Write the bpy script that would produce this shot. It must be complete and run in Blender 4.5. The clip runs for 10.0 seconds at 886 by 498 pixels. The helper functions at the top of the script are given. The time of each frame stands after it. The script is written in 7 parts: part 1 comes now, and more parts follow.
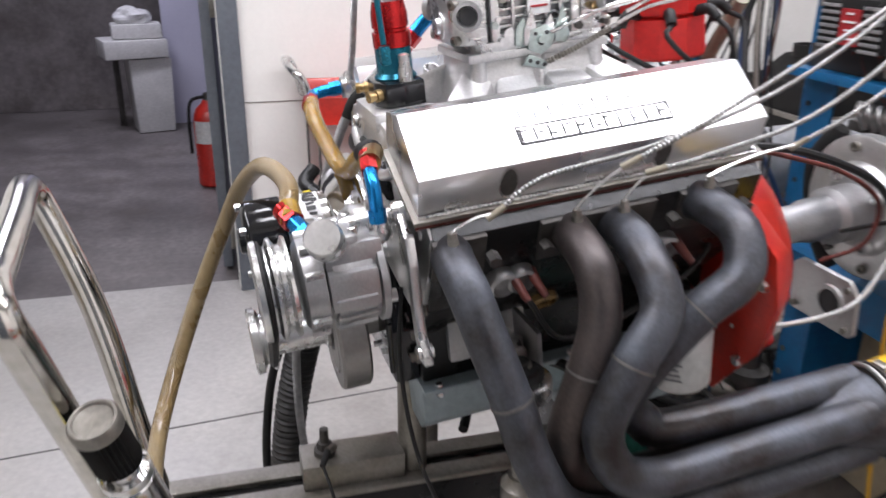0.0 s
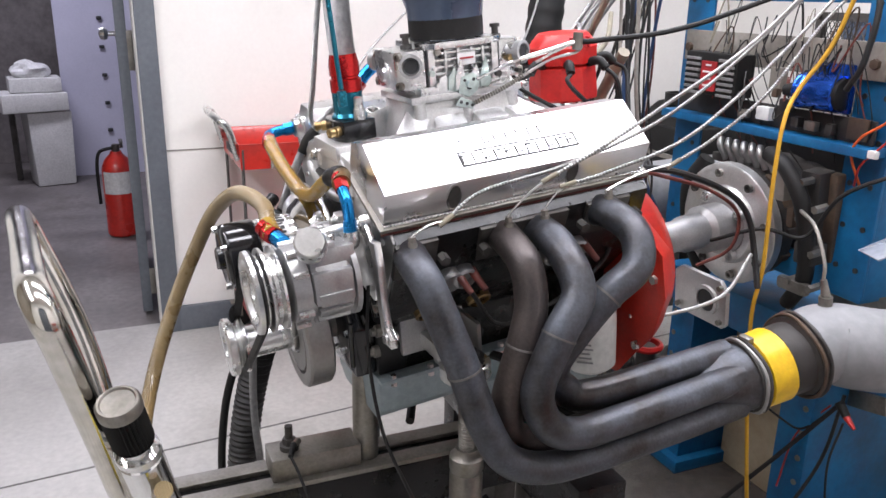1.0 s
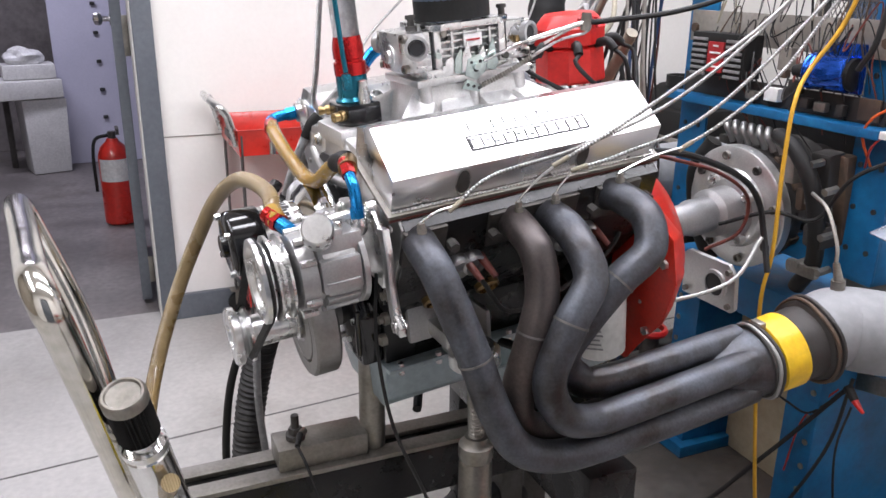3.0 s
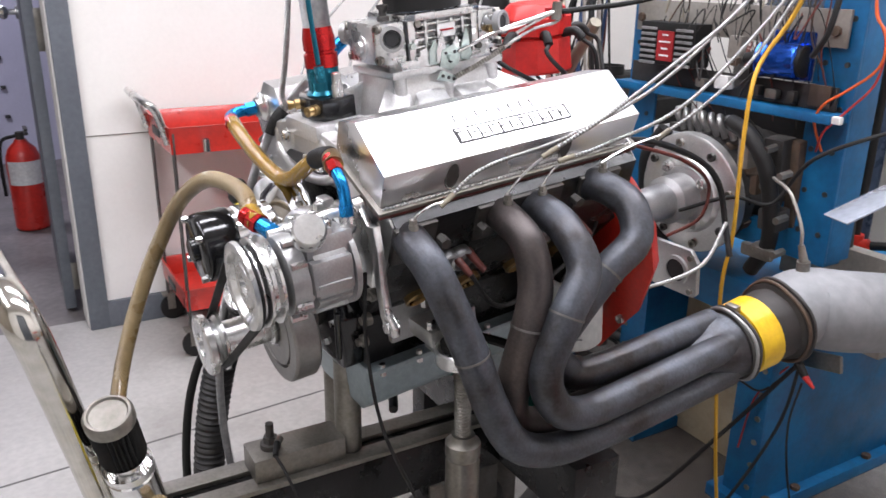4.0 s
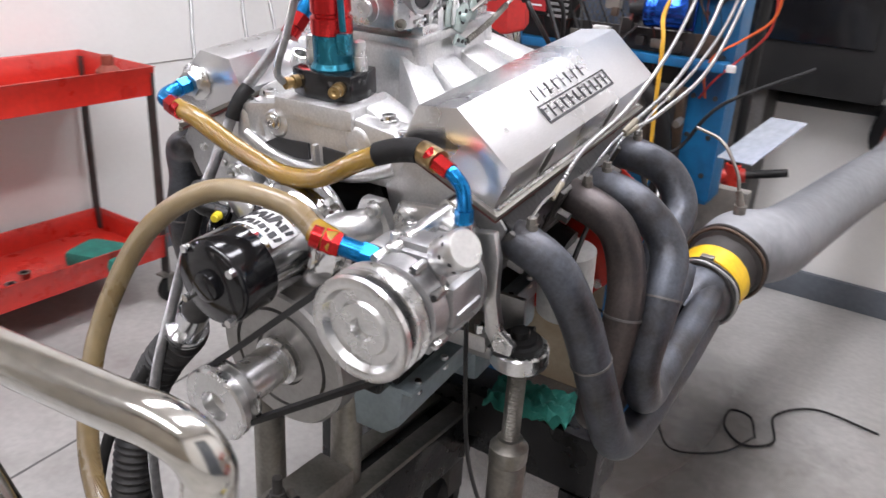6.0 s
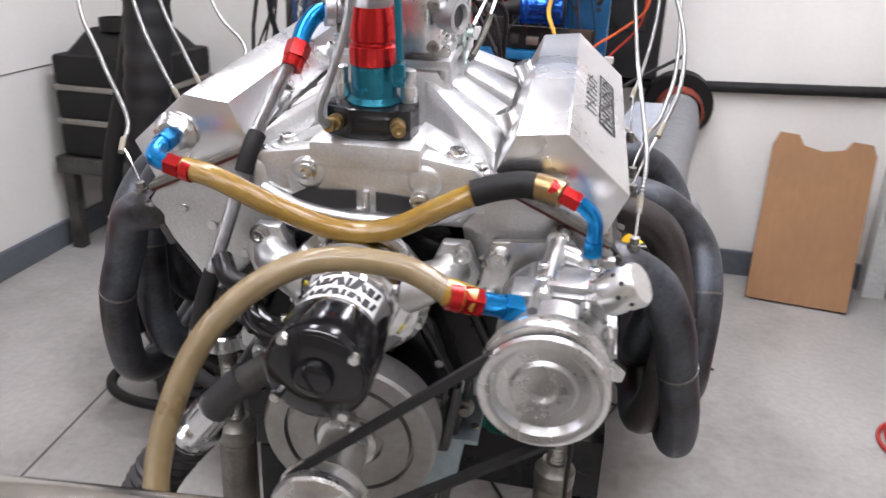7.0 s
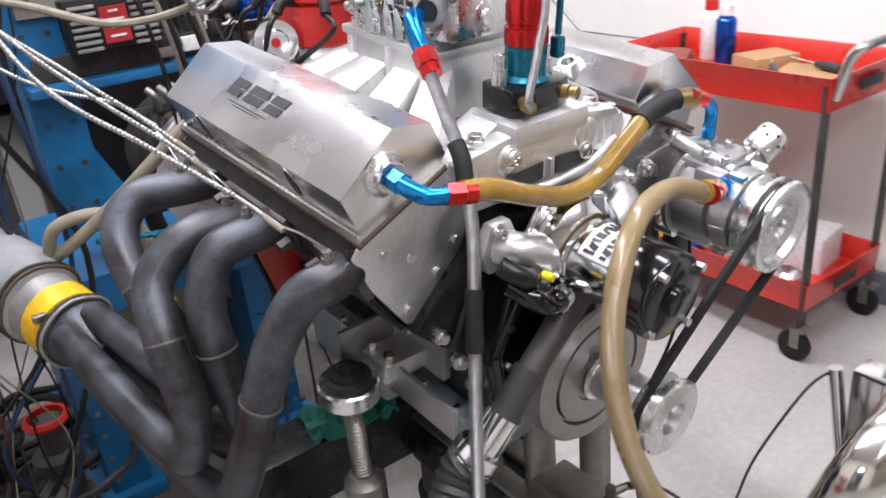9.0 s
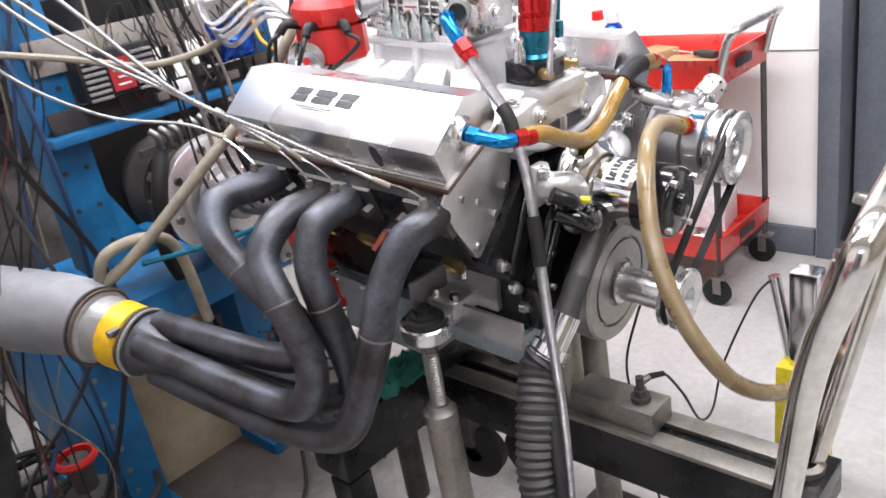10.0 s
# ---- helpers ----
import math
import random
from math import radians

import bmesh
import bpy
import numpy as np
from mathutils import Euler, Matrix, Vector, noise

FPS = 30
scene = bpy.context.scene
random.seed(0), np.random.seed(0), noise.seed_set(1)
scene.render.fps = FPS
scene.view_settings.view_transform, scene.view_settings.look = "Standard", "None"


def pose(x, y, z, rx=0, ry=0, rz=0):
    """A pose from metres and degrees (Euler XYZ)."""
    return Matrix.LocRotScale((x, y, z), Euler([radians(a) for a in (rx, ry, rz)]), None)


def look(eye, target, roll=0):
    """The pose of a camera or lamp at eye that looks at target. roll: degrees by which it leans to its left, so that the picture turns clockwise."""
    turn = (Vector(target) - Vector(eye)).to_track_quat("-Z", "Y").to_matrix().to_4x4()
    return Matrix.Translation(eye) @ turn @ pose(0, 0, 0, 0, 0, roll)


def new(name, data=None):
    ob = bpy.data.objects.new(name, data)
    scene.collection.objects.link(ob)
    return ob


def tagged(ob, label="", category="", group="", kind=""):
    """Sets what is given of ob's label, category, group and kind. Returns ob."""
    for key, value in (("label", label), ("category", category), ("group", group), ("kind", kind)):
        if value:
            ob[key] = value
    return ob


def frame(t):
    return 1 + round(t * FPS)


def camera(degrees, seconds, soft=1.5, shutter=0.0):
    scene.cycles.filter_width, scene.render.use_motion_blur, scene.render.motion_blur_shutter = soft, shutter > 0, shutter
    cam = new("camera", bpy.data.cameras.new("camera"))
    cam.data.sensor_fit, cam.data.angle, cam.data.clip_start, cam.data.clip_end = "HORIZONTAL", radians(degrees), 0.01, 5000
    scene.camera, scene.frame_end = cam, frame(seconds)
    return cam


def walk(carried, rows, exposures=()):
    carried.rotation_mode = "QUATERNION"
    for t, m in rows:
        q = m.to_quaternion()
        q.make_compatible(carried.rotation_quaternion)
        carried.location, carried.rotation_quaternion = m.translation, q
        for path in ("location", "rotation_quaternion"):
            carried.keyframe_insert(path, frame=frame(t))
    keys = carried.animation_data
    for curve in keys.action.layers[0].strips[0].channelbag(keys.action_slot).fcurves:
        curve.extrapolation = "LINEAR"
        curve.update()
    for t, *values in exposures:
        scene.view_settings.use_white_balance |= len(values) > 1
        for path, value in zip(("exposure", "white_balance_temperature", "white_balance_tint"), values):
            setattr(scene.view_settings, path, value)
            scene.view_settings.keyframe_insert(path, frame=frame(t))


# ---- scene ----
cam = camera(58.0, 10.0, soft=1.5, shutter=0.4)

PATH = [
    (0, (1.131, -0.185, 1.387), (-0.664, 0.31, 0.658), 0.5),
    (0.5, (1.311, -0.301, 1.396), (-0.444, 0.384, 0.724), 1.2),
    (1, (1.325, -0.338, 1.4), (-0.426, 0.416, 0.794), 1.1),
    (1.5, (1.319, -0.337, 1.399), (-0.429, 0.415, 0.784), 1.1),
    (2, (1.314, -0.333, 1.399), (-0.431, 0.41, 0.764), 0.7),
    (2.5, (1.314, -0.332, 1.398), (-0.436, 0.395, 0.758), 0.7),
    (4, (1.22, -0.43, 1.386), (-0.416, 0.516, 0.732), 0.8),
    (4.5, (1.177, -0.473, 1.388), (-0.386, 0.579, 0.717), 0.8),
    (5, (1.057, -0.494, 1.378), (-0.439, 0.635, 0.679), 1.2),
    (6.5, (0.479, -0.809, 1.39), (-0.198, 0.909, 0.622), 3.8),
    (7, (0.254, -0.814, 1.387), (-0.116, 1.001, 0.633), 2.4),
    (7.5, (0.001, -0.869, 1.403), (0.025, 0.957, 0.589), 0.6),
    (8, (-0.245, -0.858, 1.403), (0.168, 0.911, 0.566), -0.3),
    (8.5, (-0.453, -0.761, 1.415), (0.294, 0.881, 0.551), -2.4),
    (9, (-0.66, -0.689, 1.432), (0.354, 0.815, 0.59), -5.6),
    (9.5, (-0.864, -0.663, 1.442), (0.361, 0.672, 0.594), -8.7),
    (10, (-1.04, -0.731, 1.433), (0.234, 0.605, 0.664), -10.4),
]
walk(cam, [(t, look(eye, target, roll)) for t, eye, target, roll in PATH], [(0, -0.16), (0.5, 0.02), (2.5, 0.02), (5, 0.0), (7, -0.05), (7.5, -0.05), (8.5, 0.04), (9, 0.12), (9.5, 0.24), (10, 0.4)])

# ---- world and lights ----
world = bpy.data.worlds.new("world")
scene.world = world
world.use_nodes = True
world.node_tree.nodes["Background"].inputs[0].default_value = (0.8, 0.88, 1.0, 1)
world.node_tree.nodes["Background"].inputs[1].default_value = 0.02


def tube_light(x, y, z, sx, sy, power, colour=(0.97, 0.955, 1.06)):
    """A ceiling fixture: pan, glowing diffuser and the lamp under it."""
    fixture = thing("ceiling_light", (x, y, z), "white sheet-metal fluorescent ceiling light", "ceiling light", group="ceiling lights")
    bm = bmesh.new()
    add_box(bm, (x, y, z - 0.03), (sx + 0.06, sy + 0.06, 0.06))
    part("pan", bm, M["white_metal"], fixture)
    bm = bmesh.new()
    add_box(bm, (x, y, z - 0.068), (sx, sy, 0.012))
    part("diffuser", bm, M["lamp"], fixture, "glowing white diffuser")
    lamp = bpy.data.lights.new("tube_lamp", "AREA")
    lamp.shape, lamp.size, lamp.size_y, lamp.energy, lamp.color = "RECTANGLE", sx, sy, power, colour
    ob = new("tube_lamp", lamp)
    ob.matrix_world = pose(x, y, z - 0.08)


# ---- shaping helpers ----
E = pose(0, -0.178, 0.803, 6, 0, 2.5) @ Matrix.Translation((0, 0.225, 0))  # the engine's frame: y along the crank, z up from it
I4 = Matrix.Identity(4)
base_of = {}
frame_of = {}


def thing(name, base, label, category, group="", kind="", at=None):
    """An empty at the base of a thing. at: the frame in which base and parts are given."""
    at = I4 if at is None else at
    ob = new(name)
    ob.empty_display_size = 0.05
    ob.matrix_world = at @ Matrix.Translation(base)
    base_of[ob.name], frame_of[ob.name] = Vector(base), at
    return tagged(ob, label, category, group, kind)


def finish(bm, material, name, angle=38):
    bmesh.ops.recalc_face_normals(bm, faces=bm.faces)
    mesh = bpy.data.meshes.new(name)
    bm.to_mesh(mesh)
    bm.free()
    mesh.materials.append(material)
    mesh.polygons.foreach_set("use_smooth", [True] * len(mesh.polygons))
    mesh.set_sharp_from_angle(angle=radians(angle))
    return mesh


def part(name, bm, material, parent, label="", angle=38):
    """One mesh under a thing or a part, given in the frame of its thing."""
    base = base_of[parent.name]
    bmesh.ops.translate(bm, verts=bm.verts, vec=-base)
    ob = new(name, finish(bm, material, name, angle))
    ob.parent = parent
    base_of[ob.name] = base
    return tagged(ob, label) if label else ob


def solo(name, bm, material, label="", category="", group="", kind="", at=None, angle=38):
    """A top-level thing of one mesh, with its origin at its own foot."""
    lo = Vector((sum(v.co.x for v in bm.verts) / len(bm.verts), sum(v.co.y for v in bm.verts) / len(bm.verts), min(v.co.z for v in bm.verts)))
    bmesh.ops.translate(bm, verts=bm.verts, vec=-lo)
    ob = new(name, finish(bm, material, name, angle))
    ob.matrix_world = (at if at is not None else I4) @ Matrix.Translation(lo)
    base_of[ob.name] = lo
    return tagged(ob, label, category, group, kind)


def add_box(bm, c, s, turn=None, bevel=0.0, taper=None):
    """A box at c of size s. taper: scale of the top in x and y."""
    made = bmesh.ops.create_cube(bm, size=1.0)["verts"]
    for v in made:
        f = taper if taper and v.co.z > 0 else (1, 1)
        v.co = Vector((v.co.x * s[0] * f[0], v.co.y * s[1] * f[1], v.co.z * s[2]))
    if bevel:
        edges = list({e for v in made for e in v.link_edges})
        res = bmesh.ops.bevel(bm, geom=edges, offset=bevel, segments=2, affect="EDGES", profile=0.6)
        made = list({v for f in res["faces"] for v in f.verts} | {v for v in made if v.is_valid})
    m = Matrix.Translation(c) @ (turn.to_4x4() if turn else I4)
    bmesh.ops.transform(bm, matrix=m, verts=made)
    return made


def add_rod(bm, a, b, r0, r1=None, seg=20, caps=True):
    """A round bar or cone from a to b."""
    a, b = Vector(a), Vector(b)
    d = b - a
    r1 = r0 if r1 is None else r1
    m = Matrix.Translation((a + b) / 2) @ d.to_track_quat("Z", "Y").to_matrix().to_4x4()
    return bmesh.ops.create_cone(bm, cap_ends=caps, segments=seg, radius1=r0, radius2=r1, depth=d.length, matrix=m)["verts"]


def add_lathe(bm, a, d, profile, seg=32):
    """A turned shape about the axis through a along d; profile rows are (distance along, radius)."""
    q = Vector(d).to_track_quat("Z", "Y").to_matrix()
    a = Vector(a)
    rings = []
    for h, r in profile:
        if r < 1e-5:
            rings.append([bm.verts.new(a + q @ Vector((0, 0, h)))])
        else:
            rings.append([bm.verts.new(a + q @ Vector((r * math.cos(k * math.tau / seg), r * math.sin(k * math.tau / seg), h))) for k in range(seg)])
    for u, v in zip(rings, rings[1:]):
        for k in range(seg):
            j = (k + 1) % seg
            if len(u) == 1 and len(v) > 1:
                bm.faces.new((u[0], v[j], v[k]))
            elif len(v) == 1 and len(u) > 1:
                bm.faces.new((u[k], u[j], v[0]))
            elif len(u) > 1:
                bm.faces.new((u[k], u[j], v[j], v[k]))


def smooth_path(points, steps=8):
    """Catmull-Rom through the points."""
    p = [Vector(q) for q in points]
    p = [2 * p[0] - p[1], *p, 2 * p[-1] - p[-2]]
    out = []
    for i in range(1, len(p) - 2):
        for k in range(steps):
            t = k / steps
            out.append(0.5 * (2 * p[i] + (p[i + 1] - p[i - 1]) * t + (2 * p[i - 1] - 5 * p[i] + 4 * p[i + 1] - p[i + 2]) * t * t + (3 * p[i] - p[i - 1] - 3 * p[i + 1] + p[i + 2]) * t**3))
    return out + [p[-2]]


def add_tube(bm, points, r, seg=14, steps=8, ridge=0.0, pitch=0.012, caps=True):
    """A tube along a smooth path. r: a radius or a row of them, one for each point. ridge: depth of ribs, pitch metres apart."""
    path = smooth_path(points, steps) if steps > 1 else [Vector(q) for q in points]
    if ridge:
        dense = []
        for u, v in zip(path, path[1:]):
            n = max(1, int((v - u).length / (pitch / 4)))
            dense += [u.lerp(v, k / n) for k in range(n)]
        path = dense + [path[-1]]
    count = len(path)
    along, total = [0.0], 0.0
    for u, v in zip(path, path[1:]):
        total += (v - u).length
        along.append(total)
    tangents = [(path[min(i + 1, count - 1)] - path[max(i - 1, 0)]).normalized() for i in range(count)]
    side = tangents[0].orthogonal().normalized()
    rings = []
    for i in range(count):
        side = (side - tangents[i] * side.dot(tangents[i])).normalized()
        up = tangents[i].cross(side)
        if isinstance(r, (int, float)):
            rad = r
        else:
            f = i / (count - 1) * (len(r) - 1)
            k = min(int(f), len(r) - 2)
            rad = r[k] + (r[k + 1] - r[k]) * (f - k)
        if ridge:
            rad += ridge * (0.5 + 0.5 * math.cos(along[i] / pitch * math.tau)) - ridge
        rings.append([bm.verts.new(path[i] + rad * (math.cos(j * math.tau / seg) * side + math.sin(j * math.tau / seg) * up)) for j in range(seg)])
    for u, v in zip(rings, rings[1:]):
        for k in range(seg):
            j = (k + 1) % seg
            bm.faces.new((u[k], u[j], v[j], v[k]))
    if caps:
        bm.faces.new(rings[0][::-1])
        bm.faces.new(rings[-1])


def add_prism(bm, poly, y0, y1, axis="y", bevel=0.0, top=None):
    """A prism of a section, given in x and z, from y0 to y1 (or another axis). top: the section at y1 where it differs."""
    def place(u, v, w):
        return {"y": (u, w, v), "x": (w, u, v), "z": (u, v, w)}[axis]
    a = [bm.verts.new(place(u, v, y0)) for u, v in poly]
    b = [bm.verts.new(place(u, v, y1)) for u, v in (top or poly)]
    n = len(poly)
    faces = [bm.faces.new(a), bm.faces.new(b[::-1])]
    for k in range(n):
        faces.append(bm.faces.new((a[k], b[k], b[(k + 1) % n], a[(k + 1) % n])))
    bmesh.ops.recalc_face_normals(bm, faces=faces)
    if bevel:
        bmesh.ops.bevel(bm, geom=list({e for f in faces for e in f.edges}), offset=bevel, segments=2, affect="EDGES", profile=0.6)


def add_hex(bm, a, b, r):
    add_rod(bm, a, b, r, seg=6)


# ---- materials ----
M = {}


def material(name, colour, rough=0.5, metal=0.0, colour2=None, scale=8.0, bump=0.0, bump_scale=60.0, rough2=None, grain=None, coat=0.0, fine=None, wave=None, piece=0.0, spots=0.0, transmission=0.0, spec=0.5):
    """A surface with variation at two scales. grain: stretch of the fine noise, for brushed metal and wood. wave: (scale, depth) of a woven or banded relief."""
    m = bpy.data.materials.new(name)
    m.use_nodes = True
    nodes, links = m.node_tree.nodes, m.node_tree.links
    shader = nodes["Principled BSDF"]
    shader.inputs["Metallic"].default_value = metal
    shader.inputs["Coat Weight"].default_value = coat
    shader.inputs["Coat Roughness"].default_value = 0.1
    shader.inputs["Specular IOR Level"].default_value = spec
    shader.inputs["Transmission Weight"].default_value = transmission
    coords = nodes.new("ShaderNodeTexCoord")
    big = nodes.new("ShaderNodeTexNoise")
    big.inputs["Scale"].default_value, big.inputs["Detail"].default_value, big.inputs["Roughness"].default_value = scale, 6, 0.62
    links.new(coords.outputs["Object"], big.inputs["Vector"])
    mapping = nodes.new("ShaderNodeMapping")
    mapping.inputs["Scale"].default_value = grain or (1, 1, 1)
    links.new(coords.outputs["Object"], mapping.inputs["Vector"])
    small = nodes.new("ShaderNodeTexNoise")
    small.inputs["Scale"].default_value, small.inputs["Detail"].default_value = bump_scale, 4
    links.new(mapping.outputs["Vector"], small.inputs["Vector"])
    ramp = nodes.new("ShaderNodeValToRGB")
    ramp.color_ramp.elements[0].position, ramp.color_ramp.elements[1].position = 0.36, 0.66
    c2 = colour2 or tuple(0.78 * v for v in colour)
    ramp.color_ramp.elements[0].color, ramp.color_ramp.elements[1].color = (*c2, 1), (*colour, 1)
    links.new(big.outputs["Fac"], ramp.inputs["Fac"])
    mix = nodes.new("ShaderNodeMix")
    mix.data_type, mix.blend_type = "RGBA", "MULTIPLY"
    mix.inputs["Factor"].default_value = 0.35 if fine is None else fine
    links.new(ramp.outputs["Color"], mix.inputs["A"])
    soft = nodes.new("ShaderNodeMapRange")
    soft.inputs["From Min"].default_value, soft.inputs["From Max"].default_value = 0.3, 0.7
    soft.inputs["To Min"].default_value, soft.inputs["To Max"].default_value = 0.55, 1.1
    links.new(small.outputs["Fac"], soft.inputs["Value"])
    links.new(soft.outputs["Result"], mix.inputs["B"])
    colour_out = mix.outputs["Result"]
    if piece:
        info = nodes.new("ShaderNodeObjectInfo")
        vary = nodes.new("ShaderNodeMapRange")
        vary.inputs["To Min"].default_value, vary.inputs["To Max"].default_value = 1 - piece, 1 + piece
        links.new(info.outputs["Random"], vary.inputs["Value"])
        tint = nodes.new("ShaderNodeMix")
        tint.data_type, tint.blend_type = "RGBA", "MULTIPLY"
        tint.inputs["Factor"].default_value = 1.0
        links.new(colour_out, tint.inputs["A"])
        links.new(vary.outputs["Result"], tint.inputs["B"])
        colour_out = tint.outputs["Result"]
    if spots:
        dirt = nodes.new("ShaderNodeTexNoise")
        dirt.inputs["Scale"].default_value, dirt.inputs["Detail"].default_value, dirt.inputs["Roughness"].default_value = 2.3, 8, 0.7
        links.new(coords.outputs["Object"], dirt.inputs["Vector"])
        cut = nodes.new("ShaderNodeMapRange")
        cut.inputs["From Min"].default_value, cut.inputs["From Max"].default_value = 0.52, 0.74
        cut.inputs["To Min"].default_value, cut.inputs["To Max"].default_value = 0.0, spots
        links.new(dirt.outputs["Fac"], cut.inputs["Value"])
        stain = nodes.new("ShaderNodeMix")
        stain.data_type = "RGBA"
        stain.inputs["B"].default_value = (colour[0] * 0.32, colour[1] * 0.29, colour[2] * 0.25, 1)
        links.new(cut.outputs["Result"], stain.inputs["Factor"])
        links.new(colour_out, stain.inputs["A"])
        colour_out = stain.outputs["Result"]
    links.new(colour_out, shader.inputs["Base Color"])
    rr = nodes.new("ShaderNodeMapRange")
    rr.inputs["From Min"].default_value, rr.inputs["From Max"].default_value = 0.35, 0.65
    rr.inputs["To Min"].default_value, rr.inputs["To Max"].default_value = rough, rough2 if rough2 is not None else min(1, rough * 1.35)
    links.new(big.outputs["Fac"], rr.inputs["Value"])
    links.new(rr.outputs["Result"], shader.inputs["Roughness"])
    height = small.outputs["Fac"]
    if wave:
        w = nodes.new("ShaderNodeTexWave")
        w.wave_type, w.bands_direction, w.wave_profile = "BANDS", "DIAGONAL", "SIN"
        w.inputs["Scale"].default_value, w.inputs["Distortion"].default_value = wave[0], 0.4
        links.new(coords.outputs["Object"], w.inputs["Vector"])
        height = w.outputs["Fac"]
        bump = wave[1]
    if bump:
        b = nodes.new("ShaderNodeBump")
        b.inputs["Strength"].default_value, b.inputs["Distance"].default_value = min(1, bump), 0.002
        links.new(height, b.inputs["Height"])
        links.new(b.outputs["Normal"], shader.inputs["Normal"])
    M[name] = m
    return m


material("cast_alu", (0.74, 0.74, 0.735), 0.32, 0.92, (0.6, 0.6, 0.595), 11, 0.22, 300, 0.5, fine=0.3)
material("cover_alu", (0.86, 0.86, 0.865), 0.22, 1.0, (0.76, 0.76, 0.77), 5, 0.06, 90, 0.33, grain=(6, 1, 30), fine=0.18)
material("machined", (0.8, 0.8, 0.79), 0.22, 1.0, (0.62, 0.62, 0.61), 14, 0.06, 200, 0.34, fine=0.2)
material("polished", (0.8, 0.8, 0.8), 0.09, 1.0, (0.7, 0.7, 0.7), 12, 0.0, 90, 0.18, fine=0.15)
material("zinc", (0.84, 0.845, 0.845), 0.2, 1.0, (0.66, 0.67, 0.67), 22, 0.1, 160, 0.36)
material("chrome", (0.74, 0.73, 0.7), 0.07, 1.0, (0.6, 0.57, 0.5), 9, 0.04, 60, 0.2, spots=0.35)
material("steel", (0.34, 0.325, 0.295), 0.36, 0.9, (0.22, 0.205, 0.18), 12, 0.15, 150, 0.55, spots=0.3)
material("dark_steel", (0.12, 0.115, 0.11), 0.45, 0.6, (0.05, 0.045, 0.04), 10, 0.2, 120, 0.7)
material("header_paint", (0.12, 0.132, 0.155), 0.3, 0.7, (0.045, 0.04, 0.038), 11, 0.2, 200, 0.58, fine=0.5, spots=0.4)
material("header_hot", (0.105, 0.083, 0.073), 0.34, 0.65, (0.06, 0.054, 0.054), 7, 0.16, 220, 0.55, fine=0.5, spots=0.4)
material("iron_grey", (0.4, 0.39, 0.375), 0.34, 0.9, (0.28, 0.27, 0.255), 6, 0.05, 120, 0.48, fine=0.25)
material("cream_paint", (0.5, 0.43, 0.31), 0.55, 0.0, (0.36, 0.28, 0.18), 4, 0.15, 60, 0.7, fine=0.2, spots=0.8)
material("weld", (0.2, 0.19, 0.18), 0.4, 0.7, bump=0.3, bump_scale=300)
material("black_gloss", (0.009, 0.009, 0.01), 0.1, 0.0, (0.006, 0.006, 0.007), 8, 0.05, 80, 0.2, coat=0.3, spec=0.35)
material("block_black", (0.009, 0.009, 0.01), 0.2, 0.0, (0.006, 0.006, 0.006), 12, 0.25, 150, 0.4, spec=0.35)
material("rubber", (0.014, 0.0135, 0.013), 0.5, 0.0, (0.009, 0.009, 0.009), 15, 0.2, 180, 0.7, spec=0.3)
material("hose_dark", (0.032, 0.03, 0.029), 0.5, 0.0, (0.025, 0.024, 0.023), 15, 0.2, 180, 0.65)
material("hose_amber", (0.4, 0.245, 0.025), 0.18, 0.0, (0.24, 0.13, 0.014), 9, wave=(230, 0.5), coat=0.6, fine=0.3)
material("hose_tan", (0.31, 0.235, 0.12), 0.25, 0.0, (0.17, 0.11, 0.04), 6, wave=(230, 0.5), coat=0.5, fine=0.3)
material("braid", (0.5, 0.5, 0.5), 0.35, 0.9, (0.36, 0.36, 0.36), 90, wave=(260, 0.9))
material("armor", (0.38, 0.38, 0.37), 0.36, 0.9, (0.36, 0.36, 0.35), 60, bump=0.2)
material("tan_cable", (0.3, 0.27, 0.2), 0.6, 0.0, (0.2, 0.18, 0.14), 20, bump=0.2)
material("red_anod", (0.5, 0.02, 0.022), 0.16, 0.75, (0.5, 0.02, 0.02), 20, rough2=0.3, fine=0.15)
material("blue_anod", (0.012, 0.26, 0.6), 0.16, 0.75, (0.008, 0.16, 0.42), 20, rough2=0.28, fine=0.15)
material("teal_anod", (0.015, 0.14, 0.21), 0.25, 0.7, (0.015, 0.16, 0.22), 20, fine=0.2)
material("blue_coil", (0.02, 0.1, 0.5), 0.12, 0.8, (0.015, 0.08, 0.42), 10, rough2=0.2, fine=0.1)
material("brass", (0.42, 0.3, 0.14), 0.26, 0.95, (0.28, 0.19, 0.09), 20)
material("red_plastic", (0.6, 0.018, 0.015), 0.32, 0.0, (0.5, 0.014, 0.012), 10, 0.08, 120, 0.45)
material("red_paint", (0.62, 0.03, 0.018), 0.24, 0.0, (0.5, 0.022, 0.014), 7, 0.05, 60, 0.4, coat=0.3, spots=0.12)
material("bell_red", (0.58, 0.025, 0.012), 0.3, 0.0, (0.45, 0.02, 0.01), 12, 0.15, 120, 0.45, coat=0.2, spots=0.3)
material("orange_boot", (0.3, 0.06, 0.035), 0.5, 0.0, (0.2, 0.04, 0.025), 20, 0.1)
material("plug_red", (0.16, 0.032, 0.022), 0.5, 0.0, (0.09, 0.02, 0.015), 30, 0.1)
material("gasket", (0.14, 0.025, 0.018), 0.6, 0.0, (0.08, 0.02, 0.015), 20, 0.1)
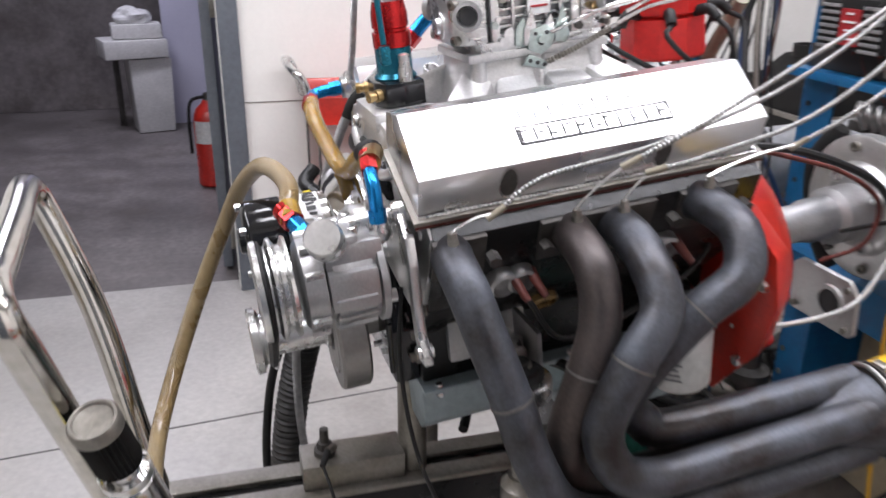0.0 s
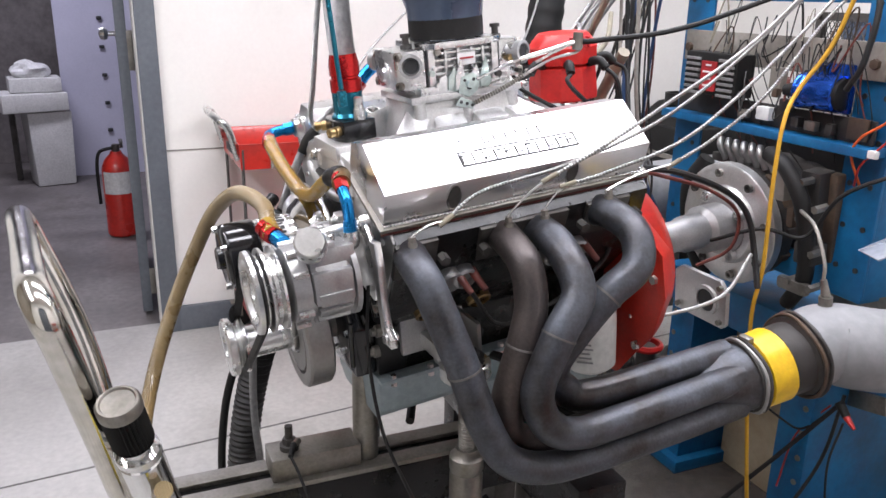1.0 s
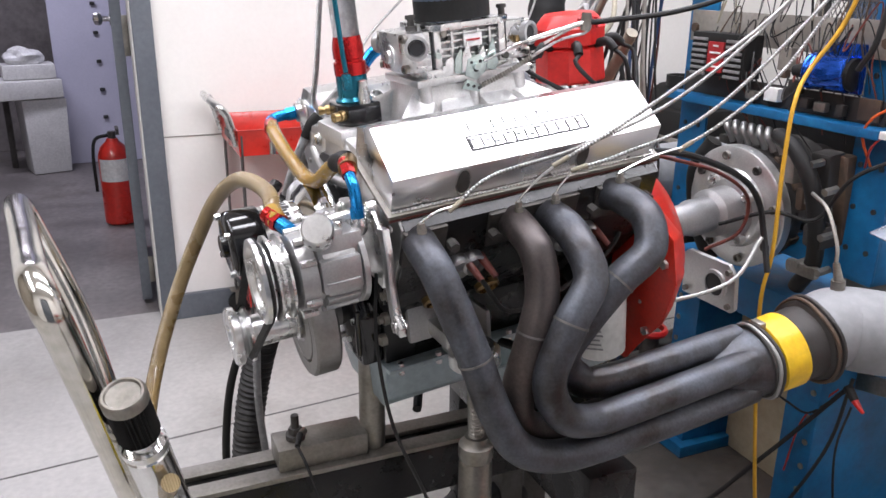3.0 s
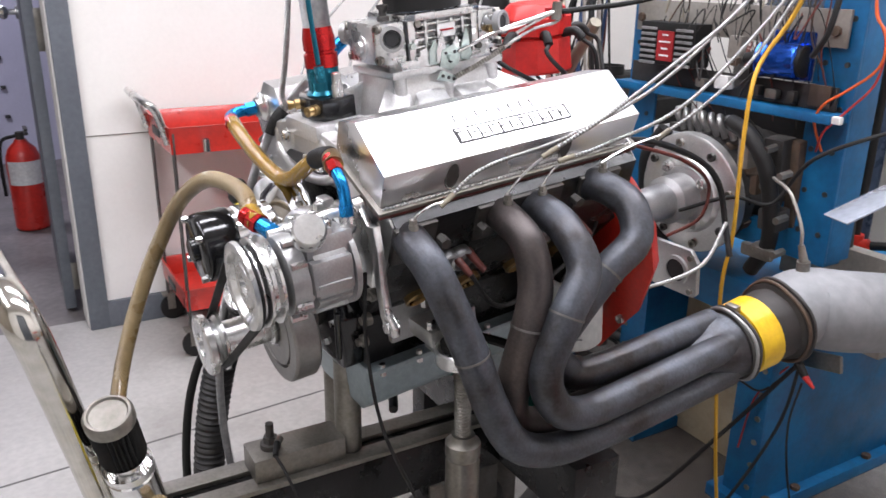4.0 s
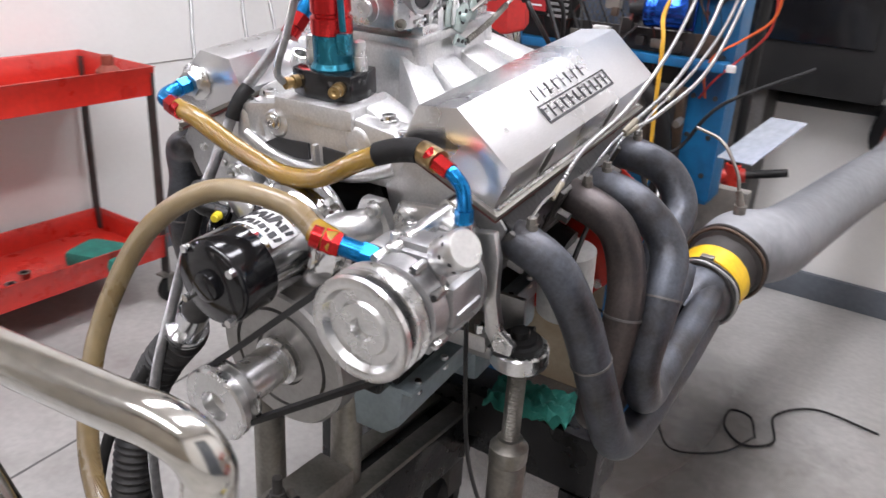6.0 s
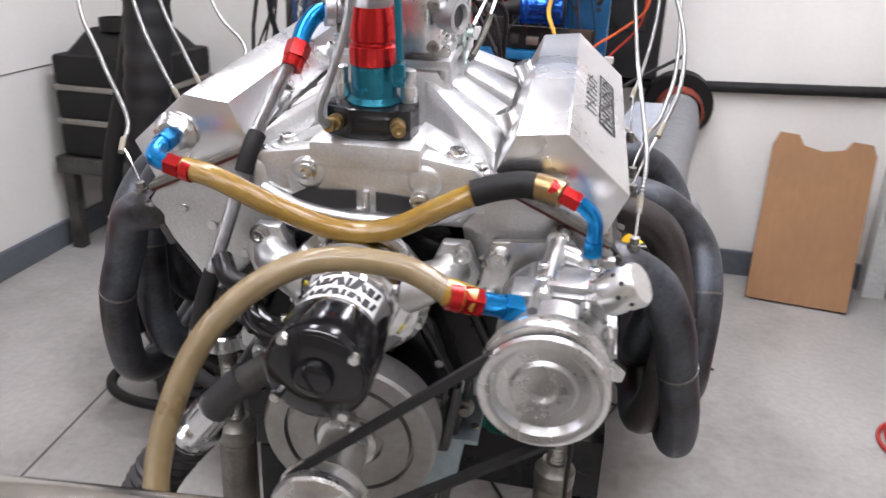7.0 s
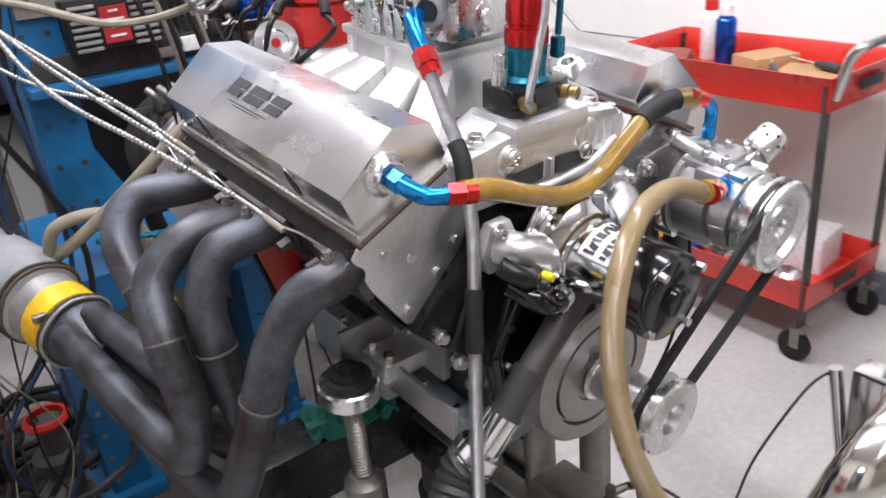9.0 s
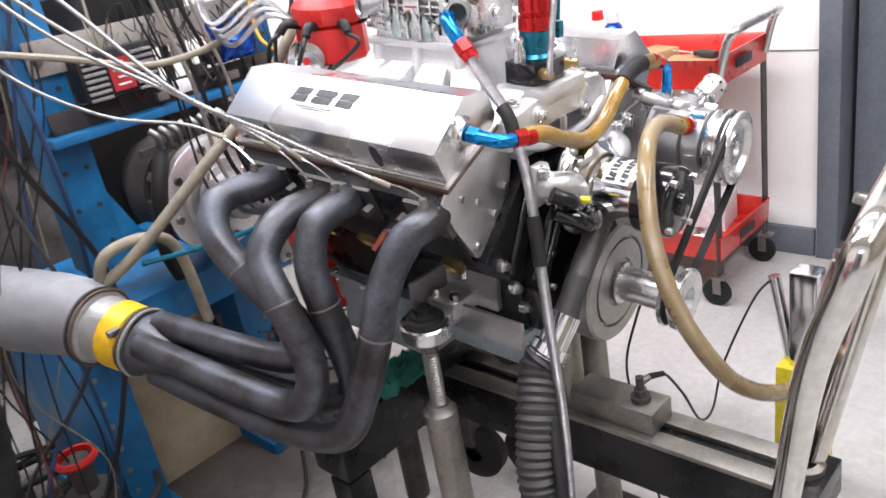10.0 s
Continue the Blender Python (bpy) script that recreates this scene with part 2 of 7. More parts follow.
material("yellow_tape", (0.8, 0.54, 0.012), 0.36, 0.0, (0.62, 0.36, 0.01), 16, 0.8, 55, 0.5, spots=0.25)
material("yellow_plastic", (0.75, 0.62, 0.03), 0.4, 0.0, (0.65, 0.52, 0.02), 9, 0.05)
material("duct_grey", (0.265, 0.27, 0.28), 0.5, 0.1, (0.19, 0.195, 0.205), 5, 0.35, 45, 0.7, spots=0.4)
material("frame_blue", (0.004, 0.155, 0.36), 0.34, 0.0, (0.004, 0.085, 0.22), 7, 0.2, 60, 0.6, fine=0.3, spots=0.85)
material("panel_grey", (0.33, 0.31, 0.28), 0.5, 0.3, (0.22, 0.2, 0.175), 6, 0.1, 80, spots=0.7)
material("fin_grey", (0.34, 0.34, 0.34), 0.45, 0.5, (0.26, 0.26, 0.26), 20, 0.05, 80)
material("rust", (0.13, 0.085, 0.055), 0.6, 0.2, (0.06, 0.042, 0.032), 14, 0.4, 90, 0.8, spots=0.6)
material("grime", (0.05, 0.045, 0.042), 0.5, 0.2, (0.022, 0.02, 0.019), 9, 0.3, 90, 0.7, spots=0.6)
material("pump_cast", (0.5, 0.5, 0.5), 0.34, 0.9, (0.37, 0.37, 0.37), 12, 0.16, 260, 0.5, fine=0.25)
material("zinc_green", (0.56, 0.65, 0.62), 0.28, 0.9, (0.42, 0.5, 0.48), 22, 0.1, 160, 0.4)
material("foil", (0.42, 0.42, 0.41), 0.4, 0.6, (0.3, 0.3, 0.29), 10, 0.6, 70, 0.6, spots=0.4)
material("wall_tan", (0.3, 0.265, 0.215), 0.6, 0.0, (0.24, 0.21, 0.17), 2, 0.06, 60, fine=0.15)
material("pan_grey", (0.36, 0.43, 0.46), 0.34, 0.5, (0.29, 0.35, 0.37), 8, 0.05, 80, 0.5)
material("white_plastic", (0.72, 0.72, 0.7), 0.4, 0.0, (0.64, 0.64, 0.62), 6, 0.03, 80)
material("white_metal", (0.78, 0.78, 0.76), 0.4, 0.0, (0.72, 0.72, 0.7), 6, 0.03, 80)
material("wall_white", (0.8, 0.785, 0.755), 0.55, 0.0, (0.755, 0.74, 0.7), 1.6, 0.06, 70, 0.7, fine=0.06)
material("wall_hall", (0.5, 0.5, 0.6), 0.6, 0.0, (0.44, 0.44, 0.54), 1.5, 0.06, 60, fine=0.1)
material("trim_grey", (0.13, 0.145, 0.165), 0.4, 0.0, (0.1, 0.112, 0.13), 3, 0.06, 60, 0.5, spots=0.2)
material("concrete", (0.445, 0.435, 0.412), 0.32, 0.0, (0.355, 0.345, 0.328), 1.9, 0.15, 45, 0.5, fine=0.28, spots=0.4)
material("concrete_dim_hall", (0.23, 0.21, 0.205), 0.42, 0.0, (0.12, 0.108, 0.105), 3.2, 0.2, 30, 0.6, fine=0.5, spots=0.75)
material("groove", (0.16, 0.155, 0.15), 0.8, 0.0, bump=0.2)
material("cardboard", (0.36, 0.2, 0.1), 0.8, 0.0, (0.31, 0.17, 0.085), 5, 0.12, 60, grain=(1, 1, 0.1), fine=0.2)
material("wood", (0.5, 0.31, 0.15), 0.6, 0.0, (0.4, 0.24, 0.11), 6, 0.1, 40, grain=(1, 8, 8))
material("ink", (0.03, 0.03, 0.032), 0.45, 0.0)
material("ink_grey", (0.3, 0.3, 0.31), 0.5, 0.2)
material("label_white", (0.75, 0.75, 0.74), 0.45, 0.0, (0.68, 0.68, 0.67), 30)
material("label_red", (0.4, 0.02, 0.025), 0.4, 0.0)
material("cloth_green", (0.03, 0.22, 0.17), 0.9, 0.0, (0.02, 0.14, 0.11), 20, 0.5, 90)
material("wire_black", (0.012, 0.012, 0.012), 0.45, 0.0, spec=0.35)
material("wire_red", (0.5, 0.03, 0.02), 0.45, 0.0)
material("wire_orange", (0.7, 0.12, 0.02), 0.45, 0.0)
material("wire_yellow", (0.65, 0.36, 0.02), 0.5, 0.0)
material("wire_blue", (0.02, 0.05, 0.13), 0.5, 0.0)
material("horn_blue", (0.07, 0.1, 0.16), 0.22, 0.2, (0.05, 0.075, 0.12), 6, rough2=0.35, coat=0.4)
material("clear_plate", (0.75, 0.8, 0.9), 0.12, 0.0, (0.66, 0.7, 0.75), 4, transmission=0.6)
material("lamp", (1, 1, 1), 0.5)
lamp_shader = M["lamp"].node_tree.nodes["Principled BSDF"]
lamp_shader.inputs["Emission Color"].default_value, lamp_shader.inputs["Emission Strength"].default_value = (0.98, 0.97, 1, 1), 6.0


# ---- the room ----
XL, XR, YB, YF, ZC = -2.05, 1.85, 2.65, -2.7, 2.75


def structure(name, bm, mat, label, category="wall"):
    return solo(name, bm, mat, label, category, kind="structure")


def wall_x(name, x0, x1, openings, mat, label, y0=YF, y1=YB, z1=ZC):
    """A wall across x0..x1 along y, with openings (y from, y to, height)."""
    bm = bmesh.new()
    y = y0
    for a, b, h in openings:
        add_box(bm, ((x0 + x1) / 2, (y + a) / 2, z1 / 2), (x1 - x0, a - y, z1))
        add_box(bm, ((x0 + x1) / 2, (a + b) / 2, (h + z1) / 2), (x1 - x0, b - a, z1 - h))
        y = b
    add_box(bm, ((x0 + x1) / 2, (y + y1) / 2, z1 / 2), (x1 - x0, y1 - y, z1))
    return structure(name, bm, mat, label)


bm = bmesh.new()
add_box(bm, (0, 0, -0.1), (4.3, 5.8, 0.2))
floor = structure("floor", bm, M["concrete"], "pale grey sealed concrete floor with scuffs", "floor")
# Hall floor: stained concrete, its tone kept dark for the dim hall.
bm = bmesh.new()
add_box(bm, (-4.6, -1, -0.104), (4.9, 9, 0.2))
structure("floor_hall", bm, M["concrete_dim_hall"], "stained concrete floor beyond the doorway, darkened for the dim hall", "floor")
bm = bmesh.new()
add_box(bm, (-1.09, 0, 0.0005), (0.007, 5.2, 0.002), turn=Euler((0, 0, radians(5))).to_matrix())
structure("floor_joint", bm, M["groove"], "dark sawn control joints in the concrete floor", "floor joint")

wall_x("wall_left", XL - 0.16, XL, [(-1.16, -0.19, 2.08)], M["wall_white"], "white painted wall with a doorway into a dark hall")
wall_x("wall_right", XR, XR + 0.16, [(-0.85, 0.205, 2.08)], M["wall_white"], "white painted wall with a grey door")
bm = bmesh.new()
add_box(bm, ((XL + XR) / 2, YB + 0.08, ZC / 2), (XR - XL + 0.32, 0.16, ZC))
structure("wall_back", bm, M["wall_white"], "white painted wall behind the dynamometer")
# Unseen front wall, tan so that it darkens reflections in the metal.
bm = bmesh.new()
add_box(bm, ((XL + XR) / 2, YF - 0.08, ZC / 2), (XR - XL + 0.32, 0.16, ZC))
structure("wall_front", bm, M["wall_tan"], "plain unseen wall, tan to darken reflections in the metal")
bm = bmesh.new()
add_box(bm, (-1.2, -0.3, ZC + 0.06), (12, 9, 0.12))
structure("ceiling", bm, M["wall_white"], "white ceiling", "ceiling")
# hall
# The far and end walls are coloured dark to stand for the dim hall.
for nm, c, s, mt in (("wall_hall_far", (-6.2, -1, ZC / 2), (0.16, 9, ZC), "concrete_dim_hall"), ("wall_hall_side", (-4.1, 1.6, ZC / 2), (4.0, 0.16, ZC), "wall_hall"), ("wall_hall_end", (-4.1, -5.4, ZC / 2), (4.0, 0.16, ZC), "concrete_dim_hall")):
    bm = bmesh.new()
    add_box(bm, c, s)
    structure(nm, bm, M[mt], "hall wall beyond the doorway, its dimness put in the colour")
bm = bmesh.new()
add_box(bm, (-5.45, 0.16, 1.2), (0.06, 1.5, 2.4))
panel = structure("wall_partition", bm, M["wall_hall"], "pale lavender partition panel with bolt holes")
base_of[panel.name] = Vector((-5.45, 0.16, 0))
for k in range(6):
    bm = bmesh.new()
    add_box(bm, (-5.41, -0.28, 0.35 + 0.21 * k), (0.02, 0.035, 0.025), bevel=0.004)
    ob = part("bolt_hole", bm, M["ink"], panel)

# baseboards, wall joint, frames
bm = bmesh.new()
add_box(bm, (XL + 0.012, 1.26, 0.055), (0.024, 2.76, 0.11), bevel=0.004)
add_box(bm, (-0.1, YB - 0.012, 0.055), (XR - XL - 0.06, 0.024, 0.11), bevel=0.004)
add_box(bm, (XR - 0.012, 1.45, 0.055), (0.024, 2.36, 0.11), bevel=0.004)
structure("baseboard", bm, M["trim_grey"], "dark grey painted baseboard", "baseboard")
bm = bmesh.new()
add_box(bm, (XL + 0.001, 1.26, 0.78), (0.004, 2.76, 0.004))
add_box(bm, (XR - 0.001, 1.45, 0.78), (0.004, 2.36, 0.004))
structure("wall_joint", bm, M["panel_grey"], "thin horizontal joint between wall panels", "wall joint")


def door_frame(name, x0, x1, y0, y1, h, w=0.06):
    bm = bmesh.new()
    add_box(bm, ((x0 + x1) / 2, y0 + w / 2 - 0.01, h / 2), (x1 - x0, w, h), bevel=0.004)
    add_box(bm, ((x0 + x1) / 2, y1 - w / 2 + 0.01, h / 2), (x1 - x0, w, h), bevel=0.004)
    add_box(bm, ((x0 + x1) / 2, (y0 + y1) / 2, h - w / 2 + 0.01), (x1 - x0, y1 - y0 - 2 * w + 0.02, w), bevel=0.004)
    return structure(name, bm, M["trim_grey"], "grey painted steel door frame", "door frame")


door_frame("door_frame_left", XL - 0.19, XL + 0.025, -1.19, -0.12, 2.09, 0.075)
door_frame("door_frame_right", XR - 0.03, XR + 0.19, -0.9, 0.25, 2.09, 0.075)
door = thing("door_1", (-2.28, -0.2, 0.01), "grey steel door standing open into the hall", "door", kind="structure")
bm = bmesh.new()
add_box(bm, (-2.70, -0.215, 1.03), (0.88, 0.042, 2.02), turn=Euler((0, 0, radians(-2))).to_matrix(), bevel=0.003)
part("leaf", bm, M["trim_grey"], door)
bm = bmesh.new()
add_lathe(bm, (-3.03, -0.225, 1.19), (0, -1, 0), [(0, 0.03), (0.01, 0.03), (0.012, 0.012), (0.04, 0.012), (0.045, 0.026), (0.06, 0.032), (0.078, 0.026), (0.085, 0)], 20)
part("door_knob", bm, M["polished"], door, "polished metal knob")
bm = bmesh.new()
add_box(bm, (-2.262, -0.2, 1.16), (0.004, 0.03, 0.16), bevel=0.001)
part("hinge_plate", bm, M["steel"], door)
bm = bmesh.new()
add_box(bm, (-2.262, -0.2, 0.16), (0.004, 0.03, 0.12), bevel=0.001)
part("hinge_plate", bm, M["steel"], door)
door = thing("door_2", (XR + 0.1, -0.35, 0.01), "closed grey painted steel door", "door", kind="structure")
bm = bmesh.new()
add_box(bm, (XR + 0.1, -0.325, 1.02), (0.045, 0.985, 2.02), bevel=0.003)
part("leaf", bm, M["trim_grey"], door)

# black rail along the back wall with the exhaust port under it
bm = bmesh.new()
add_tube(bm, [(-1.2, YB - 0.03, 0.80), (0.2, YB - 0.03, 0.805), (0.8, YB - 0.03, 0.82), (XR - 0.1, YB - 0.03, 0.86)], 0.022, 10)
solo("pipe_rail", bm, M["rubber"], "black insulated pipe run along the wall", "pipe")


def utility_cart(x0, x1, y0, y1, top, low, label):
    """Two-tray steel cart with corner legs, a handle at its y0 end and four casters."""
    c = thing("utility_cart", ((x0 + x1) / 2, (y0 + y1) / 2, 0), label, "utility cart", group="shop carts")
    for z, d in ((top, 0.095), (low, 0.085)):
        bm = bmesh.new()
        w = 0.006
        rings = []
        for g, zz in ((-0.004, z - d), (0.0, z - 0.004), (0.003, z), (-0.003, z), (-w, z - 0.004), (-w - 0.004, z - d + w)):
            rings.append([bm.verts.new((x, y, zz)) for x, y in ((x0 - g, y0 - g), (x1 + g, y0 - g), (x1 + g, y1 + g), (x0 - g, y1 + g))])
        bm.faces.new(rings[0][::-1])
        bm.faces.new(rings[-1])
        for u, v in zip(rings, rings[1:]):
            for k in range(4):
                bm.faces.new((u[k], u[(k + 1) % 4], v[(k + 1) % 4], v[k]))
        part("tray", bm, M["red_paint"], c, "glossy red sheet-metal tray")
    for xx in (x0 + 0.012, x1 - 0.012):
        for yy in (y0 + 0.012, y1 - 0.012):
            bm = bmesh.new()
            add_prism(bm, [(xx - 0.02, yy - 0.003), (xx + 0.02, yy - 0.003), (xx + 0.02, yy + 0.003), (xx - 0.02, yy + 0.003)], 0.12, top - 0.02, "z")
            part("leg", bm, M["dark_steel"], c)
            bm = bmesh.new()
            add_box(bm, (xx, yy, 0.112), (0.05, 0.05, 0.008), bevel=0.002)
            add_box(bm, (xx - 0.016, yy + 0.008, 0.08), (0.003, 0.03, 0.065))
            add_box(bm, (xx + 0.016, yy + 0.008, 0.08), (0.003, 0.03, 0.065))
            caster = part("caster", bm, M["steel"], c)
            bm = bmesh.new()
            add_lathe(bm, (xx - 0.013, yy + 0.014, 0.05), (1, 0, 0), [(0, 0.012), (0, 0.04), (0.004, 0.05), (0.022, 0.05), (0.026, 0.04), (0.026, 0.012)], 20)
            part("wheel", bm, M["rubber"], caster)
    for z in (top, low):
        bm = bmesh.new()
        add_box(bm, ((x0 + x1) / 2, y0 - 0.0045, z - 0.045), (0.12, 0.004, 0.03), bevel=0.0015)
        part("hand_slot", bm, M["ink"], c, "dark hand slot in the tray end")
    bm = bmesh.new()
    for_pts = [(x0 + 0.03, y0, top - 0.06), (x0 + 0.03, y0 - 0.03, top + 0.05), (x0 + 0.05, y0 - 0.06, top + 0.085), ((x0 + x1) / 2, y0 - 0.07, top + 0.09), (x1 - 0.05, y0 - 0.06, top + 0.085), (x1 - 0.03, y0 - 0.03, top + 0.05), (x1 - 0.03, y0, top - 0.06)]
    add_tube(bm, for_pts, 0.014, 12)
    part("handle", bm, M["machined"], c, "bare metal push handle")
    return c


utility_cart(-2.02, -1.60, 0.11, 0.95, 0.87, 0.27, "red two-tray shop cart beside the white wall")
utility_cart(1.33, 1.74, 0.40, 1.19, 0.87, 0.26, "red two-tray shop cart loaded with small tools")


def small_box(name, c, s, mat, label, cat, rz=0, bevel=0.004):
    bm = bmesh.new()
    add_box(bm, (0, 0, 0), s, bevel=bevel)
    bmesh.ops.transform(bm, matrix=pose(*c, 0, 0, rz), verts=bm.verts)
    return solo(name, bm, M[mat], label, cat)


def screwdriver(c, rz, mat):
    d = thing("screwdriver", c, "screwdriver with a plastic handle lying in the tray", "screwdriver")
    a = Vector((math.cos(rz), math.sin(rz), 0))
    bm = bmesh.new()
    add_lathe(bm, c, a, [(0, 0), (0.002, 0.012), (0.02, 0.014), (0.07, 0.014), (0.09, 0.009), (0.1, 0.011), (0.102, 0)], 10)
    part("handle", bm, M[mat], d)
    bm = bmesh.new()
    add_rod(bm, Vector(c) + a * 0.1, Vector(c) + a * 0.22, 0.003, seg=8)
    part("shaft", bm, M["machined"], d)


# tray loads, far cart
tz = 0.87 - 0.095 + 0.006
small_box("wood_block", (1.5, 0.58, tz + 0.02), (0.3, 0.18, 0.04), "wood", "pale wooden board with drill marks", "wood block", 12)
small_box("wood_block", (1.62, 0.78, tz + 0.03), (0.16, 0.12, 0.06), "wood", "short pale wood offcut", "wood block", -20)
small_box("rag", (1.45, 1.02, tz + 0.035), (0.2, 0.14, 0.07), "orange_boot", "crumpled orange shop rag", "rag", 30, 0.03)
screwdriver((1.42, 0.62, tz + 0.054), radians(35), "ink")
screwdriver((1.40, 0.82, tz + 0.014), radians(-15), "blue_coil")
screwdriver((1.56, 0.50, tz + 0.054), radians(70), "ink")


def spray_can(c, mat, capmat):
    d = thing("spray_can", c, "aerosol spray can standing in the cart tray", "spray can")
    bm = bmesh.new()
    add_lathe(bm, c, (0, 0, 1), [(0, 0), (0, 0.03), (0.004, 0.033), (0.15, 0.033), (0.155, 0.03), (0.165, 0.02), (0.165, 0)], 20)
    part("can", bm, M[mat], d)
    bm = bmesh.new()
    add_lathe(bm, (c[0], c[1], c[2] + 0.164), (0, 0, 1), [(0, 0.02), (0.004, 0.024), (0.035, 0.022), (0.037, 0)], 16)
    part("cap", bm, M[capmat], d)


spray_can((1.62, 0.93, tz), "blue_coil", "label_white")
spray_can((1.69, 1.04, tz), "label_white", "red_plastic")
lz = 0.26 - 0.085 + 0.006
small_box("parts_box", (1.62, 0.62, lz + 0.06), (0.16, 0.24, 0.12), "label_white", "white parts carton with a red panel", "carton", 8)
small_box("parts_box", (1.5, 1.05, lz + 0.03), (0.12, 0.18, 0.06), "yellow_plastic", "yellow plastic parts tray", "parts tray", -8)
small_box("rag", (1.42, 0.9, lz + 0.03), (0.14, 0.12, 0.06), "blue_coil", "crumpled blue shop rag", "rag", 15, 0.025)
bm = bmesh.new()
add_lathe(bm, (1.45, 0.55, lz), (0, 0, 1), [(0, 0), (0, 0.05), (0.03, 0.06), (0.032, 0.056), (0.006, 0.046), (0.006, 0)], 24)
solo("steel_bowl", bm, M["machined"], "shallow bare metal bowl in the lower tray", "bowl")
# tray loads, near cart by the white wall
tz = 0.87 - 0.095 + 0.006
small_box("wood_block", (-1.72, 0.4, tz + 0.02), (0.16, 0.34, 0.04), "wood", "pale wooden board in the cart tray", "wood block", 6)
for k, (dx, dy) in enumerate(((0, 0), (0.05, 0.03), (0.02, 0.07))):
    bm = bmesh.new()
    add_lathe(bm, (-1.64 + dx, 0.2 + dy, tz), (0, 0, 1), [(0, 0.014), (0.045, 0.014), (0.045, 0.009), (0.02, 0.009), (0.02, 0)], 14)
    solo("socket", bm, M["polished"], "chrome wrench socket standing in the tray", "socket", group="sockets")
lz = 0.27 - 0.085 + 0.006
for k in range(4):
    bm = bmesh.new()
    add_lathe(bm, (-1.63 - 0.05 * (k % 2), 0.25 + 0.07 * k, lz), (0, 0, 1), [(0, 0.02), (0.07, 0.02), (0.07, 0.012), (0, 0.012)], 14)
    solo("socket", bm, M["polished"], "chrome wrench socket standing in the tray", "socket", group="sockets")
small_box("rag", (-1.7, 0.75, lz + 0.03), (0.2, 0.16, 0.06), "cloth_green", "crumpled green shop rag in the lower tray", "rag", 20, 0.025)
bm = bmesh.new()
add_lathe(bm, (-1.66, 0.82, tz), (0, 0, 1), [(0, 0), (0, 0.04), (0.08, 0.04), (0.1, 0.02), (0.13, 0.02), (0.13, 0)], 16)
solo("oil_bottle", bm, M["orange_boot"], "small brown oil bottle in the cart tray", "bottle")

# leaning cardboard
bm = bmesh.new()
sheet = [(-0.19, 0), (0.19, 0), (0.19, 0.62), (0.17, 0.665), (0.10, 0.67), (0.075, 0.635), (0.0, 0.62), (-0.075, 0.635), (-0.10, 0.675), (-0.17, 0.68), (-0.19, 0.63)]
add_prism(bm, sheet, -0.02, 0.02)
bmesh.ops.transform(bm, matrix=pose(1.075, 2.375, 0.006, -14, 0, -8), verts=bm.verts)
solo("cardboard_box", bm, M["cardboard"], "flattened brown cardboard box leaning on the wall", "cardboard")

# white shelf with tool case, drill and tank
sh = thing("shelf_unit", (1.58, 2.3, 0), "white painted two-level shelf unit", "shelf")
for z, h in ((0.465, 0.17), (0.965, 0.13)):
    bm = bmesh.new()
    add_box(bm, (1.605, 2.345, z), (0.46, 0.5, h), bevel=0.004)
    part("shelf_board", bm, M["white_metal"], sh)
for x in (1.415, 1.8):
    for y in (2.14, 2.59):
        bm = bmesh.new()
        add_box(bm, (x, y, 0.452), (0.09, 0.096, 0.904), bevel=0.004)
        part("post", bm, M["white_metal"], sh)
tc = thing("tool_case", (1.5, 2.36, 0.55), "black plastic tool case on the lower shelf", "tool case")
bm = bmesh.new()
add_box(bm, (1.5, 2.40, 0.66), (0.2, 0.36, 0.22), bevel=0.015)
part("body", bm, M["rubber"], tc)
bm = bmesh.new()
add_tube(bm, [(1.5, 2.3, 0.768), (1.5, 2.31, 0.81), (1.5, 2.49, 0.81), (1.5, 2.5, 0.768)], 0.01, 8)
part("handle", bm, M["red_plastic"], tc, "red carrying handle")
dr = thing("power_tool", (1.7, 2.22, 0.55), "yellow and black power tool on the lower shelf", "power tool")
bm = bmesh.new()
add_box(bm, (1.70, 2.2, 0.6), (0.15, 0.22, 0.1), bevel=0.03, taper=(0.75, 0.7))
part("body", bm, M["rubber"], dr)
for dx in (-0.06, 0.058):
    bm = bmesh.new()
    add_box(bm, (1.70 + dx, 2.185, 0.61), (0.026, 0.2, 0.075), turn=Euler((0, radians(18 if dx < 0 else -18), 0)).to_matrix(), bevel=0.008)
    part("side_shell", bm, M["yellow_plastic"], dr, "yellow plastic side shell")
bm = bmesh.new()
add_box(bm, (1.70, 2.2, 0.656), (0.06, 0.13, 0.016), bevel=0.006)
part("grip", bm, M["hose_dark"], dr)
tk = thing("metal_keg", (1.58, 2.28, 0), "scuffed bare metal keg under the shelf", "keg")
bm = bmesh.new()
add_lathe(bm, (1.6, 2.24, 0), (0, 0, 1), [(0, 0), (0, 0.135), (0.03, 0.14), (0.06, 0.133), (0.11, 0.14), (0.15, 0.14), (0.2, 0.133), (0.25, 0.14), (0.27, 0.12), (0.28, 0.05), (0.28, 0)], 28)
part("body", bm, M["steel"], tk)
bm = bmesh.new()
for k in range(4):
    pts = [(1.30 + (0.15 - 0.012 * k) * math.cos(a) + 0.01 * k, 1.42 + (0.15 + 0.01 * k) * math.sin(a), 0.009 + 0.006 * k) for a in np.linspace(0.3 * k, 5.9 + 0.3 * k, 18)]
    add_tube(bm, pts, 0.006, 8, 3)
add_tube(bm, [(1.30, 1.57, 0.02), (1.42, 1.72, 0.02), (1.55, 1.68, 0.05), (1.62, 1.5, 0.01)], 0.006, 8, 5)
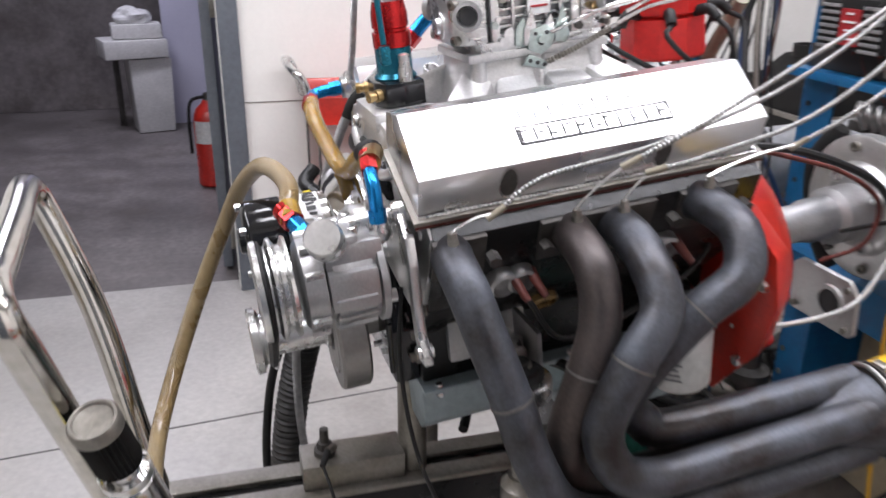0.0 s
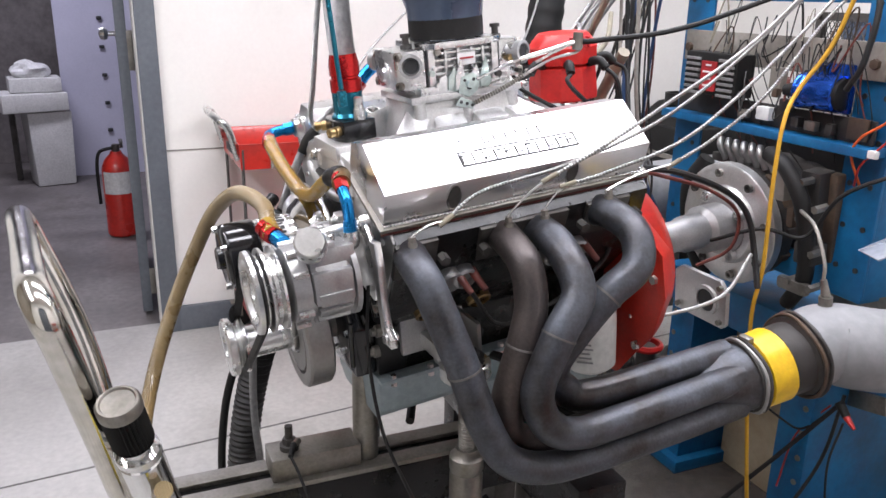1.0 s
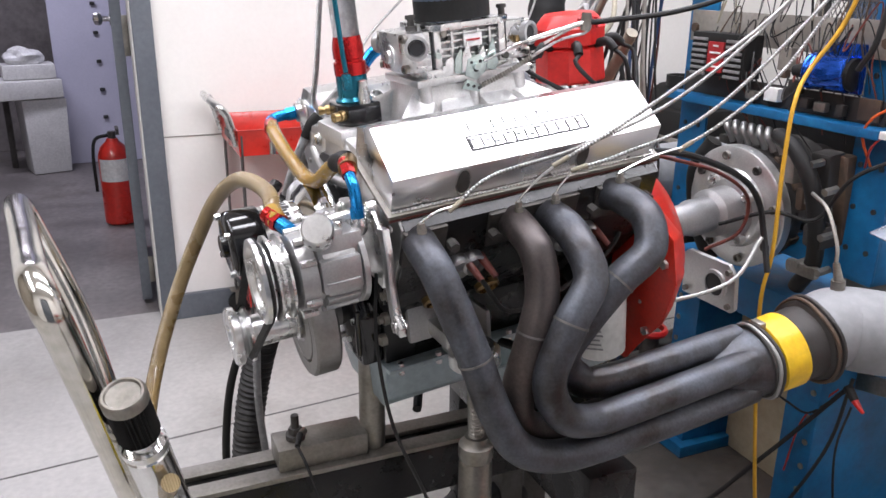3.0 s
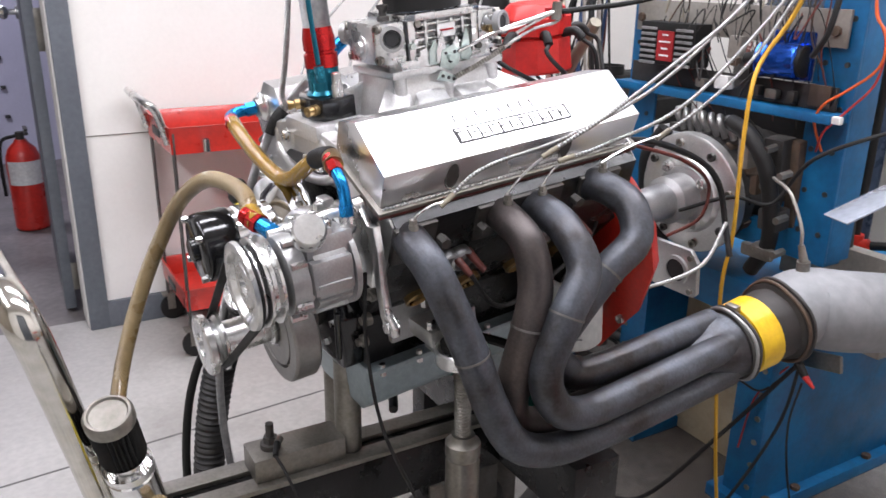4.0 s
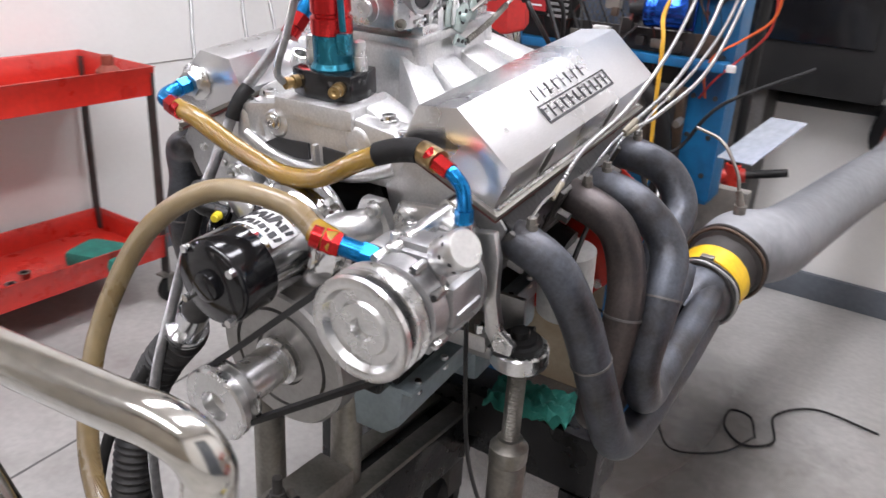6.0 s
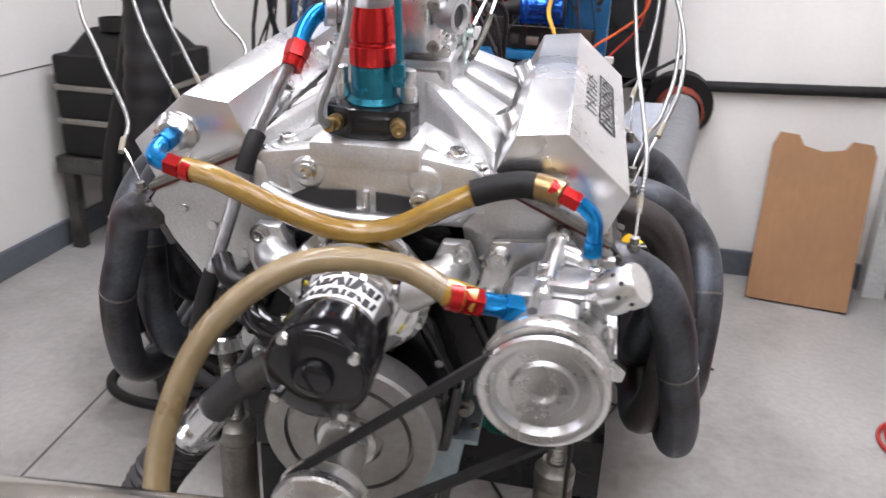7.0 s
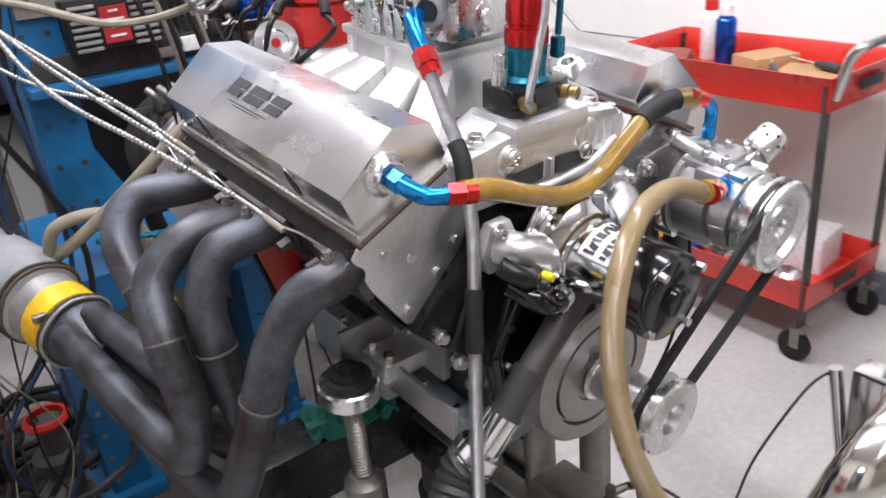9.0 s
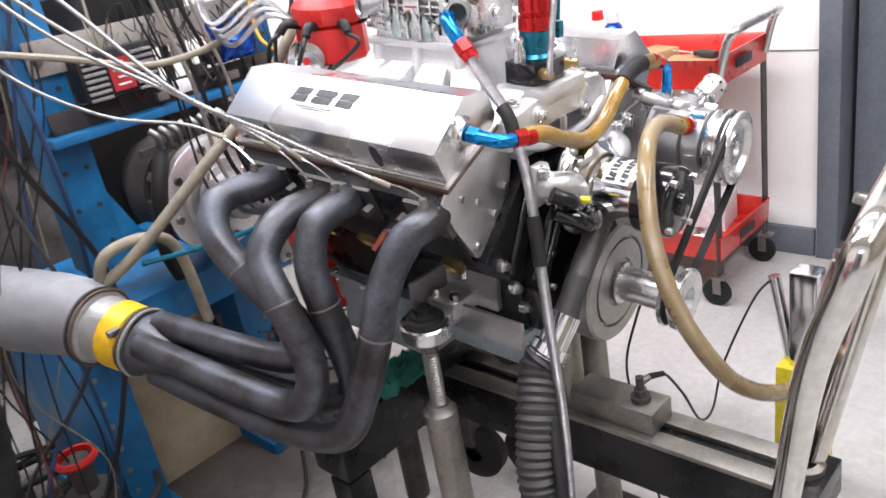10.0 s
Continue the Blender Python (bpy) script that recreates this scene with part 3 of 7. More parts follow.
solo("air_hose", bm, M["wire_red"], "coiled thin red air hose on the floor", "air hose")

# black water tank with straps
wt = thing("water_tank", (-1.75, 2.25, 0), "black ribbed plastic tank with grey straps on a low stand", "tank")
for z0, z1 in ((0.42, 0.56), (0.575, 0.70), (0.715, 0.84)):
    bm = bmesh.new()
    add_box(bm, (-1.76, 2.3, (z0 + z1) / 2), (0.44, 0.5, z1 - z0), bevel=0.02)
    part("tank_section", bm, M["rubber"], wt)
bm = bmesh.new()
add_box(bm, (-1.76, 2.3, 0.88), (0.4, 0.46, 0.12), bevel=0.03, taper=(0.6, 0.6))
part("dome", bm, M["rubber"], wt)
for z in (0.567, 0.707):
    bm = bmesh.new()
    add_box(bm, (-1.76, 2.3, z), (0.448, 0.508, 0.022), bevel=0.003)
    part("strap", bm, M["panel_grey"], wt)
bm = bmesh.new()
add_lathe(bm, (-1.76, 2.2, 0.93), (0, 0, 1), [(0, 0.07), (0.05, 0.07), (0.05, 0.06), (0.03, 0.06), (0.03, 0)], 20)
part("cap", bm, M["rubber"], wt)
bm = bmesh.new()
add_box(bm, (-1.76, 2.3, 0.38), (0.5, 0.54, 0.07), bevel=0.005)
for x in (-1.97, -1.55):
    for y in (2.07, 2.53):
        add_box(bm, (x, y, 0.17), (0.05, 0.05, 0.34))
part("stand", bm, M["dark_steel"], wt)
bm = bmesh.new()
add_rod(bm, (-1.62, 2.02, 0.36), (-1.56, 2.0, 0.34), 0.012, seg=8)
part("valve", bm, M["blue_anod"], wt)

# thick black cable bundle that drops to the floor
bm = bmesh.new()
add_tube(bm, [(-0.92, 0.97, 2.4), (-0.84, 0.93, 1.65), (-0.79, 0.87, 1.225), (-0.79, 0.82, 0.866), (-0.84, 0.90, 0.391), (-0.88, 1.0, 0.06), (-0.9, 1.2, 0.055)], 0.055, 14, ridge=0.004, pitch=0.05)
solo("wrapped_cable", bm, M["rubber"], "thick black wrapped cable hanging to the floor", "cable")
fh = thing("fuel_hose", (-1.0, 0.75, 0), "black hose with metal couplings looping above the floor", "hose")
bm = bmesh.new()
add_tube(bm, [(-0.86, 0.98, 1.3), (-0.93, 0.97, 1.0), (-0.975, 0.93, 0.75), (-0.965, 0.92, 0.55)], 0.026, 12)
part("upper_hose", bm, M["rubber"], fh)
bm = bmesh.new()
add_rod(bm, (-0.968, 0.92, 0.56), (-0.935, 0.915, 0.42), 0.03, 0.03, 16)
add_rod(bm, (-0.935, 0.915, 0.425), (-0.92, 0.913, 0.37), 0.036, 0.036, 16)
part("coupling", bm, M["machined"], fh, "knurled metal quick coupling")
bm = bmesh.new()
add_tube(bm, [(-0.923, 0.913, 0.38), (-0.86, 0.91, 0.27), (-0.739, 0.895, 0.211), (-0.451, 0.714, 0.19), (-0.3, 0.4, 0.12), (-0.25, 0.15, 0.03)], 0.02, 12)
part("lower_hose", bm, M["hose_dark"], fh)

# things in the hall
ex = thing("fire_extinguisher", (-3.65, -0.28, 0), "red fire extinguisher with a white label on the floor", "fire extinguisher")
c = Vector((-3.65, -0.28, 0))
bm = bmesh.new()
add_lathe(bm, c, (0, 0, 1), [(0, 0), (0, 0.08), (0.01, 0.088), (0.4, 0.088), (0.45, 0.07), (0.485, 0.035), (0.5, 0.03), (0.5, 0)], 28)
part("cylinder", bm, M["red_paint"], ex)
bm = bmesh.new()
add_lathe(bm, c + Vector((0, 0, 0.26)), (0, 0, 1), [(0, 0.0895), (0.13, 0.0895)], 28)
for v in [v for v in bm.verts if v.co.x < c.x + 0.035]:
    bm.verts.remove(v)
part("paper_label", bm, M["label_white"], ex, "white paper label")
bm = bmesh.new()
add_rod(bm, c + Vector((0, 0, 0.5)), c + Vector((0, 0, 0.54)), 0.022)
add_box(bm, c + Vector((0.03, 0.03, 0.56)), (0.12, 0.02, 0.012), bevel=0.003)
add_box(bm, c + Vector((0.03, 0.03, 0.535)), (0.1, 0.02, 0.01), bevel=0.003)
part("valve_head", bm, M["dark_steel"], ex)
bm = bmesh.new()
add_tube(bm, [c + Vector(q) for q in ((0, -0.02, 0.52), (0.02, -0.09, 0.5), (0.03, -0.11, 0.4), (0.03, -0.11, 0.2))], 0.01, 8)
part("nozzle_hose", bm, M["rubber"], ex)
wb = thing("styrofoam_box", (-5.3, -0.72, 0), "stack of white packing boxes with crumpled plastic", "box stack")
bm = bmesh.new()
add_box(bm, (-5.25, -0.71, 0.27), (0.24, 0.26, 0.54), turn=Euler((0, 0, radians(14))).to_matrix(), bevel=0.01, taper=(1.15, 1.15))
part("lower_box", bm, M["white_plastic"], wb)
bm = bmesh.new()
add_box(bm, (-5.22, -0.8, 0.615), (0.34, 0.44, 0.13), turn=Euler((0, 0, radians(16))).to_matrix(), bevel=0.012)
part("tray_box", bm, M["white_plastic"], wb)
bm = bmesh.new()
add_box(bm, (-5.22, -0.76, 0.735), (0.24, 0.34, 0.1), turn=Euler((0, 0, radians(8))).to_matrix(), bevel=0.012)
part("upper_box", bm, M["white_plastic"], wb)
bm = bmesh.new()
bmesh.ops.create_icosphere(bm, subdivisions=3, radius=0.12)
for v in bm.verts:
    v.co = v.co * (1 + 0.35 * noise.noise(v.co * 14)) * 1.0
    v.co.z *= 0.6
bmesh.ops.translate(bm, verts=bm.verts, vec=(-5.22, -0.78, 0.83))
part("plastic_wrap", bm, M["label_white"], wb, "crumpled clear plastic wrap", 20)
bm = bmesh.new()
for y in (-0.95, -0.6):
    add_box(bm, (-5.42, y, 0.3), (0.04, 0.04, 0.6))
add_box(bm, (-5.42, -0.78, 0.58), (0.05, 0.4, 0.03))
part("stand", bm, M["dark_steel"], wb)

tube_light(-0.5, 0.7, ZC, 0.3, 2.6, 45)
tube_light(0.6, 0.7, ZC, 0.3, 2.6, 45)
tube_light(0.0, -1.5, ZC, 2.2, 0.3, 36)
tube_light(-4.2, -1.0, ZC, 0.3, 1.2, 44, (0.86, 0.84, 1.05))


# ---- the engine, in its own frame ----
BS = 0.026  # the far bank sits this much further back


def bank(s, pts):
    """Mirror a row of points for the bank on side s."""
    return [(s * p[0], p[1] + (BS if s < 0 else 0), p[2]) for p in pts]


def sec(s, poly):
    return [(s * u, v) for u, v in poly]


eng = thing("engine", (0, 0.2, -0.2), "V8 race engine with black block and bare aluminium heads", "engine", at=E)
bm = bmesh.new()
add_prism(bm, [(-0.115, -0.075), (0.115, -0.075), (0.13, 0.02), (0.215, 0.10), (0.115, 0.20), (0.06, 0.225), (-0.06, 0.225), (-0.115, 0.20), (-0.215, 0.10), (-0.13, 0.02)], 0.01, 0.49, bevel=0.006)
part("block", bm, M["block_black"], eng, "gloss black painted iron block")
for s in (1, -1):
    o = BS if s < 0 else 0
    for k in range(4):
        bm = bmesh.new()
        add_lathe(bm, (s * 0.165, 0.09 + o + 0.1 * k, 0.055), (s, 0, -0.9), [(0, 0.022), (0.012, 0.022), (0.014, 0.018), (0.008, 0.017), (0.008, 0)], 16)
        part("core_plug", bm, M["brass"], eng)
    bm = bmesh.new()
    hp = sec(s, [(0.272, 0.243), (0.155, 0.297), (0.112, 0.245), (0.125, 0.185), (0.20, 0.105), (0.215, 0.108), (0.262, 0.175), (0.285, 0.226)])
    add_prism(bm, hp, o + 0.0, o + 0.462, bevel=0.003)
    head = part("cylinder_head", bm, M["cast_alu"], eng, "bare machined aluminium cylinder head")
    for px, pz in ((0.243, 0.218), (0.212, 0.128), (0.165, 0.165), (0.205, 0.2), (0.135, 0.2)):
        bm = bmesh.new()
        add_rod(bm, (s * px, o - 0.004, pz), (s * px, o + 0.004, pz), 0.006, seg=10)
        part("plug_bolt", bm, M["machined"], head)
    bm = bmesh.new()
    for y0, y1 in ((0.0, 0.07), (0.14, 0.30), (0.335, 0.42)):
        add_prism(bm, sec(s, [(0.258, 0.168), (0.288, 0.226), (0.296, 0.222), (0.268, 0.162)]), o + y0, o + y1, bevel=0.003)
    part("exhaust_flange", bm, M["dark_steel"], head, "dark steel header flange")
    # Thin black sheet laid over the outer face of the head.
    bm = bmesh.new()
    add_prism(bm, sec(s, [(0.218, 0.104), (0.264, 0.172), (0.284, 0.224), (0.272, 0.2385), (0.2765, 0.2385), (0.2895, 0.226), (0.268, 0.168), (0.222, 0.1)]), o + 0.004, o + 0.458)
    part("plug_rail", bm, M["block_black"], head, "black sheet over the outer head face")
    for y in (0.075, 0.145, 0.275, 0.325, 0.43):
        bm = bmesh.new()
        add_hex(bm, (s * 0.286, o + y, 0.192), (s * 0.302, o + y, 0.187), 0.0085)
        part("flange_bolt", bm, M["dark_steel"], head)
    for y in (0.095, 0.12, 0.285, 0.33):
        bm = bmesh.new()
        add_lathe(bm, (s * 0.252, o + y, 0.145), (s, 0, -0.4), [(0, 0.021), (0.02, 0.02), (0.023, 0.016), (0.012, 0.0135), (0.012, 0)], 16)
        part("plug_boss", bm, M["pump_cast"], head)
    for y in (0.11, 0.135, 0.30, 0.345):
        bm = bmesh.new()
        add_tube(bm, [(s * 0.262, o + y, 0.148), (s * 0.28, o + y, 0.14), (s * 0.298, o + y + 0.006, 0.124)], [0.0075, 0.0065, 0.005], 10, 4)
        part("plug_boot", bm, M["plug_red" if s > 0 else "orange_boot"], head, "dull red silicone spark plug boot")
    bm = bmesh.new()
    add_tube(bm, bank(s, [(0.296, 0.116, 0.125), (0.30, 0.16, 0.06), (0.26, 0.28, 0.05), (0.23, 0.42, 0.10), (0.15, 0.5, 0.2)]), 0.004, 8, 6)
    part("plug_lead", bm, M["wire_black"], head)

# oil pan, timing cover, damper
bm = bmesh.new()
add_prism(bm, [(-0.125, -0.075), (0.125, -0.075), (0.125, -0.085), (0.115, -0.15), (0.085, -0.175), (-0.085, -0.175), (-0.115, -0.15), (-0.125, -0.085)], 0.005, 0.5, bevel=0.006)
add_box(bm, (0, 0.375, -0.185), (0.21, 0.24, 0.09), bevel=0.012)
pan_ = part("oil_pan", bm, M["pan_grey"], eng, "pale blue-grey sheet-metal oil pan")
for s in (1, -1):
    bm = bmesh.new()
    add_box(bm, (s * 0.132, 0.25, -0.078), (0.022, 0.49, 0.008), bevel=0.002)
    part("pan_rail", bm, M["pan_grey"], pan_)
    for k in range(7):
        bm = bmesh.new()
        add_hex(bm, (s * 0.136, 0.03 + 0.072 * k, -0.09), (s * 0.136, 0.03 + 0.072 * k, -0.068), 0.006)
        part("pan_bolt", bm, M["machined"], pan_)
bm = bmesh.new()
add_prism(bm, [(-0.11, -0.07), (0.11, -0.07), (0.125, 0.03), (0.09, 0.13), (0.05, 0.18), (-0.05, 0.18), (-0.09, 0.13), (-0.125, 0.03)], -0.03, 0.012, bevel=0.008)
part("timing_cover", bm, M["black_gloss"], eng, "gloss black timing cover")
for x0, z0, x1, z1 in ((-0.1, -0.05, -0.115, 0.04), (0.1, -0.05, 0.115, 0.04), (-0.115, 0.04, -0.06, 0.15), (0.115, 0.04, 0.06, 0.15), (-0.06, 0.16, 0.06, 0.16), (-0.16, 0.06, -0.1, 0.19), (0.16, 0.06, 0.1, 0.19)):
    bm = bmesh.new()
    add_rod(bm, (x0, -0.028 if abs(x0) < 0.14 else 0.006, z0), (x1, -0.028 if abs(x0) < 0.14 else 0.006, z1), 0.007, seg=10)
    part("cover_rib", bm, M["black_gloss"], eng)
for x, z in ((-0.15, 0.03), (-0.18, 0.085), (0.15, 0.03), (0.18, 0.085), (-0.125, -0.02), (0.125, -0.02), (-0.1, 0.2), (0.1, 0.2)):
    bm = bmesh.new()
    add_lathe(bm, (x, 0.012, z), (0, -1, 0), [(0, 0.011), (0.01, 0.011), (0.011, 0.007), (0.018, 0.007), (0.018, 0)], 12)
    part("block_bolt", bm, M["steel" if x > 0 else "machined"], eng)
for k in range(10):
    a = k / 10 * math.tau + 0.3
    bm = bmesh.new()
    add_hex(bm, (0.1 * math.cos(a), -0.036, 0.045 + 0.1 * math.sin(a)), (0.1 * math.cos(a), -0.028, 0.045 + 0.1 * math.sin(a)), 0.006)
    part("cover_bolt", bm, M["machined"], eng)
bm = bmesh.new()
add_lathe(bm, (0, -0.1, 0), (0, 1, 0), [(0, 0), (0, 0.04), (-0.004, 0.042), (-0.004, 0.074), (0.003, 0.0755), (0.003, 0.0785), (-0.004, 0.08), (-0.004, 0.102), (0, 0.106), (0.038, 0.106), (0.042, 0.102), (0.042, 0.03), (0.075, 0.03), (0.075, 0)], 48)
part("damper", bm, M["iron_grey"], eng, "machined steel harmonic damper")
bm = bmesh.new()
add_lathe(bm, (0, -0.1, 0), (0, -1, 0), [(0, 0.034), (0.012, 0.036), (0.014, 0.029), (0.088, 0.029), (0.088, 0.036), (0.092, 0.05), (0.097, 0.051), (0.102, 0.04), (0.107, 0.04), (0.112, 0.051), (0.122, 0.052), (0.125, 0.049), (0.125, 0.022), (0.11, 0.02), (0.105, 0)], 40)
part("crank_pulley", bm, M["machined"], eng, "polished aluminium crank mandrel and pulley")
# valley front between the heads
bm = bmesh.new()
add_prism(bm, [(-0.118, 0.19), (0.118, 0.19), (0.09, 0.245), (-0.09, 0.245)], 0.012, 0.46)
part("valley_wall", bm, M["block_black"], eng)

# motor mounts
for s in (1, -1):
    bm = bmesh.new()
    add_box(bm, (s * 0.17, 0.115, -0.012), (0.09, 0.06, 0.03), bevel=0.006)
    mount = part("motor_mount", bm, M["cast_alu"], eng, "cast aluminium motor mount")
    pieces = [("pad", (0.135, 0.11, 0.0), (0.014, 0.12, 0.07)), ("web", (0.2, 0.15, 0.012), (0.09, 0.008, 0.06)), ("arm", (0.21, 0.115, -0.027), (0.06, 0.05, 0.022))]
    if s < 0:
        pieces.append(("strap", (0.19, 0.045, -0.03), (0.008, 0.16, 0.05)))
    for name, c, z in pieces:
        bm = bmesh.new()
        add_box(bm, (s * c[0], c[1], c[2]), z, bevel=0.003)
        part(name, bm, M["pump_cast"], mount)
    bm = bmesh.new()
    add_lathe(bm, (s * 0.255, 0.115, -0.04), (0, 0, 1), [(0, 0.018), (0, 0.04), (0.003, 0.043), (0.025, 0.043), (0.028, 0.04), (0.028, 0.018)], 26)
    part("mount_ring", bm, M["machined"], mount)
    for x, y, z in ((0.2, 0.095, 0.002), (0.2, 0.135, 0.002), (0.15, 0.115, 0.03)):
        bm = bmesh.new()
        add_hex(bm, (s * x, y, z - 0.012), (s * x, y, z + 0.014), 0.008)
        part("mount_bolt", bm, M["machined"], mount)
    bm = bmesh.new()
    add_lathe(bm, (s * 0.255, 0.115, -0.012), (0, 0, 1), [(0, 0.0), (0, 0.033), (0.008, 0.033), (0.01, 0.026), (0.015, 0.025), (0.016, 0.014), (0.026, 0.013), (0.027, 0.0)], 20)
    part("mount_rubber", bm, M["rubber"], mount)

# valve covers
CV = [(0.270, 0.251), (0.293, 0.303), (0.222, 0.366), (0.168, 0.360), (0.148, 0.318), (0.158, 0.303)]
for s in (1, -1):
    o = BS if s < 0 else -0.008
    vc = thing("valve_cover", (s * 0.22, 0.23 + o, 0.25), "faceted bare sheet-aluminium valve cover with a dark logo", "valve cover", group="valve covers", at=E)
    bm = bmesh.new()
    add_prism(bm, sec(s, CV), o, o + 0.468, bevel=0.0016)
    body = part("shell", bm, M["cover_alu"], vc)
    bm = bmesh.new()
    add_prism(bm, sec(s, [(0.279, 0.243), (0.152, 0.3035), (0.1545, 0.3085), (0.281, 0.249)]), o - 0.008, o + 0.476, bevel=0.001)
    part("rail", bm, M["steel"], vc, "machined gasket rail")
    bm = bmesh.new()
    add_prism(bm, sec(s, [(0.2775, 0.2395), (0.151, 0.2995), (0.152, 0.3032), (0.2787, 0.2427)]), o - 0.006, o + 0.474)
    part("gasket", bm, M["gasket"], vc, "thin dull red gasket")
    bm = bmesh.new()
    pts = [(s * (0.2735 + 0.0008 * (k % 2)), o + 0.468 * k / 78, 0.2525) for k in range(79)]
    add_tube(bm, pts, 0.0032, 6, 1, ridge=0.0014, pitch=0.006)
    part("weld_bead", bm, M["machined"], vc, "rippled weld bead")
    for y in ((0.113, 0.322) if s > 0 else (0.123, 0.367)):
        bm = bmesh.new()
        add_lathe(bm, (s * 0.259, o + y, 0.2525), (s * 0.404, 0, 0.914), [(0.005, 0.0095), (0.056, 0.0095), (0.0565, 0.0085), (0.05, 0)], 18)
        bt = part("bolt_tube", bm, M["machined"], vc)
        fc, fn, fu = Vector((s * 0.2815, o + y, 0.279)), Vector((s * 0.914, 0, -0.404)), Vector((s * 0.404, 0, 0.914))
        for name, grow, out, mat in (("slot_rim", 1.0, 0.0016, "machined"), ("slot", 0.82, 0.0024, "dark_steel")):
            bm = bmesh.new()
            rim = []
            for k in range(24):
                a = k / 24 * math.tau
                rim.append(fc + Vector((0, 0.0125 * grow * math.cos(a), 0)) + fu * (0.025 * grow * math.sin(a)))
            lo = [bm.verts.new(v - fn * 0.001) for v in rim]
            hi = [bm.verts.new(v + fn * out) for v in rim]
            bm.faces.new(hi)
            for k in range(24):
                bm.faces.new((lo[k], lo[(k + 1) % 24], hi[(k + 1) % 24], hi[k]))
            part(name, bm, M[mat], bt)
    for y in (0.12, 0.345):
        bm = bmesh.new()
        add_lathe(bm, (s * 0.160, o + y, 0.31), (-s * 0.42, 0, 0.91), [(0.0, 0.0135), (0.04, 0.0135), (0.04, 0.0105), (0.01, 0.0105), (0.01, 0)], 16)
        part("bolt_tube", bm, M["machined"], vc)
    # logo on the sloping outer facet
    n = Vector((s * 0.063, 0, 0.071)).normalized()
    down = Vector((s * 0.071, 0, -0.063)).normalized()
    mid = Vector((s * 0.2575, 0, 0.3345)) + n * 0.0012

    def mark(bm, y, d, sy, sd, skew=0.0):
        c = mid + down * d
        q = []
        for a, b in ((-1, -1), (1, -1), (1, 1), (-1, 1)):
            q.append(c + down * (b * sd / 2) + Vector((0, y + a * sy / 2 - skew * b * sd / 2, 0)))
        lo = [bm.verts.new(v - n * 0.0008) for v in q]
        hi = [bm.verts.new(v) for v in q]
        bm.faces.new(hi)
        for k in range(4):
            bm.faces.new((lo[k], lo[(k + 1) % 4], hi[(k + 1) % 4], hi[k]))

    bm = bmesh.new()
    if s > 0:
        for yy, ww, dd in ((0.222, 0.16, -0.017), (0.238, 0.205, 0.011)):
            if ww > 0.18:
                mark(bm, o + yy, dd - 0.0122, ww, 0.002)
                mark(bm, o + yy, dd + 0.0122, ww, 0.0036)
                mark(bm, o + yy - ww / 2, dd, 0.0026, 0.027)
                mark(bm, o + yy + ww / 2, dd, 0.0026, 0.027)
            count = 8 if ww < 0.18 else 11
            for k in range(count):
                x = o + yy - ww / 2 + ww * (k + 0.5) / count
                mark(bm, x - 0.006, dd, 0.0028 if ww > 0.18 else 0.0018, 0.018)
                mark(bm, x + (0.003 if k % 2 else 0.0), dd - 0.006 + 0.005 * (k % 3), 0.009, 0.0022 if ww > 0.18 else 0.0011)
    else:
        for cy, w in ((0.308, 0.04), (0.256, 0.05), (0.205, 0.04)):
            mark(bm, o + cy, -0.019, w * 0.9, 0.0125, -0.35)
            mark(bm, o + cy + 0.005, -0.005, w * 0.86, 0.0125, -0.35)
        mark(bm, o + 0.262, 0.0085, 0.1, 0.0014)
        mark(bm, o + 0.262, 0.0125, 0.07, 0.0012)
    part("logo", bm, M["ink"], vc, "dark printed logo shapes")
    # weld-on bung with a blue elbow, on the far bank alone
    if s < 0:
        bm = bmesh.new()
        b0 = Vector((s * 0.236, o - 0.001, 0.318))
        add_lathe(bm, b0, (0, -1, 0), [(0, 0.026), (0.004, 0.0265), (0.008, 0.021), (0.011, 0.018), (0.016, 0.017), (0.016, 0)], 26)
        for v in bm.verts:
            v.co += 0.0028 * noise.noise_vector(v.co * 110)
        part("bung", bm, M["machined"], vc, "welded aluminium bung")


def fitting(name, path, r, mats, label):
    """A hose fitting: an elbow of one colour with a hexagon collar of another at its end."""
    f = thing(name, path[0], label, "hose fitting", group="hose fittings", at=E)
    bm = bmesh.new()
    add_tube(bm, path, r, 14)
    part("elbow", bm, M[mats[0]], f)
    d = (Vector(path[-1]) - Vector(path[-2])).normalized()
    e = Vector(path[-1])
    bm = bmesh.new()
    add_hex(bm, e - d * 0.004, e + d * 0.016, r * 1.28)
    add_rod(bm, e + d * 0.018, e + d * 0.03, r * 1.2, r * 1.15, 16)
    part("collar", bm, M[mats[1]], f)
    d0 = (Vector(path[1]) - Vector(path[0])).normalized()
    bm = bmesh.new()
    add_hex(bm, Vector(path[0]) - d0 * 0.002, Vector(path[0]) + d0 * 0.016, r * 1.25)
    part("nut", bm, M[mats[0]], f)


fitting("breather_elbow", [(-0.236, 0.005, 0.318), (-0.236, -0.025, 0.316), (-0.228, -0.043, 0.313), (-0.205, -0.05, 0.31)], 0.0102, ("blue_anod", "red_anod"), "blue anodised elbow with a red collar")
fitting("breather_elbow", [(0.259, -0.053, 0.252), (0.259, -0.053, 0.275), (0.256, -0.053, 0.294), (0.243, -0.052, 0.307), (0.236, -0.051, 0.31)], 0.0086, ("blue_anod", "red_anod"), "blue anodised elbow with a red collar")
ah = thing("breather_hose", (0, -0.05, 0.24), "translucent amber hose slung between the valve covers", "hose", at=E)
bm = bmesh.new()
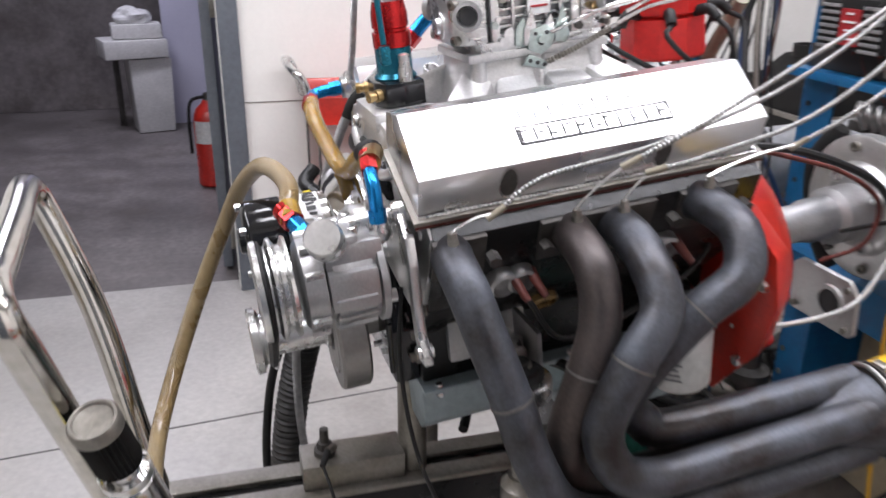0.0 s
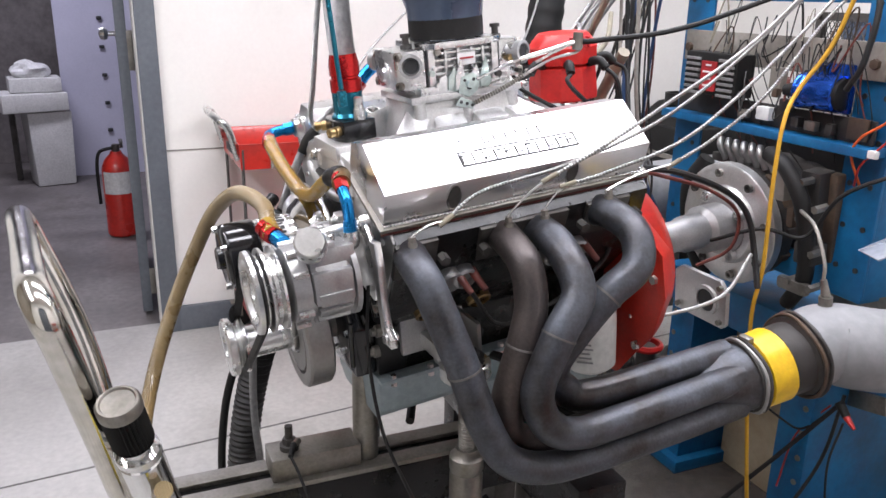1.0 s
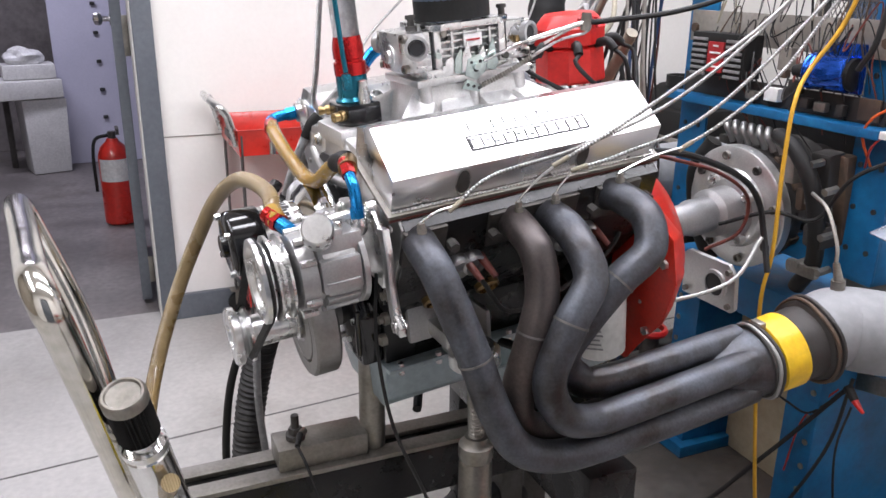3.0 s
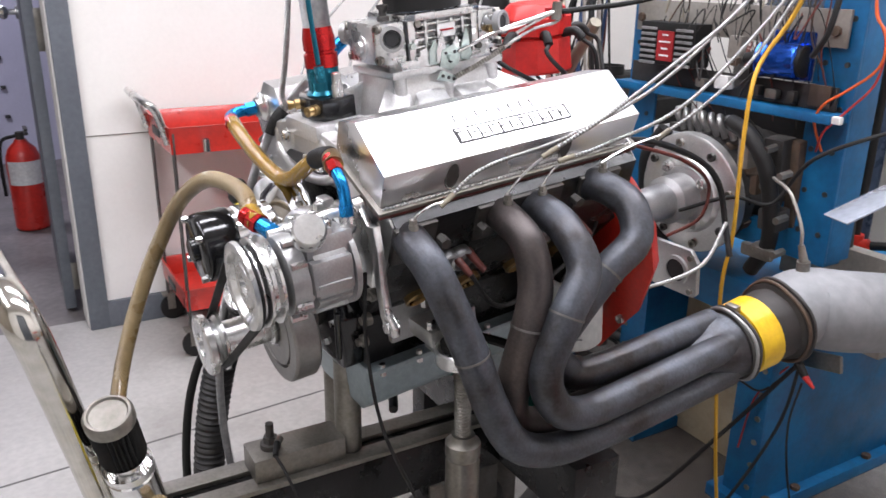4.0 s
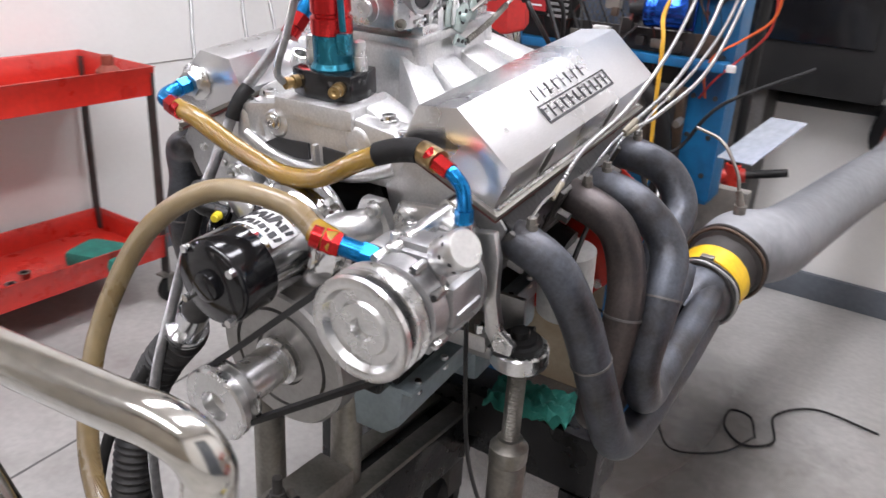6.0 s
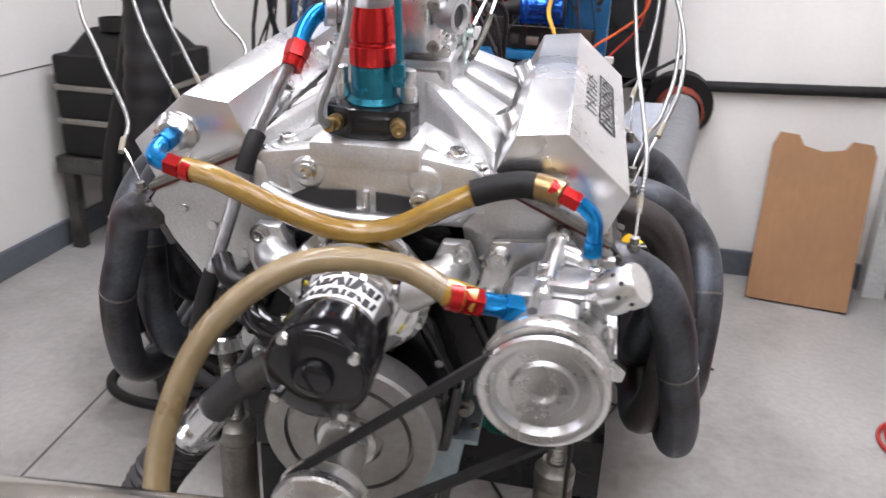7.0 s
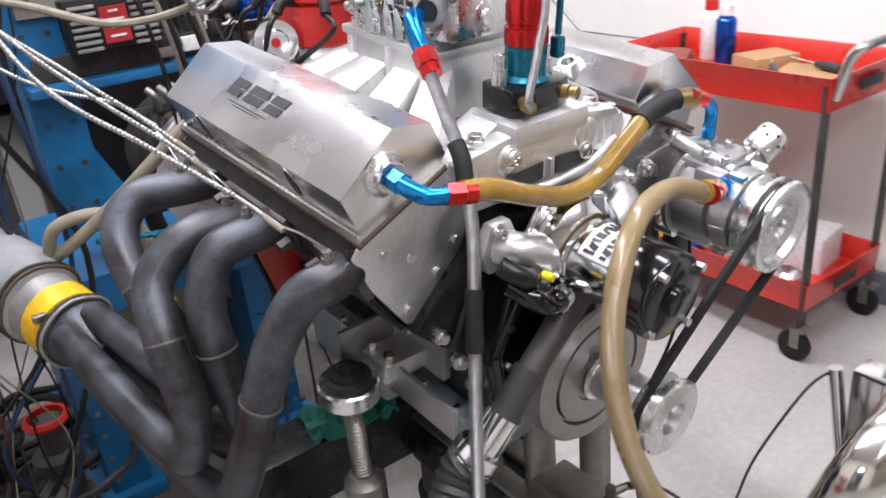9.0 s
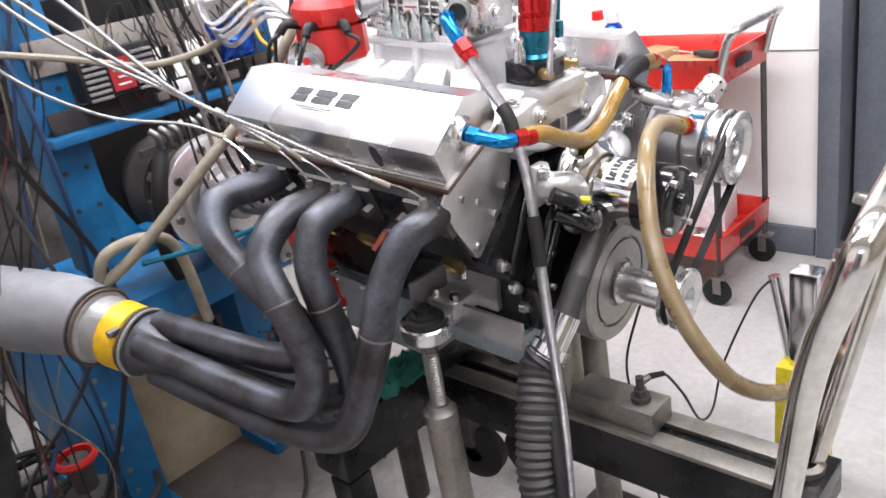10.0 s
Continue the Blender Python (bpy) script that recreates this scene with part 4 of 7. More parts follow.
add_tube(bm, [(-0.19, -0.052, 0.309), (-0.15, -0.058, 0.302), (-0.09, -0.055, 0.274), (-0.02, -0.048, 0.249), (0.04, -0.044, 0.254), (0.10, -0.038, 0.286), (0.15, -0.033, 0.309), (0.19, -0.036, 0.317), (0.222, -0.047, 0.314)], 0.0128, 16, 10)
part("hose", bm, M["hose_amber"], ah)
bm = bmesh.new()
add_tube(bm, [(0.128, -0.035, 0.301), (0.15, -0.033, 0.309), (0.18, -0.035, 0.3165), (0.195, -0.038, 0.3172)], 0.0145, 16, 8)
part("sleeve", bm, M["rubber"], ah, "black rubber sleeve")
bm = bmesh.new()
add_tube(bm, [(0.193, -0.0365, 0.3172), (0.21, -0.043, 0.3165), (0.222, -0.047, 0.314)], 0.0142, 16, 6)
part("ferrule", bm, M["brass"], ah, "brass ferrule")

# intake manifold
im = thing("intake_manifold", (0, 0.23, 0.24), "satin cast aluminium single-plane intake manifold", "intake manifold", at=E)
bm = bmesh.new()
add_prism(bm, [(-0.118, 0.238), (0.118, 0.238), (0.15, 0.285), (0.125, 0.312), (0.06, 0.322), (-0.06, 0.322), (-0.125, 0.312), (-0.15, 0.285)], 0.004, 0.05, bevel=0.006)
add_box(bm, (0, 0.04, 0.318), (0.13, 0.085, 0.03), bevel=0.008)
add_prism(bm, [(-0.118, 0.238), (0.118, 0.238), (0.15, 0.285), (0.125, 0.305), (0.05, 0.30), (-0.05, 0.30), (-0.125, 0.305), (-0.15, 0.285)], 0.05, 0.455, bevel=0.004)
part("base", bm, M["cast_alu"], im)
bm = bmesh.new()
add_tube(bm, [(-0.125, 0.004, 0.268), (-0.08, 0.0, 0.25), (-0.03, -0.002, 0.242), (0.03, -0.002, 0.242), (0.08, 0.0, 0.25), (0.125, 0.004, 0.268)], 0.0085, 12)
part("front_lip", bm, M["cast_alu"], im)
bm = bmesh.new()
add_box(bm, (0, 0.002, 0.262), (0.008, 0.012, 0.03), bevel=0.003)
part("web", bm, M["cast_alu"], im)
for sx in (-1, 1):
    bm = bmesh.new()
    add_lathe(bm, (sx * 0.1, 0.024, 0.27), (0, 0, 1), [(0, 0.022), (0.04, 0.019), (0.046, 0.016), (0.046, 0)], 20)
    add_lathe(bm, (sx * 0.13, 0.018, 0.262), (0, 0, 1), [(0, 0.02), (0.034, 0.017), (0.04, 0.014), (0.04, 0)], 20)
    part("bolt_boss", bm, M["cast_alu"], im)
    bm = bmesh.new()
    add_lathe(bm, (sx * 0.068, 0.012, 0.292), (0, -1, 0), [(0, 0.024), (0.008, 0.02), (0.011, 0.014), (0.011, 0)], 20)
    part("plug_boss", bm, M["cast_alu"], im)
    bm = bmesh.new()
    add_prism(bm, [(sx * 0.045, 0.30), (sx * 0.12, 0.29), (sx * 0.1, 0.312), (sx * 0.05, 0.336)], 0.03, 0.09, bevel=0.006)
    part("shoulder", bm, M["cast_alu"], im)
bm = bmesh.new()
for sx in (-1, 1):
    add_prism(bm, [(sx * 0.012, 0.252), (sx * 0.074, 0.247), (sx * 0.09, 0.262), (sx * 0.07, 0.272), (sx * 0.012, 0.275)], 0.001, 0.02)
part("window", bm, M["ink"], im, "dark cast openings in the front face")
bm = bmesh.new()
add_box(bm, (0, 0.245, 0.345), (0.16, 0.235, 0.085), bevel=0.012, taper=(0.78, 0.86))
add_box(bm, (0, 0.245, 0.388), (0.145, 0.215, 0.012), bevel=0.003)
part("plenum", bm, M["cast_alu"], im)
for s in (1, -1):
    for y in (0.155, 0.245, 0.335):
        bm = bmesh.new()
        add_rod(bm, (s * 0.06, y, 0.33), (s * 0.06, y, 0.39), 0.014, 0.012, 14)
        part("carburetor_boss", bm, M["cast_alu"], im)
for s in (1, -1):
    for y0, y1 in ((0.165, 0.085), (0.215, 0.185), (0.275, 0.295), (0.325, 0.395)):
        bm = bmesh.new()
        add_prism(bm, [(y0 - 0.032, 0.30), (y0 + 0.032, 0.30), (y0 + 0.026, 0.372), (y0 - 0.026, 0.372)], s * 0.04, s * 0.142, "x", 0.008, top=[(y1 - 0.042, 0.272), (y1 + 0.042, 0.272), (y1 + 0.036, 0.318), (y1 - 0.036, 0.318)])
        part("runner", bm, M["cast_alu"], im)
for x, y, z, d in ((-0.068, 0.004, 0.297, "y"), (0.064, 0.004, 0.27, "y"), (-0.1, 0.03, 0.314, "z"), (0.1, 0.03, 0.314, "z"), (-0.128, 0.02, 0.30, "z"), (0.128, 0.02, 0.30, "z"), (-0.125, 0.15, 0.30, "z"), (0.125, 0.15, 0.30, "z"), (-0.125, 0.34, 0.30, "z"), (0.125, 0.34, 0.30, "z")):
    bm = bmesh.new()
    add_lathe(bm, (x, y, z), (0, -1, 0) if d == "y" else (0, 0, 1), [(0, 0.012), (0.006, 0.012), (0.007, 0.009), (0.012, 0.009), (0.013, 0.005), (0.008, 0.0045), (0.008, 0)], 14)
    part("bolt", bm, M["machined"], im)

# water outlet block with fittings
wo = thing("water_outlet", (0, 0.05, 0.333), "black water outlet block with brass fittings", "water outlet", at=E)
bm = bmesh.new()
add_prism(bm, [(-0.048, 0.022), (-0.02, 0.012), (0.02, 0.012), (0.048, 0.022), (0.052, 0.05), (0.045, 0.08), (-0.045, 0.08), (-0.052, 0.05)], 0.333, 0.368, "z", 0.003)
part("block", bm, M["black_gloss"], wo)
for x in (-0.034, 0.034):
    bm = bmesh.new()
    add_lathe(bm, (x, 0.018, 0.352), (0.3 * (1 if x > 0 else -1), -1, 0), [(0, 0.009), (0.009, 0.009), (0.01, 0.0065), (0.015, 0.0065), (0.015, 0.008), (0.021, 0.008), (0.021, 0.004), (0.017, 0)], 12)
    part("brass_fitting", bm, M["brass"], wo, "brass pipe fitting")
    bm = bmesh.new()
    add_lathe(bm, (x * 1.15, 0.055, 0.366), (0, 0, 1), [(0, 0.01), (0.02, 0.01), (0.02, 0.008), (0.038, 0.008), (0.04, 0.004), (0.04, 0)], 14)
    part("cap_bolt", bm, M["machined"], wo)
bm = bmesh.new()
add_lathe(bm, (0, 0.05, 0.366), (0, 0, 1), [(0, 0.03), (0.004, 0.031), (0.01, 0.026), (0.045, 0.026), (0.047, 0.024), (0.047, 0)], 24)
part("blue_nut", bm, M["teal_anod"], wo, "teal-blue hexagon union")
bm = bmesh.new()
add_lathe(bm, (0, 0.05, 0.412), (0, 0, 1), [(0, 0.027), (0.02, 0.027), (0.022, 0.0235), (0.025, 0.0235), (0.027, 0.026), (0.045, 0.026), (0.062, 0.0225), (0.063, 0)], 24)
part("red_collar", bm, M["red_anod"], wo, "red anodised hose end")
bm = bmesh.new()
add_tube(bm, [(0, 0.05, 0.468), (-0.002, 0.05, 0.56), (-0.012, 0.06, 0.7), (-0.03, 0.08, 1.1)], 0.022, 16)
part("braided_hose", bm, M["braid"], wo, "stainless braided hose")
bm = bmesh.new()
add_box(bm, (0.034, 0.03, 0.405), (0.014, 0.014, 0.026), bevel=0.003)
add_tube(bm, [(0.034, 0.03, 0.42), (0.032, 0.028, 0.5), (0.02, 0.03, 0.7), (0.0, 0.06, 1.1)], 0.0042, 8)
part("sensor_lead", bm, M["teal_anod"], wo, "teal sensor plug and lead")
bm = bmesh.new()
add_tube(bm, [(-0.04, -0.002, 0.352), (-0.048, -0.006, 0.37), (-0.03, 0.0, 0.42), (-0.012, 0.01, 0.5), (-0.02, 0.05, 0.7), (-0.05, 0.1, 1.1)], 0.005, 8)
solo("pressure_line", bm, M["braid"], "thin braided pressure line rising from the outlet", "hose", at=E)

# carburettor
cb = thing("carburetor", (0, 0.245, 0.394), "four-barrel zinc-finished carburetor with linkage", "carburetor", at=E)
bm = bmesh.new()
add_box(bm, (0, 0.245, 0.4), (0.136, 0.175, 0.014), bevel=0.003)
part("throttle_plate", bm, M["zinc"], cb)
bm = bmesh.new()
add_box(bm, (0, 0.245, 0.438), (0.1, 0.115, 0.066), bevel=0.006)
part("main_body", bm, M["pump_cast"], cb)
bm = bmesh.new()
add_prism(bm, [(-0.062, 0.172), (0.062, 0.172), (0.07, 0.19), (0.07, 0.3), (0.062, 0.318), (-0.062, 0.318), (-0.07, 0.3), (-0.07, 0.19)], 0.468, 0.479, "z", 0.002)
part("top_plate", bm, M["zinc"], cb)
for s in (1, -1):
    for k in range(5):
        bm = bmesh.new()
        add_box(bm, (s * 0.0525, 0.245, 0.414 + 0.0115 * k), (0.015, 0.108, 0.0042), bevel=0.0012)
        part("side_rib", bm, M["zinc"], cb)
    for y in (0.212, 0.236, 0.262, 0.284):
        bm = bmesh.new()
        add_box(bm, (s * 0.054, y, 0.437), (0.016, 0.005, 0.056), bevel=0.0012)
        part("side_rib", bm, M["zinc"], cb)
    bm = bmesh.new()
    add_box(bm, (s * 0.063, 0.25, 0.448), (0.003, 0.034, 0.022), bevel=0.0008)
    part("tag", bm, M["label_white"], cb, "pale printed tag")
    bm = bmesh.new()
    add_box(bm, (s * 0.0648, 0.25, 0.448), (0.001, 0.026, 0.003))
    part("print", bm, M["label_red"], cb)
for y, d in ((0.158, -1), (0.332, 1)):
    bm = bmesh.new()
    add_box(bm, (0, y - d * 0.026, 0.437), (0.128, 0.013, 0.078), bevel=0.002)
    part("metering_block", bm, M["machined"], cb, "bright flat metering block")
    bm = bmesh.new()
    add_box(bm, (0, y - d * 0.0175, 0.437), (0.122, 0.003, 0.074))
    part("gasket", bm, M["ink"], cb)
    bm = bmesh.new()
    bowl_plan = [(-0.06, y - d * 0.016), (0.06, y - d * 0.016), (0.06, y + d * 0.016), (0.046, y + d * 0.034), (-0.046, y + d * 0.034), (-0.06, y + d * 0.016)]
    add_prism(bm, bowl_plan, 0.405, 0.47, "z", 0.004)
    bowl = part("float_bowl", bm, M["zinc"], cb)
    for s in (1, -1):
        bm = bmesh.new()
        add_lathe(bm, (s * 0.05, y + d * 0.006, 0.446), (s, d * 0.45, 0.05), [(0, 0.016), (0.022, 0.016), (0.024, 0.02), (0.036, 0.02), (0.037, 0.015), (0.028, 0.0125), (0.028, 0)], 18)
        part("inlet", bm, M["pump_cast"], bowl, "round fuel inlet boss")
        bm = bmesh.new()
        add_rod(bm, (s * 0.0785, y + d * 0.0188, 0.4475), (s * 0.0795, y + d * 0.0192, 0.4475), 0.012, seg=16)
        part("inlet_bore", bm, M["ink"], bowl)
        for z in (0.413, 0.462):
            bm = bmesh.new()
            add_lathe(bm, (s * 0.05, y + d * 0.026, z), (s * 0.4, d, 0), [(0, 0.0075), (0.008, 0.0075), (0.009, 0.004), (0.005, 0.0035), (0.005, 0)], 12)
            part("screw", bm, M["steel"], bowl)
        for k in range(4):
            bm = bmesh.new()
            add_box(bm, (s * 0.0605, y, 0.414 + 0.011 * k), (0.008, 0.026 - 0.004 * (k % 2), 0.0045), bevel=0.0012)
            part("bowl_rib", bm, M["zinc"], bowl)
    bm = bmesh.new()
    add_lathe(bm, (0, y + d * 0.03, 0.43), (0, d, 0), [(0, 0.02), (0.006, 0.02), (0.007, 0.012), (0.012, 0.011), (0.012, 0)], 20)
    part("bowl_boss", bm, M["zinc"], bowl)
    bm = bmesh.new()
    add_lathe(bm, (0.02, y, 0.469), (0, 0, 1), [(0, 0.01), (0.008, 0.01), (0.009, 0.006), (0.02, 0.006), (0.02, 0.009), (0.026, 0.009), (0.027, 0)], 12)
    part("adjuster", bm, M["dark_steel"], bowl)
random.seed(4)
for s in (1, -1):
    for k in range(14):
        y = 0.14 + 0.21 * random.random()
        z = 0.402 + 0.065 * random.random()
        bm = bmesh.new()
        add_rod(bm, (s * 0.055, y, z), (s * (0.068 + 0.012 * random.random()), y, z), 0.003 + 0.0045 * random.random(), seg=12)
        part("screw", bm, M[random.choice(("zinc", "zinc_green", "steel", "machined", "brass", "dark_steel"))], cb)
    for k in range(6):
        y = 0.2 + 0.015 * k + 0.004 * random.random()
        bm = bmesh.new()
        add_prism(bm, [(y - 0.01, 0.398), (y + 0.006, 0.394), (y + 0.013, 0.405), (y + 0.004, 0.425 + 0.012 * (k % 3)), (y - 0.008, 0.42)], s * (0.066 + 0.003 * (k % 3)), s * (0.0685 + 0.003 * (k % 3)), "x", 0.0008)
        part("linkage_arm", bm, M["zinc_green" if k % 2 else "zinc"], cb, "greenish zinc-plated linkage arm")
bm = bmesh.new()
add_prism(bm, [(0.225, 0.392), (0.245, 0.382), (0.262, 0.392), (0.268, 0.412), (0.255, 0.424), (0.232, 0.418)], 0.072, 0.076, "x", 0.001)
add_prism(bm, [(0.215, 0.372), (0.248, 0.362), (0.254, 0.372), (0.226, 0.386)], 0.077, 0.081, "x", 0.001)
add_rod(bm, (0.06, 0.245, 0.405), (0.085, 0.245, 0.405), 0.006, seg=10)
lever = part("throttle_lever", bm, M["zinc_green"], cb, "zinc-plated throttle lever")
for y, z, x, r in ((0.246, 0.4, 0.0765, 0.005), (0.255, 0.412, 0.0765, 0.003), (0.238, 0.412, 0.0765, 0.0025), (0.226, 0.377, 0.0815, 0.003), (0.237, 0.373, 0.0815, 0.003), (0.247, 0.369, 0.0815, 0.003)):
    bm = bmesh.new()
    add_rod(bm, (x - 0.0005, y, z), (x + 0.0006, y, z), r, seg=12)
    part("lever_hole", bm, M["ink"], lever)
bm = bmesh.new()
add_tube(bm, [(0.082, 0.25, 0.372), (0.09, 0.3, 0.39), (0.094, 0.345, 0.409)], 0.0052, 8, 10, ridge=0.0026, pitch=0.005)
part("return_spring", bm, M["steel"], cb, "coiled return spring")
bm = bmesh.new()
add_tube(bm, [(0.082, 0.258, 0.412), (0.09, 0.34, 0.436), (0.1, 0.46, 0.455)], 0.003, 8)
add_rod(bm, (0.09, 0.34, 0.436), (0.1, 0.455, 0.4545), 0.0048, seg=10)
part("throttle_rod", bm, M["polished"], cb, "bright throttle rod")
bm = bmesh.new()
add_tube(bm, [(0.094, 0.345, 0.409), (0.098, 0.4, 0.43), (0.1, 0.45, 0.436), (0.1, 0.462, 0.448), (0.1, 0.44, 0.452), (0.094, 0.37, 0.428)], 0.0028, 8)
part("cable_bracket", bm, M["machined"], cb, "bent wire cable bracket")
bm = bmesh.new()
add_rod(bm, (0.1, 0.452, 0.44), (0.1, 0.456, 0.47), 0.009, seg=12)
part("cable_clamp", bm, M["steel"], cb)
bm = bmesh.new()
add_tube(bm, [(0.1, 0.455, 0.455), (0.105, 0.5, 0.452), (0.13, 0.7, 0.46), (0.25, 1.0, 0.55), (0.32, 1.1, 0.6)], 0.005, 8)
solo("throttle_cable", bm, M["rubber"], "black throttle cable running back to the frame", "cable", at=E)
hn = thing("air_horn", (0, 0.245, 0.482), "smoky blue-grey bell-mouth air horn on the carburetor", "air horn", at=E)
bm = bmesh.new()
add_lathe(bm, (0, 0.245, 0.481), (0, 0, 1), [(0, 0.066), (0.034, 0.066), (0.034, 0.058), (0, 0.058)], 36)
part("rubber_ring", bm, M["rubber"], hn, "black rubber clamp ring")
bm = bmesh.new()
add_lathe(bm, (0, 0.245, 0.514), (0, 0, 1), [(0, 0.066), (0.02, 0.068), (0.05, 0.078), (0.075, 0.092), (0.09, 0.105), (0.16, 0.115), (0.3, 0.12), (0.3, 0.114), (0.16, 0.109), (0.05, 0.072), (0, 0.06)], 40)
part("bell", bm, M["horn_blue"], hn)

# distributor
ds = thing("distributor", (-0.02, 0.50, 0.29), "red-capped distributor with black plug leads", "distributor", at=E)
bm = bmesh.new()
add_lathe(bm, (-0.02, 0.50, 0.25), (0, 0, 1), [(0, 0.0), (0, 0.03), (0.05, 0.035), (0.06, 0.058), (0.085, 0.06), (0.09, 0.05), (0.095, 0.05)], 30)
part("body", bm, M["polished"], ds)
bm = bmesh.new()
add_lathe(bm, (-0.02, 0.50, 0.335), (0, 0, 1), [(0, 0.066), (0.004, 0.069), (0.062, 0.066), (0.066, 0.06), (0.07, 0.068), (0.1, 0.07), (0.118, 0.055), (0.124, 0.048), (0.124, 0)], 10)
cap = part("cap", bm, M["red_plastic"], ds, "bright red faceted plastic cap", 25)
for k in range(8):
    a = k / 8 * math.tau + 0.35
    bm = bmesh.new()
    p = Vector((-0.02, 0.50, 0.405))
    r = Vector((math.cos(a), math.sin(a), 0))
    add_tube(bm, [p + r * 0.06, p + r * 0.085 + Vector((0, 0, 0.004)), p + r * 0.1 - Vector((0, 0, 0.01))], 0.0085, 10, 4)
    part("lead_boot", bm, M["rubber"], cap)
    bm = bmesh.new()
    end = Vector((0.15 * (1 if r.x > 0 else -1), 0.52 + 0.02 * (k % 4), 0.27 - 0.01 * k))
    add_tube(bm, [p + r * 0.1 - Vector((0, 0, 0.01)), p + r * 0.125 - Vector((0, 0, 0.035)), end.lerp(p, 0.3) + Vector((0, 0.04, -0.03)), end], 0.0042, 8)
    part("plug_lead", bm, M["wire_black"], cap)
for k in range(4):
    bm = bmesh.new()
    add_box(bm, (-0.02 + 0.06, 0.485 + 0.01 * k, 0.444), (0.02, 0.004, 0.02), bevel=0.001)
    part("vent", bm, M["label_red"], cap)
bm = bmesh.new()
add_lathe(bm, (-0.118, 0.47, 0.352), (-0.5, -0.85, 0.1), [(-0.02, 0), (-0.02, 0.033), (-0.014, 0.036), (-0.006, 0.034), (0, 0.034), (0, 0.02), (0.004, 0.018), (0.004, 0)], 28)
part("vacuum_disc", bm, M["polished"], ds, "polished round canister with a red centre dot")
bm = bmesh.new()
add_rod(bm, (-0.1205, 0.4662, 0.3525), (-0.1225, 0.4628, 0.353), 0.007, seg=12)
part("dot", bm, M["red_plastic"], ds)

# electric water pump
wp = thing("water_pump", (0, -0.1, 0.1), "polished electric water pump with a black motor cap", "water pump", at=E)
bm = bmesh.new()
add_lathe(bm, (0, -0.03, 0.165), (0, -1, 0), [(0, 0), (0, 0.07), (0.03, 0.075), (0.045, 0.062), (0.05, 0.052), (0.115, 0.052), (0.115, 0)], 40)
part("housing", bm, M["polished"], wp)
for s in (1, -1):
    bm = bmesh.new()
    add_tube(bm, [(s * 0.04, -0.05, 0.17), (s * 0.075, -0.05, 0.19), (s * 0.1, -0.04, 0.2), (s * 0.11, -0.01, 0.2)], [0.028, 0.025, 0.022, 0.024], 16)
    add_prism(bm, [(s * 0.085, 0.17), (s * 0.13, 0.17), (s * 0.14, 0.2), (s * 0.125, 0.235), (s * 0.095, 0.235), (s * 0.08, 0.2)], -0.03, -0.012, bevel=0.004)
    part("outlet", bm, M["cast_alu"], wp)
    for dx, dz in ((0.1, 0.178), (0.118, 0.225)):
        bm = bmesh.new()
        add_lathe(bm, (s * dx, -0.03, dz), (0, -1, 0), [(0, 0.012), (0.004, 0.012), (0.004, 0.008), (0.012, 0.008), (0.012, 0.004), (0.008, 0)], 12)
        part("bolt", bm, M["machined"], wp)
bm = bmesh.new()
add_lathe(bm, (0, -0.143, 0.165), (0, -1, 0), [(0, 0.053), (0.003, 0.056), (0.05, 0.056), (0.056, 0.054), (0.06, 0.048), (0.06, 0.02), (0.068, 0.019), (0.07, 0.015), (0.07, 0)], 40)
cap = part("motor_cap", bm, M["black_gloss"], wp, "gloss black motor end cap")
for k in range(4):
    a = k * math.pi / 2 + 0.6
    bm = bmesh.new()
    add_hex(bm, (0.051 * math.cos(a), -0.2, 0.165 + 0.051 * math.sin(a)), (0.051 * math.cos(a), -0.209, 0.165 + 0.051 * math.sin(a)), 0.0055)
    part("cap_screw", bm, M["machined"], cap)
bm = bmesh.new()
for k in range(24):
    a0, a1 = math.pi / 2 + 0.95 * (k / 12 - 1), math.pi / 2 + 0.95 * ((k + 1) / 12 - 1)
    q = [(0.0524 * math.cos(a), y, 0.165 + 0.0524 * math.sin(a)) for a, y in ((a0, -0.09), (a1, -0.09), (a1, -0.136), (a0, -0.136))]
    bm.faces.new([bm.verts.new(p) for p in q])
bmesh.ops.remove_doubles(bm, verts=bm.verts, dist=0.0002)
label = part("label", bm, M["label_white"], wp, "white label with black unreadable marks")
random.seed(8)
for k in range(11):
    a = math.pi / 2 + (k - 5) * 0.165
    for y, w in ((-0.104, 0.02), (-0.125, 0.013)):
        bm = bmesh.new()
        p = Vector((0.0529 * math.cos(a), y, 0.165 + 0.0529 * math.sin(a)))
        add_box(bm, p, (0.0045 + 0.003 * (k % 2), w * (0.6 + 0.5 * random.random()), 0.0008), turn=Euler((0, math.pi / 2 - a, 0.3 * (k % 3 - 1))).to_matrix())
        part("mark", bm, M["ink"], label)
# ears, bypass boss and rim bolts of the pump housing
bm = bmesh.new()
add_lathe(bm, (0, -0.026, 0.165), (0, -1, 0), [(0, 0.084), (0.006, 0.086), (0.012, 0.084), (0.014, 0.074), (0.03, 0.07)], 44)
rim = part("rim", bm, M["polished"], wp, "polished pump back rim")
for k in range(10):
    a = k / 10 * math.tau + 0.2
    bm = bmesh.new()
    add_hex(bm, (0.0795 * math.cos(a), -0.038, 0.165 + 0.0795 * math.sin(a)), (0.0795 * math.cos(a), -0.046, 0.165 + 0.0795 * math.sin(a)), 0.0048)
    part("rim_bolt", bm, M["machined"], rim)
bm = bmesh.new()
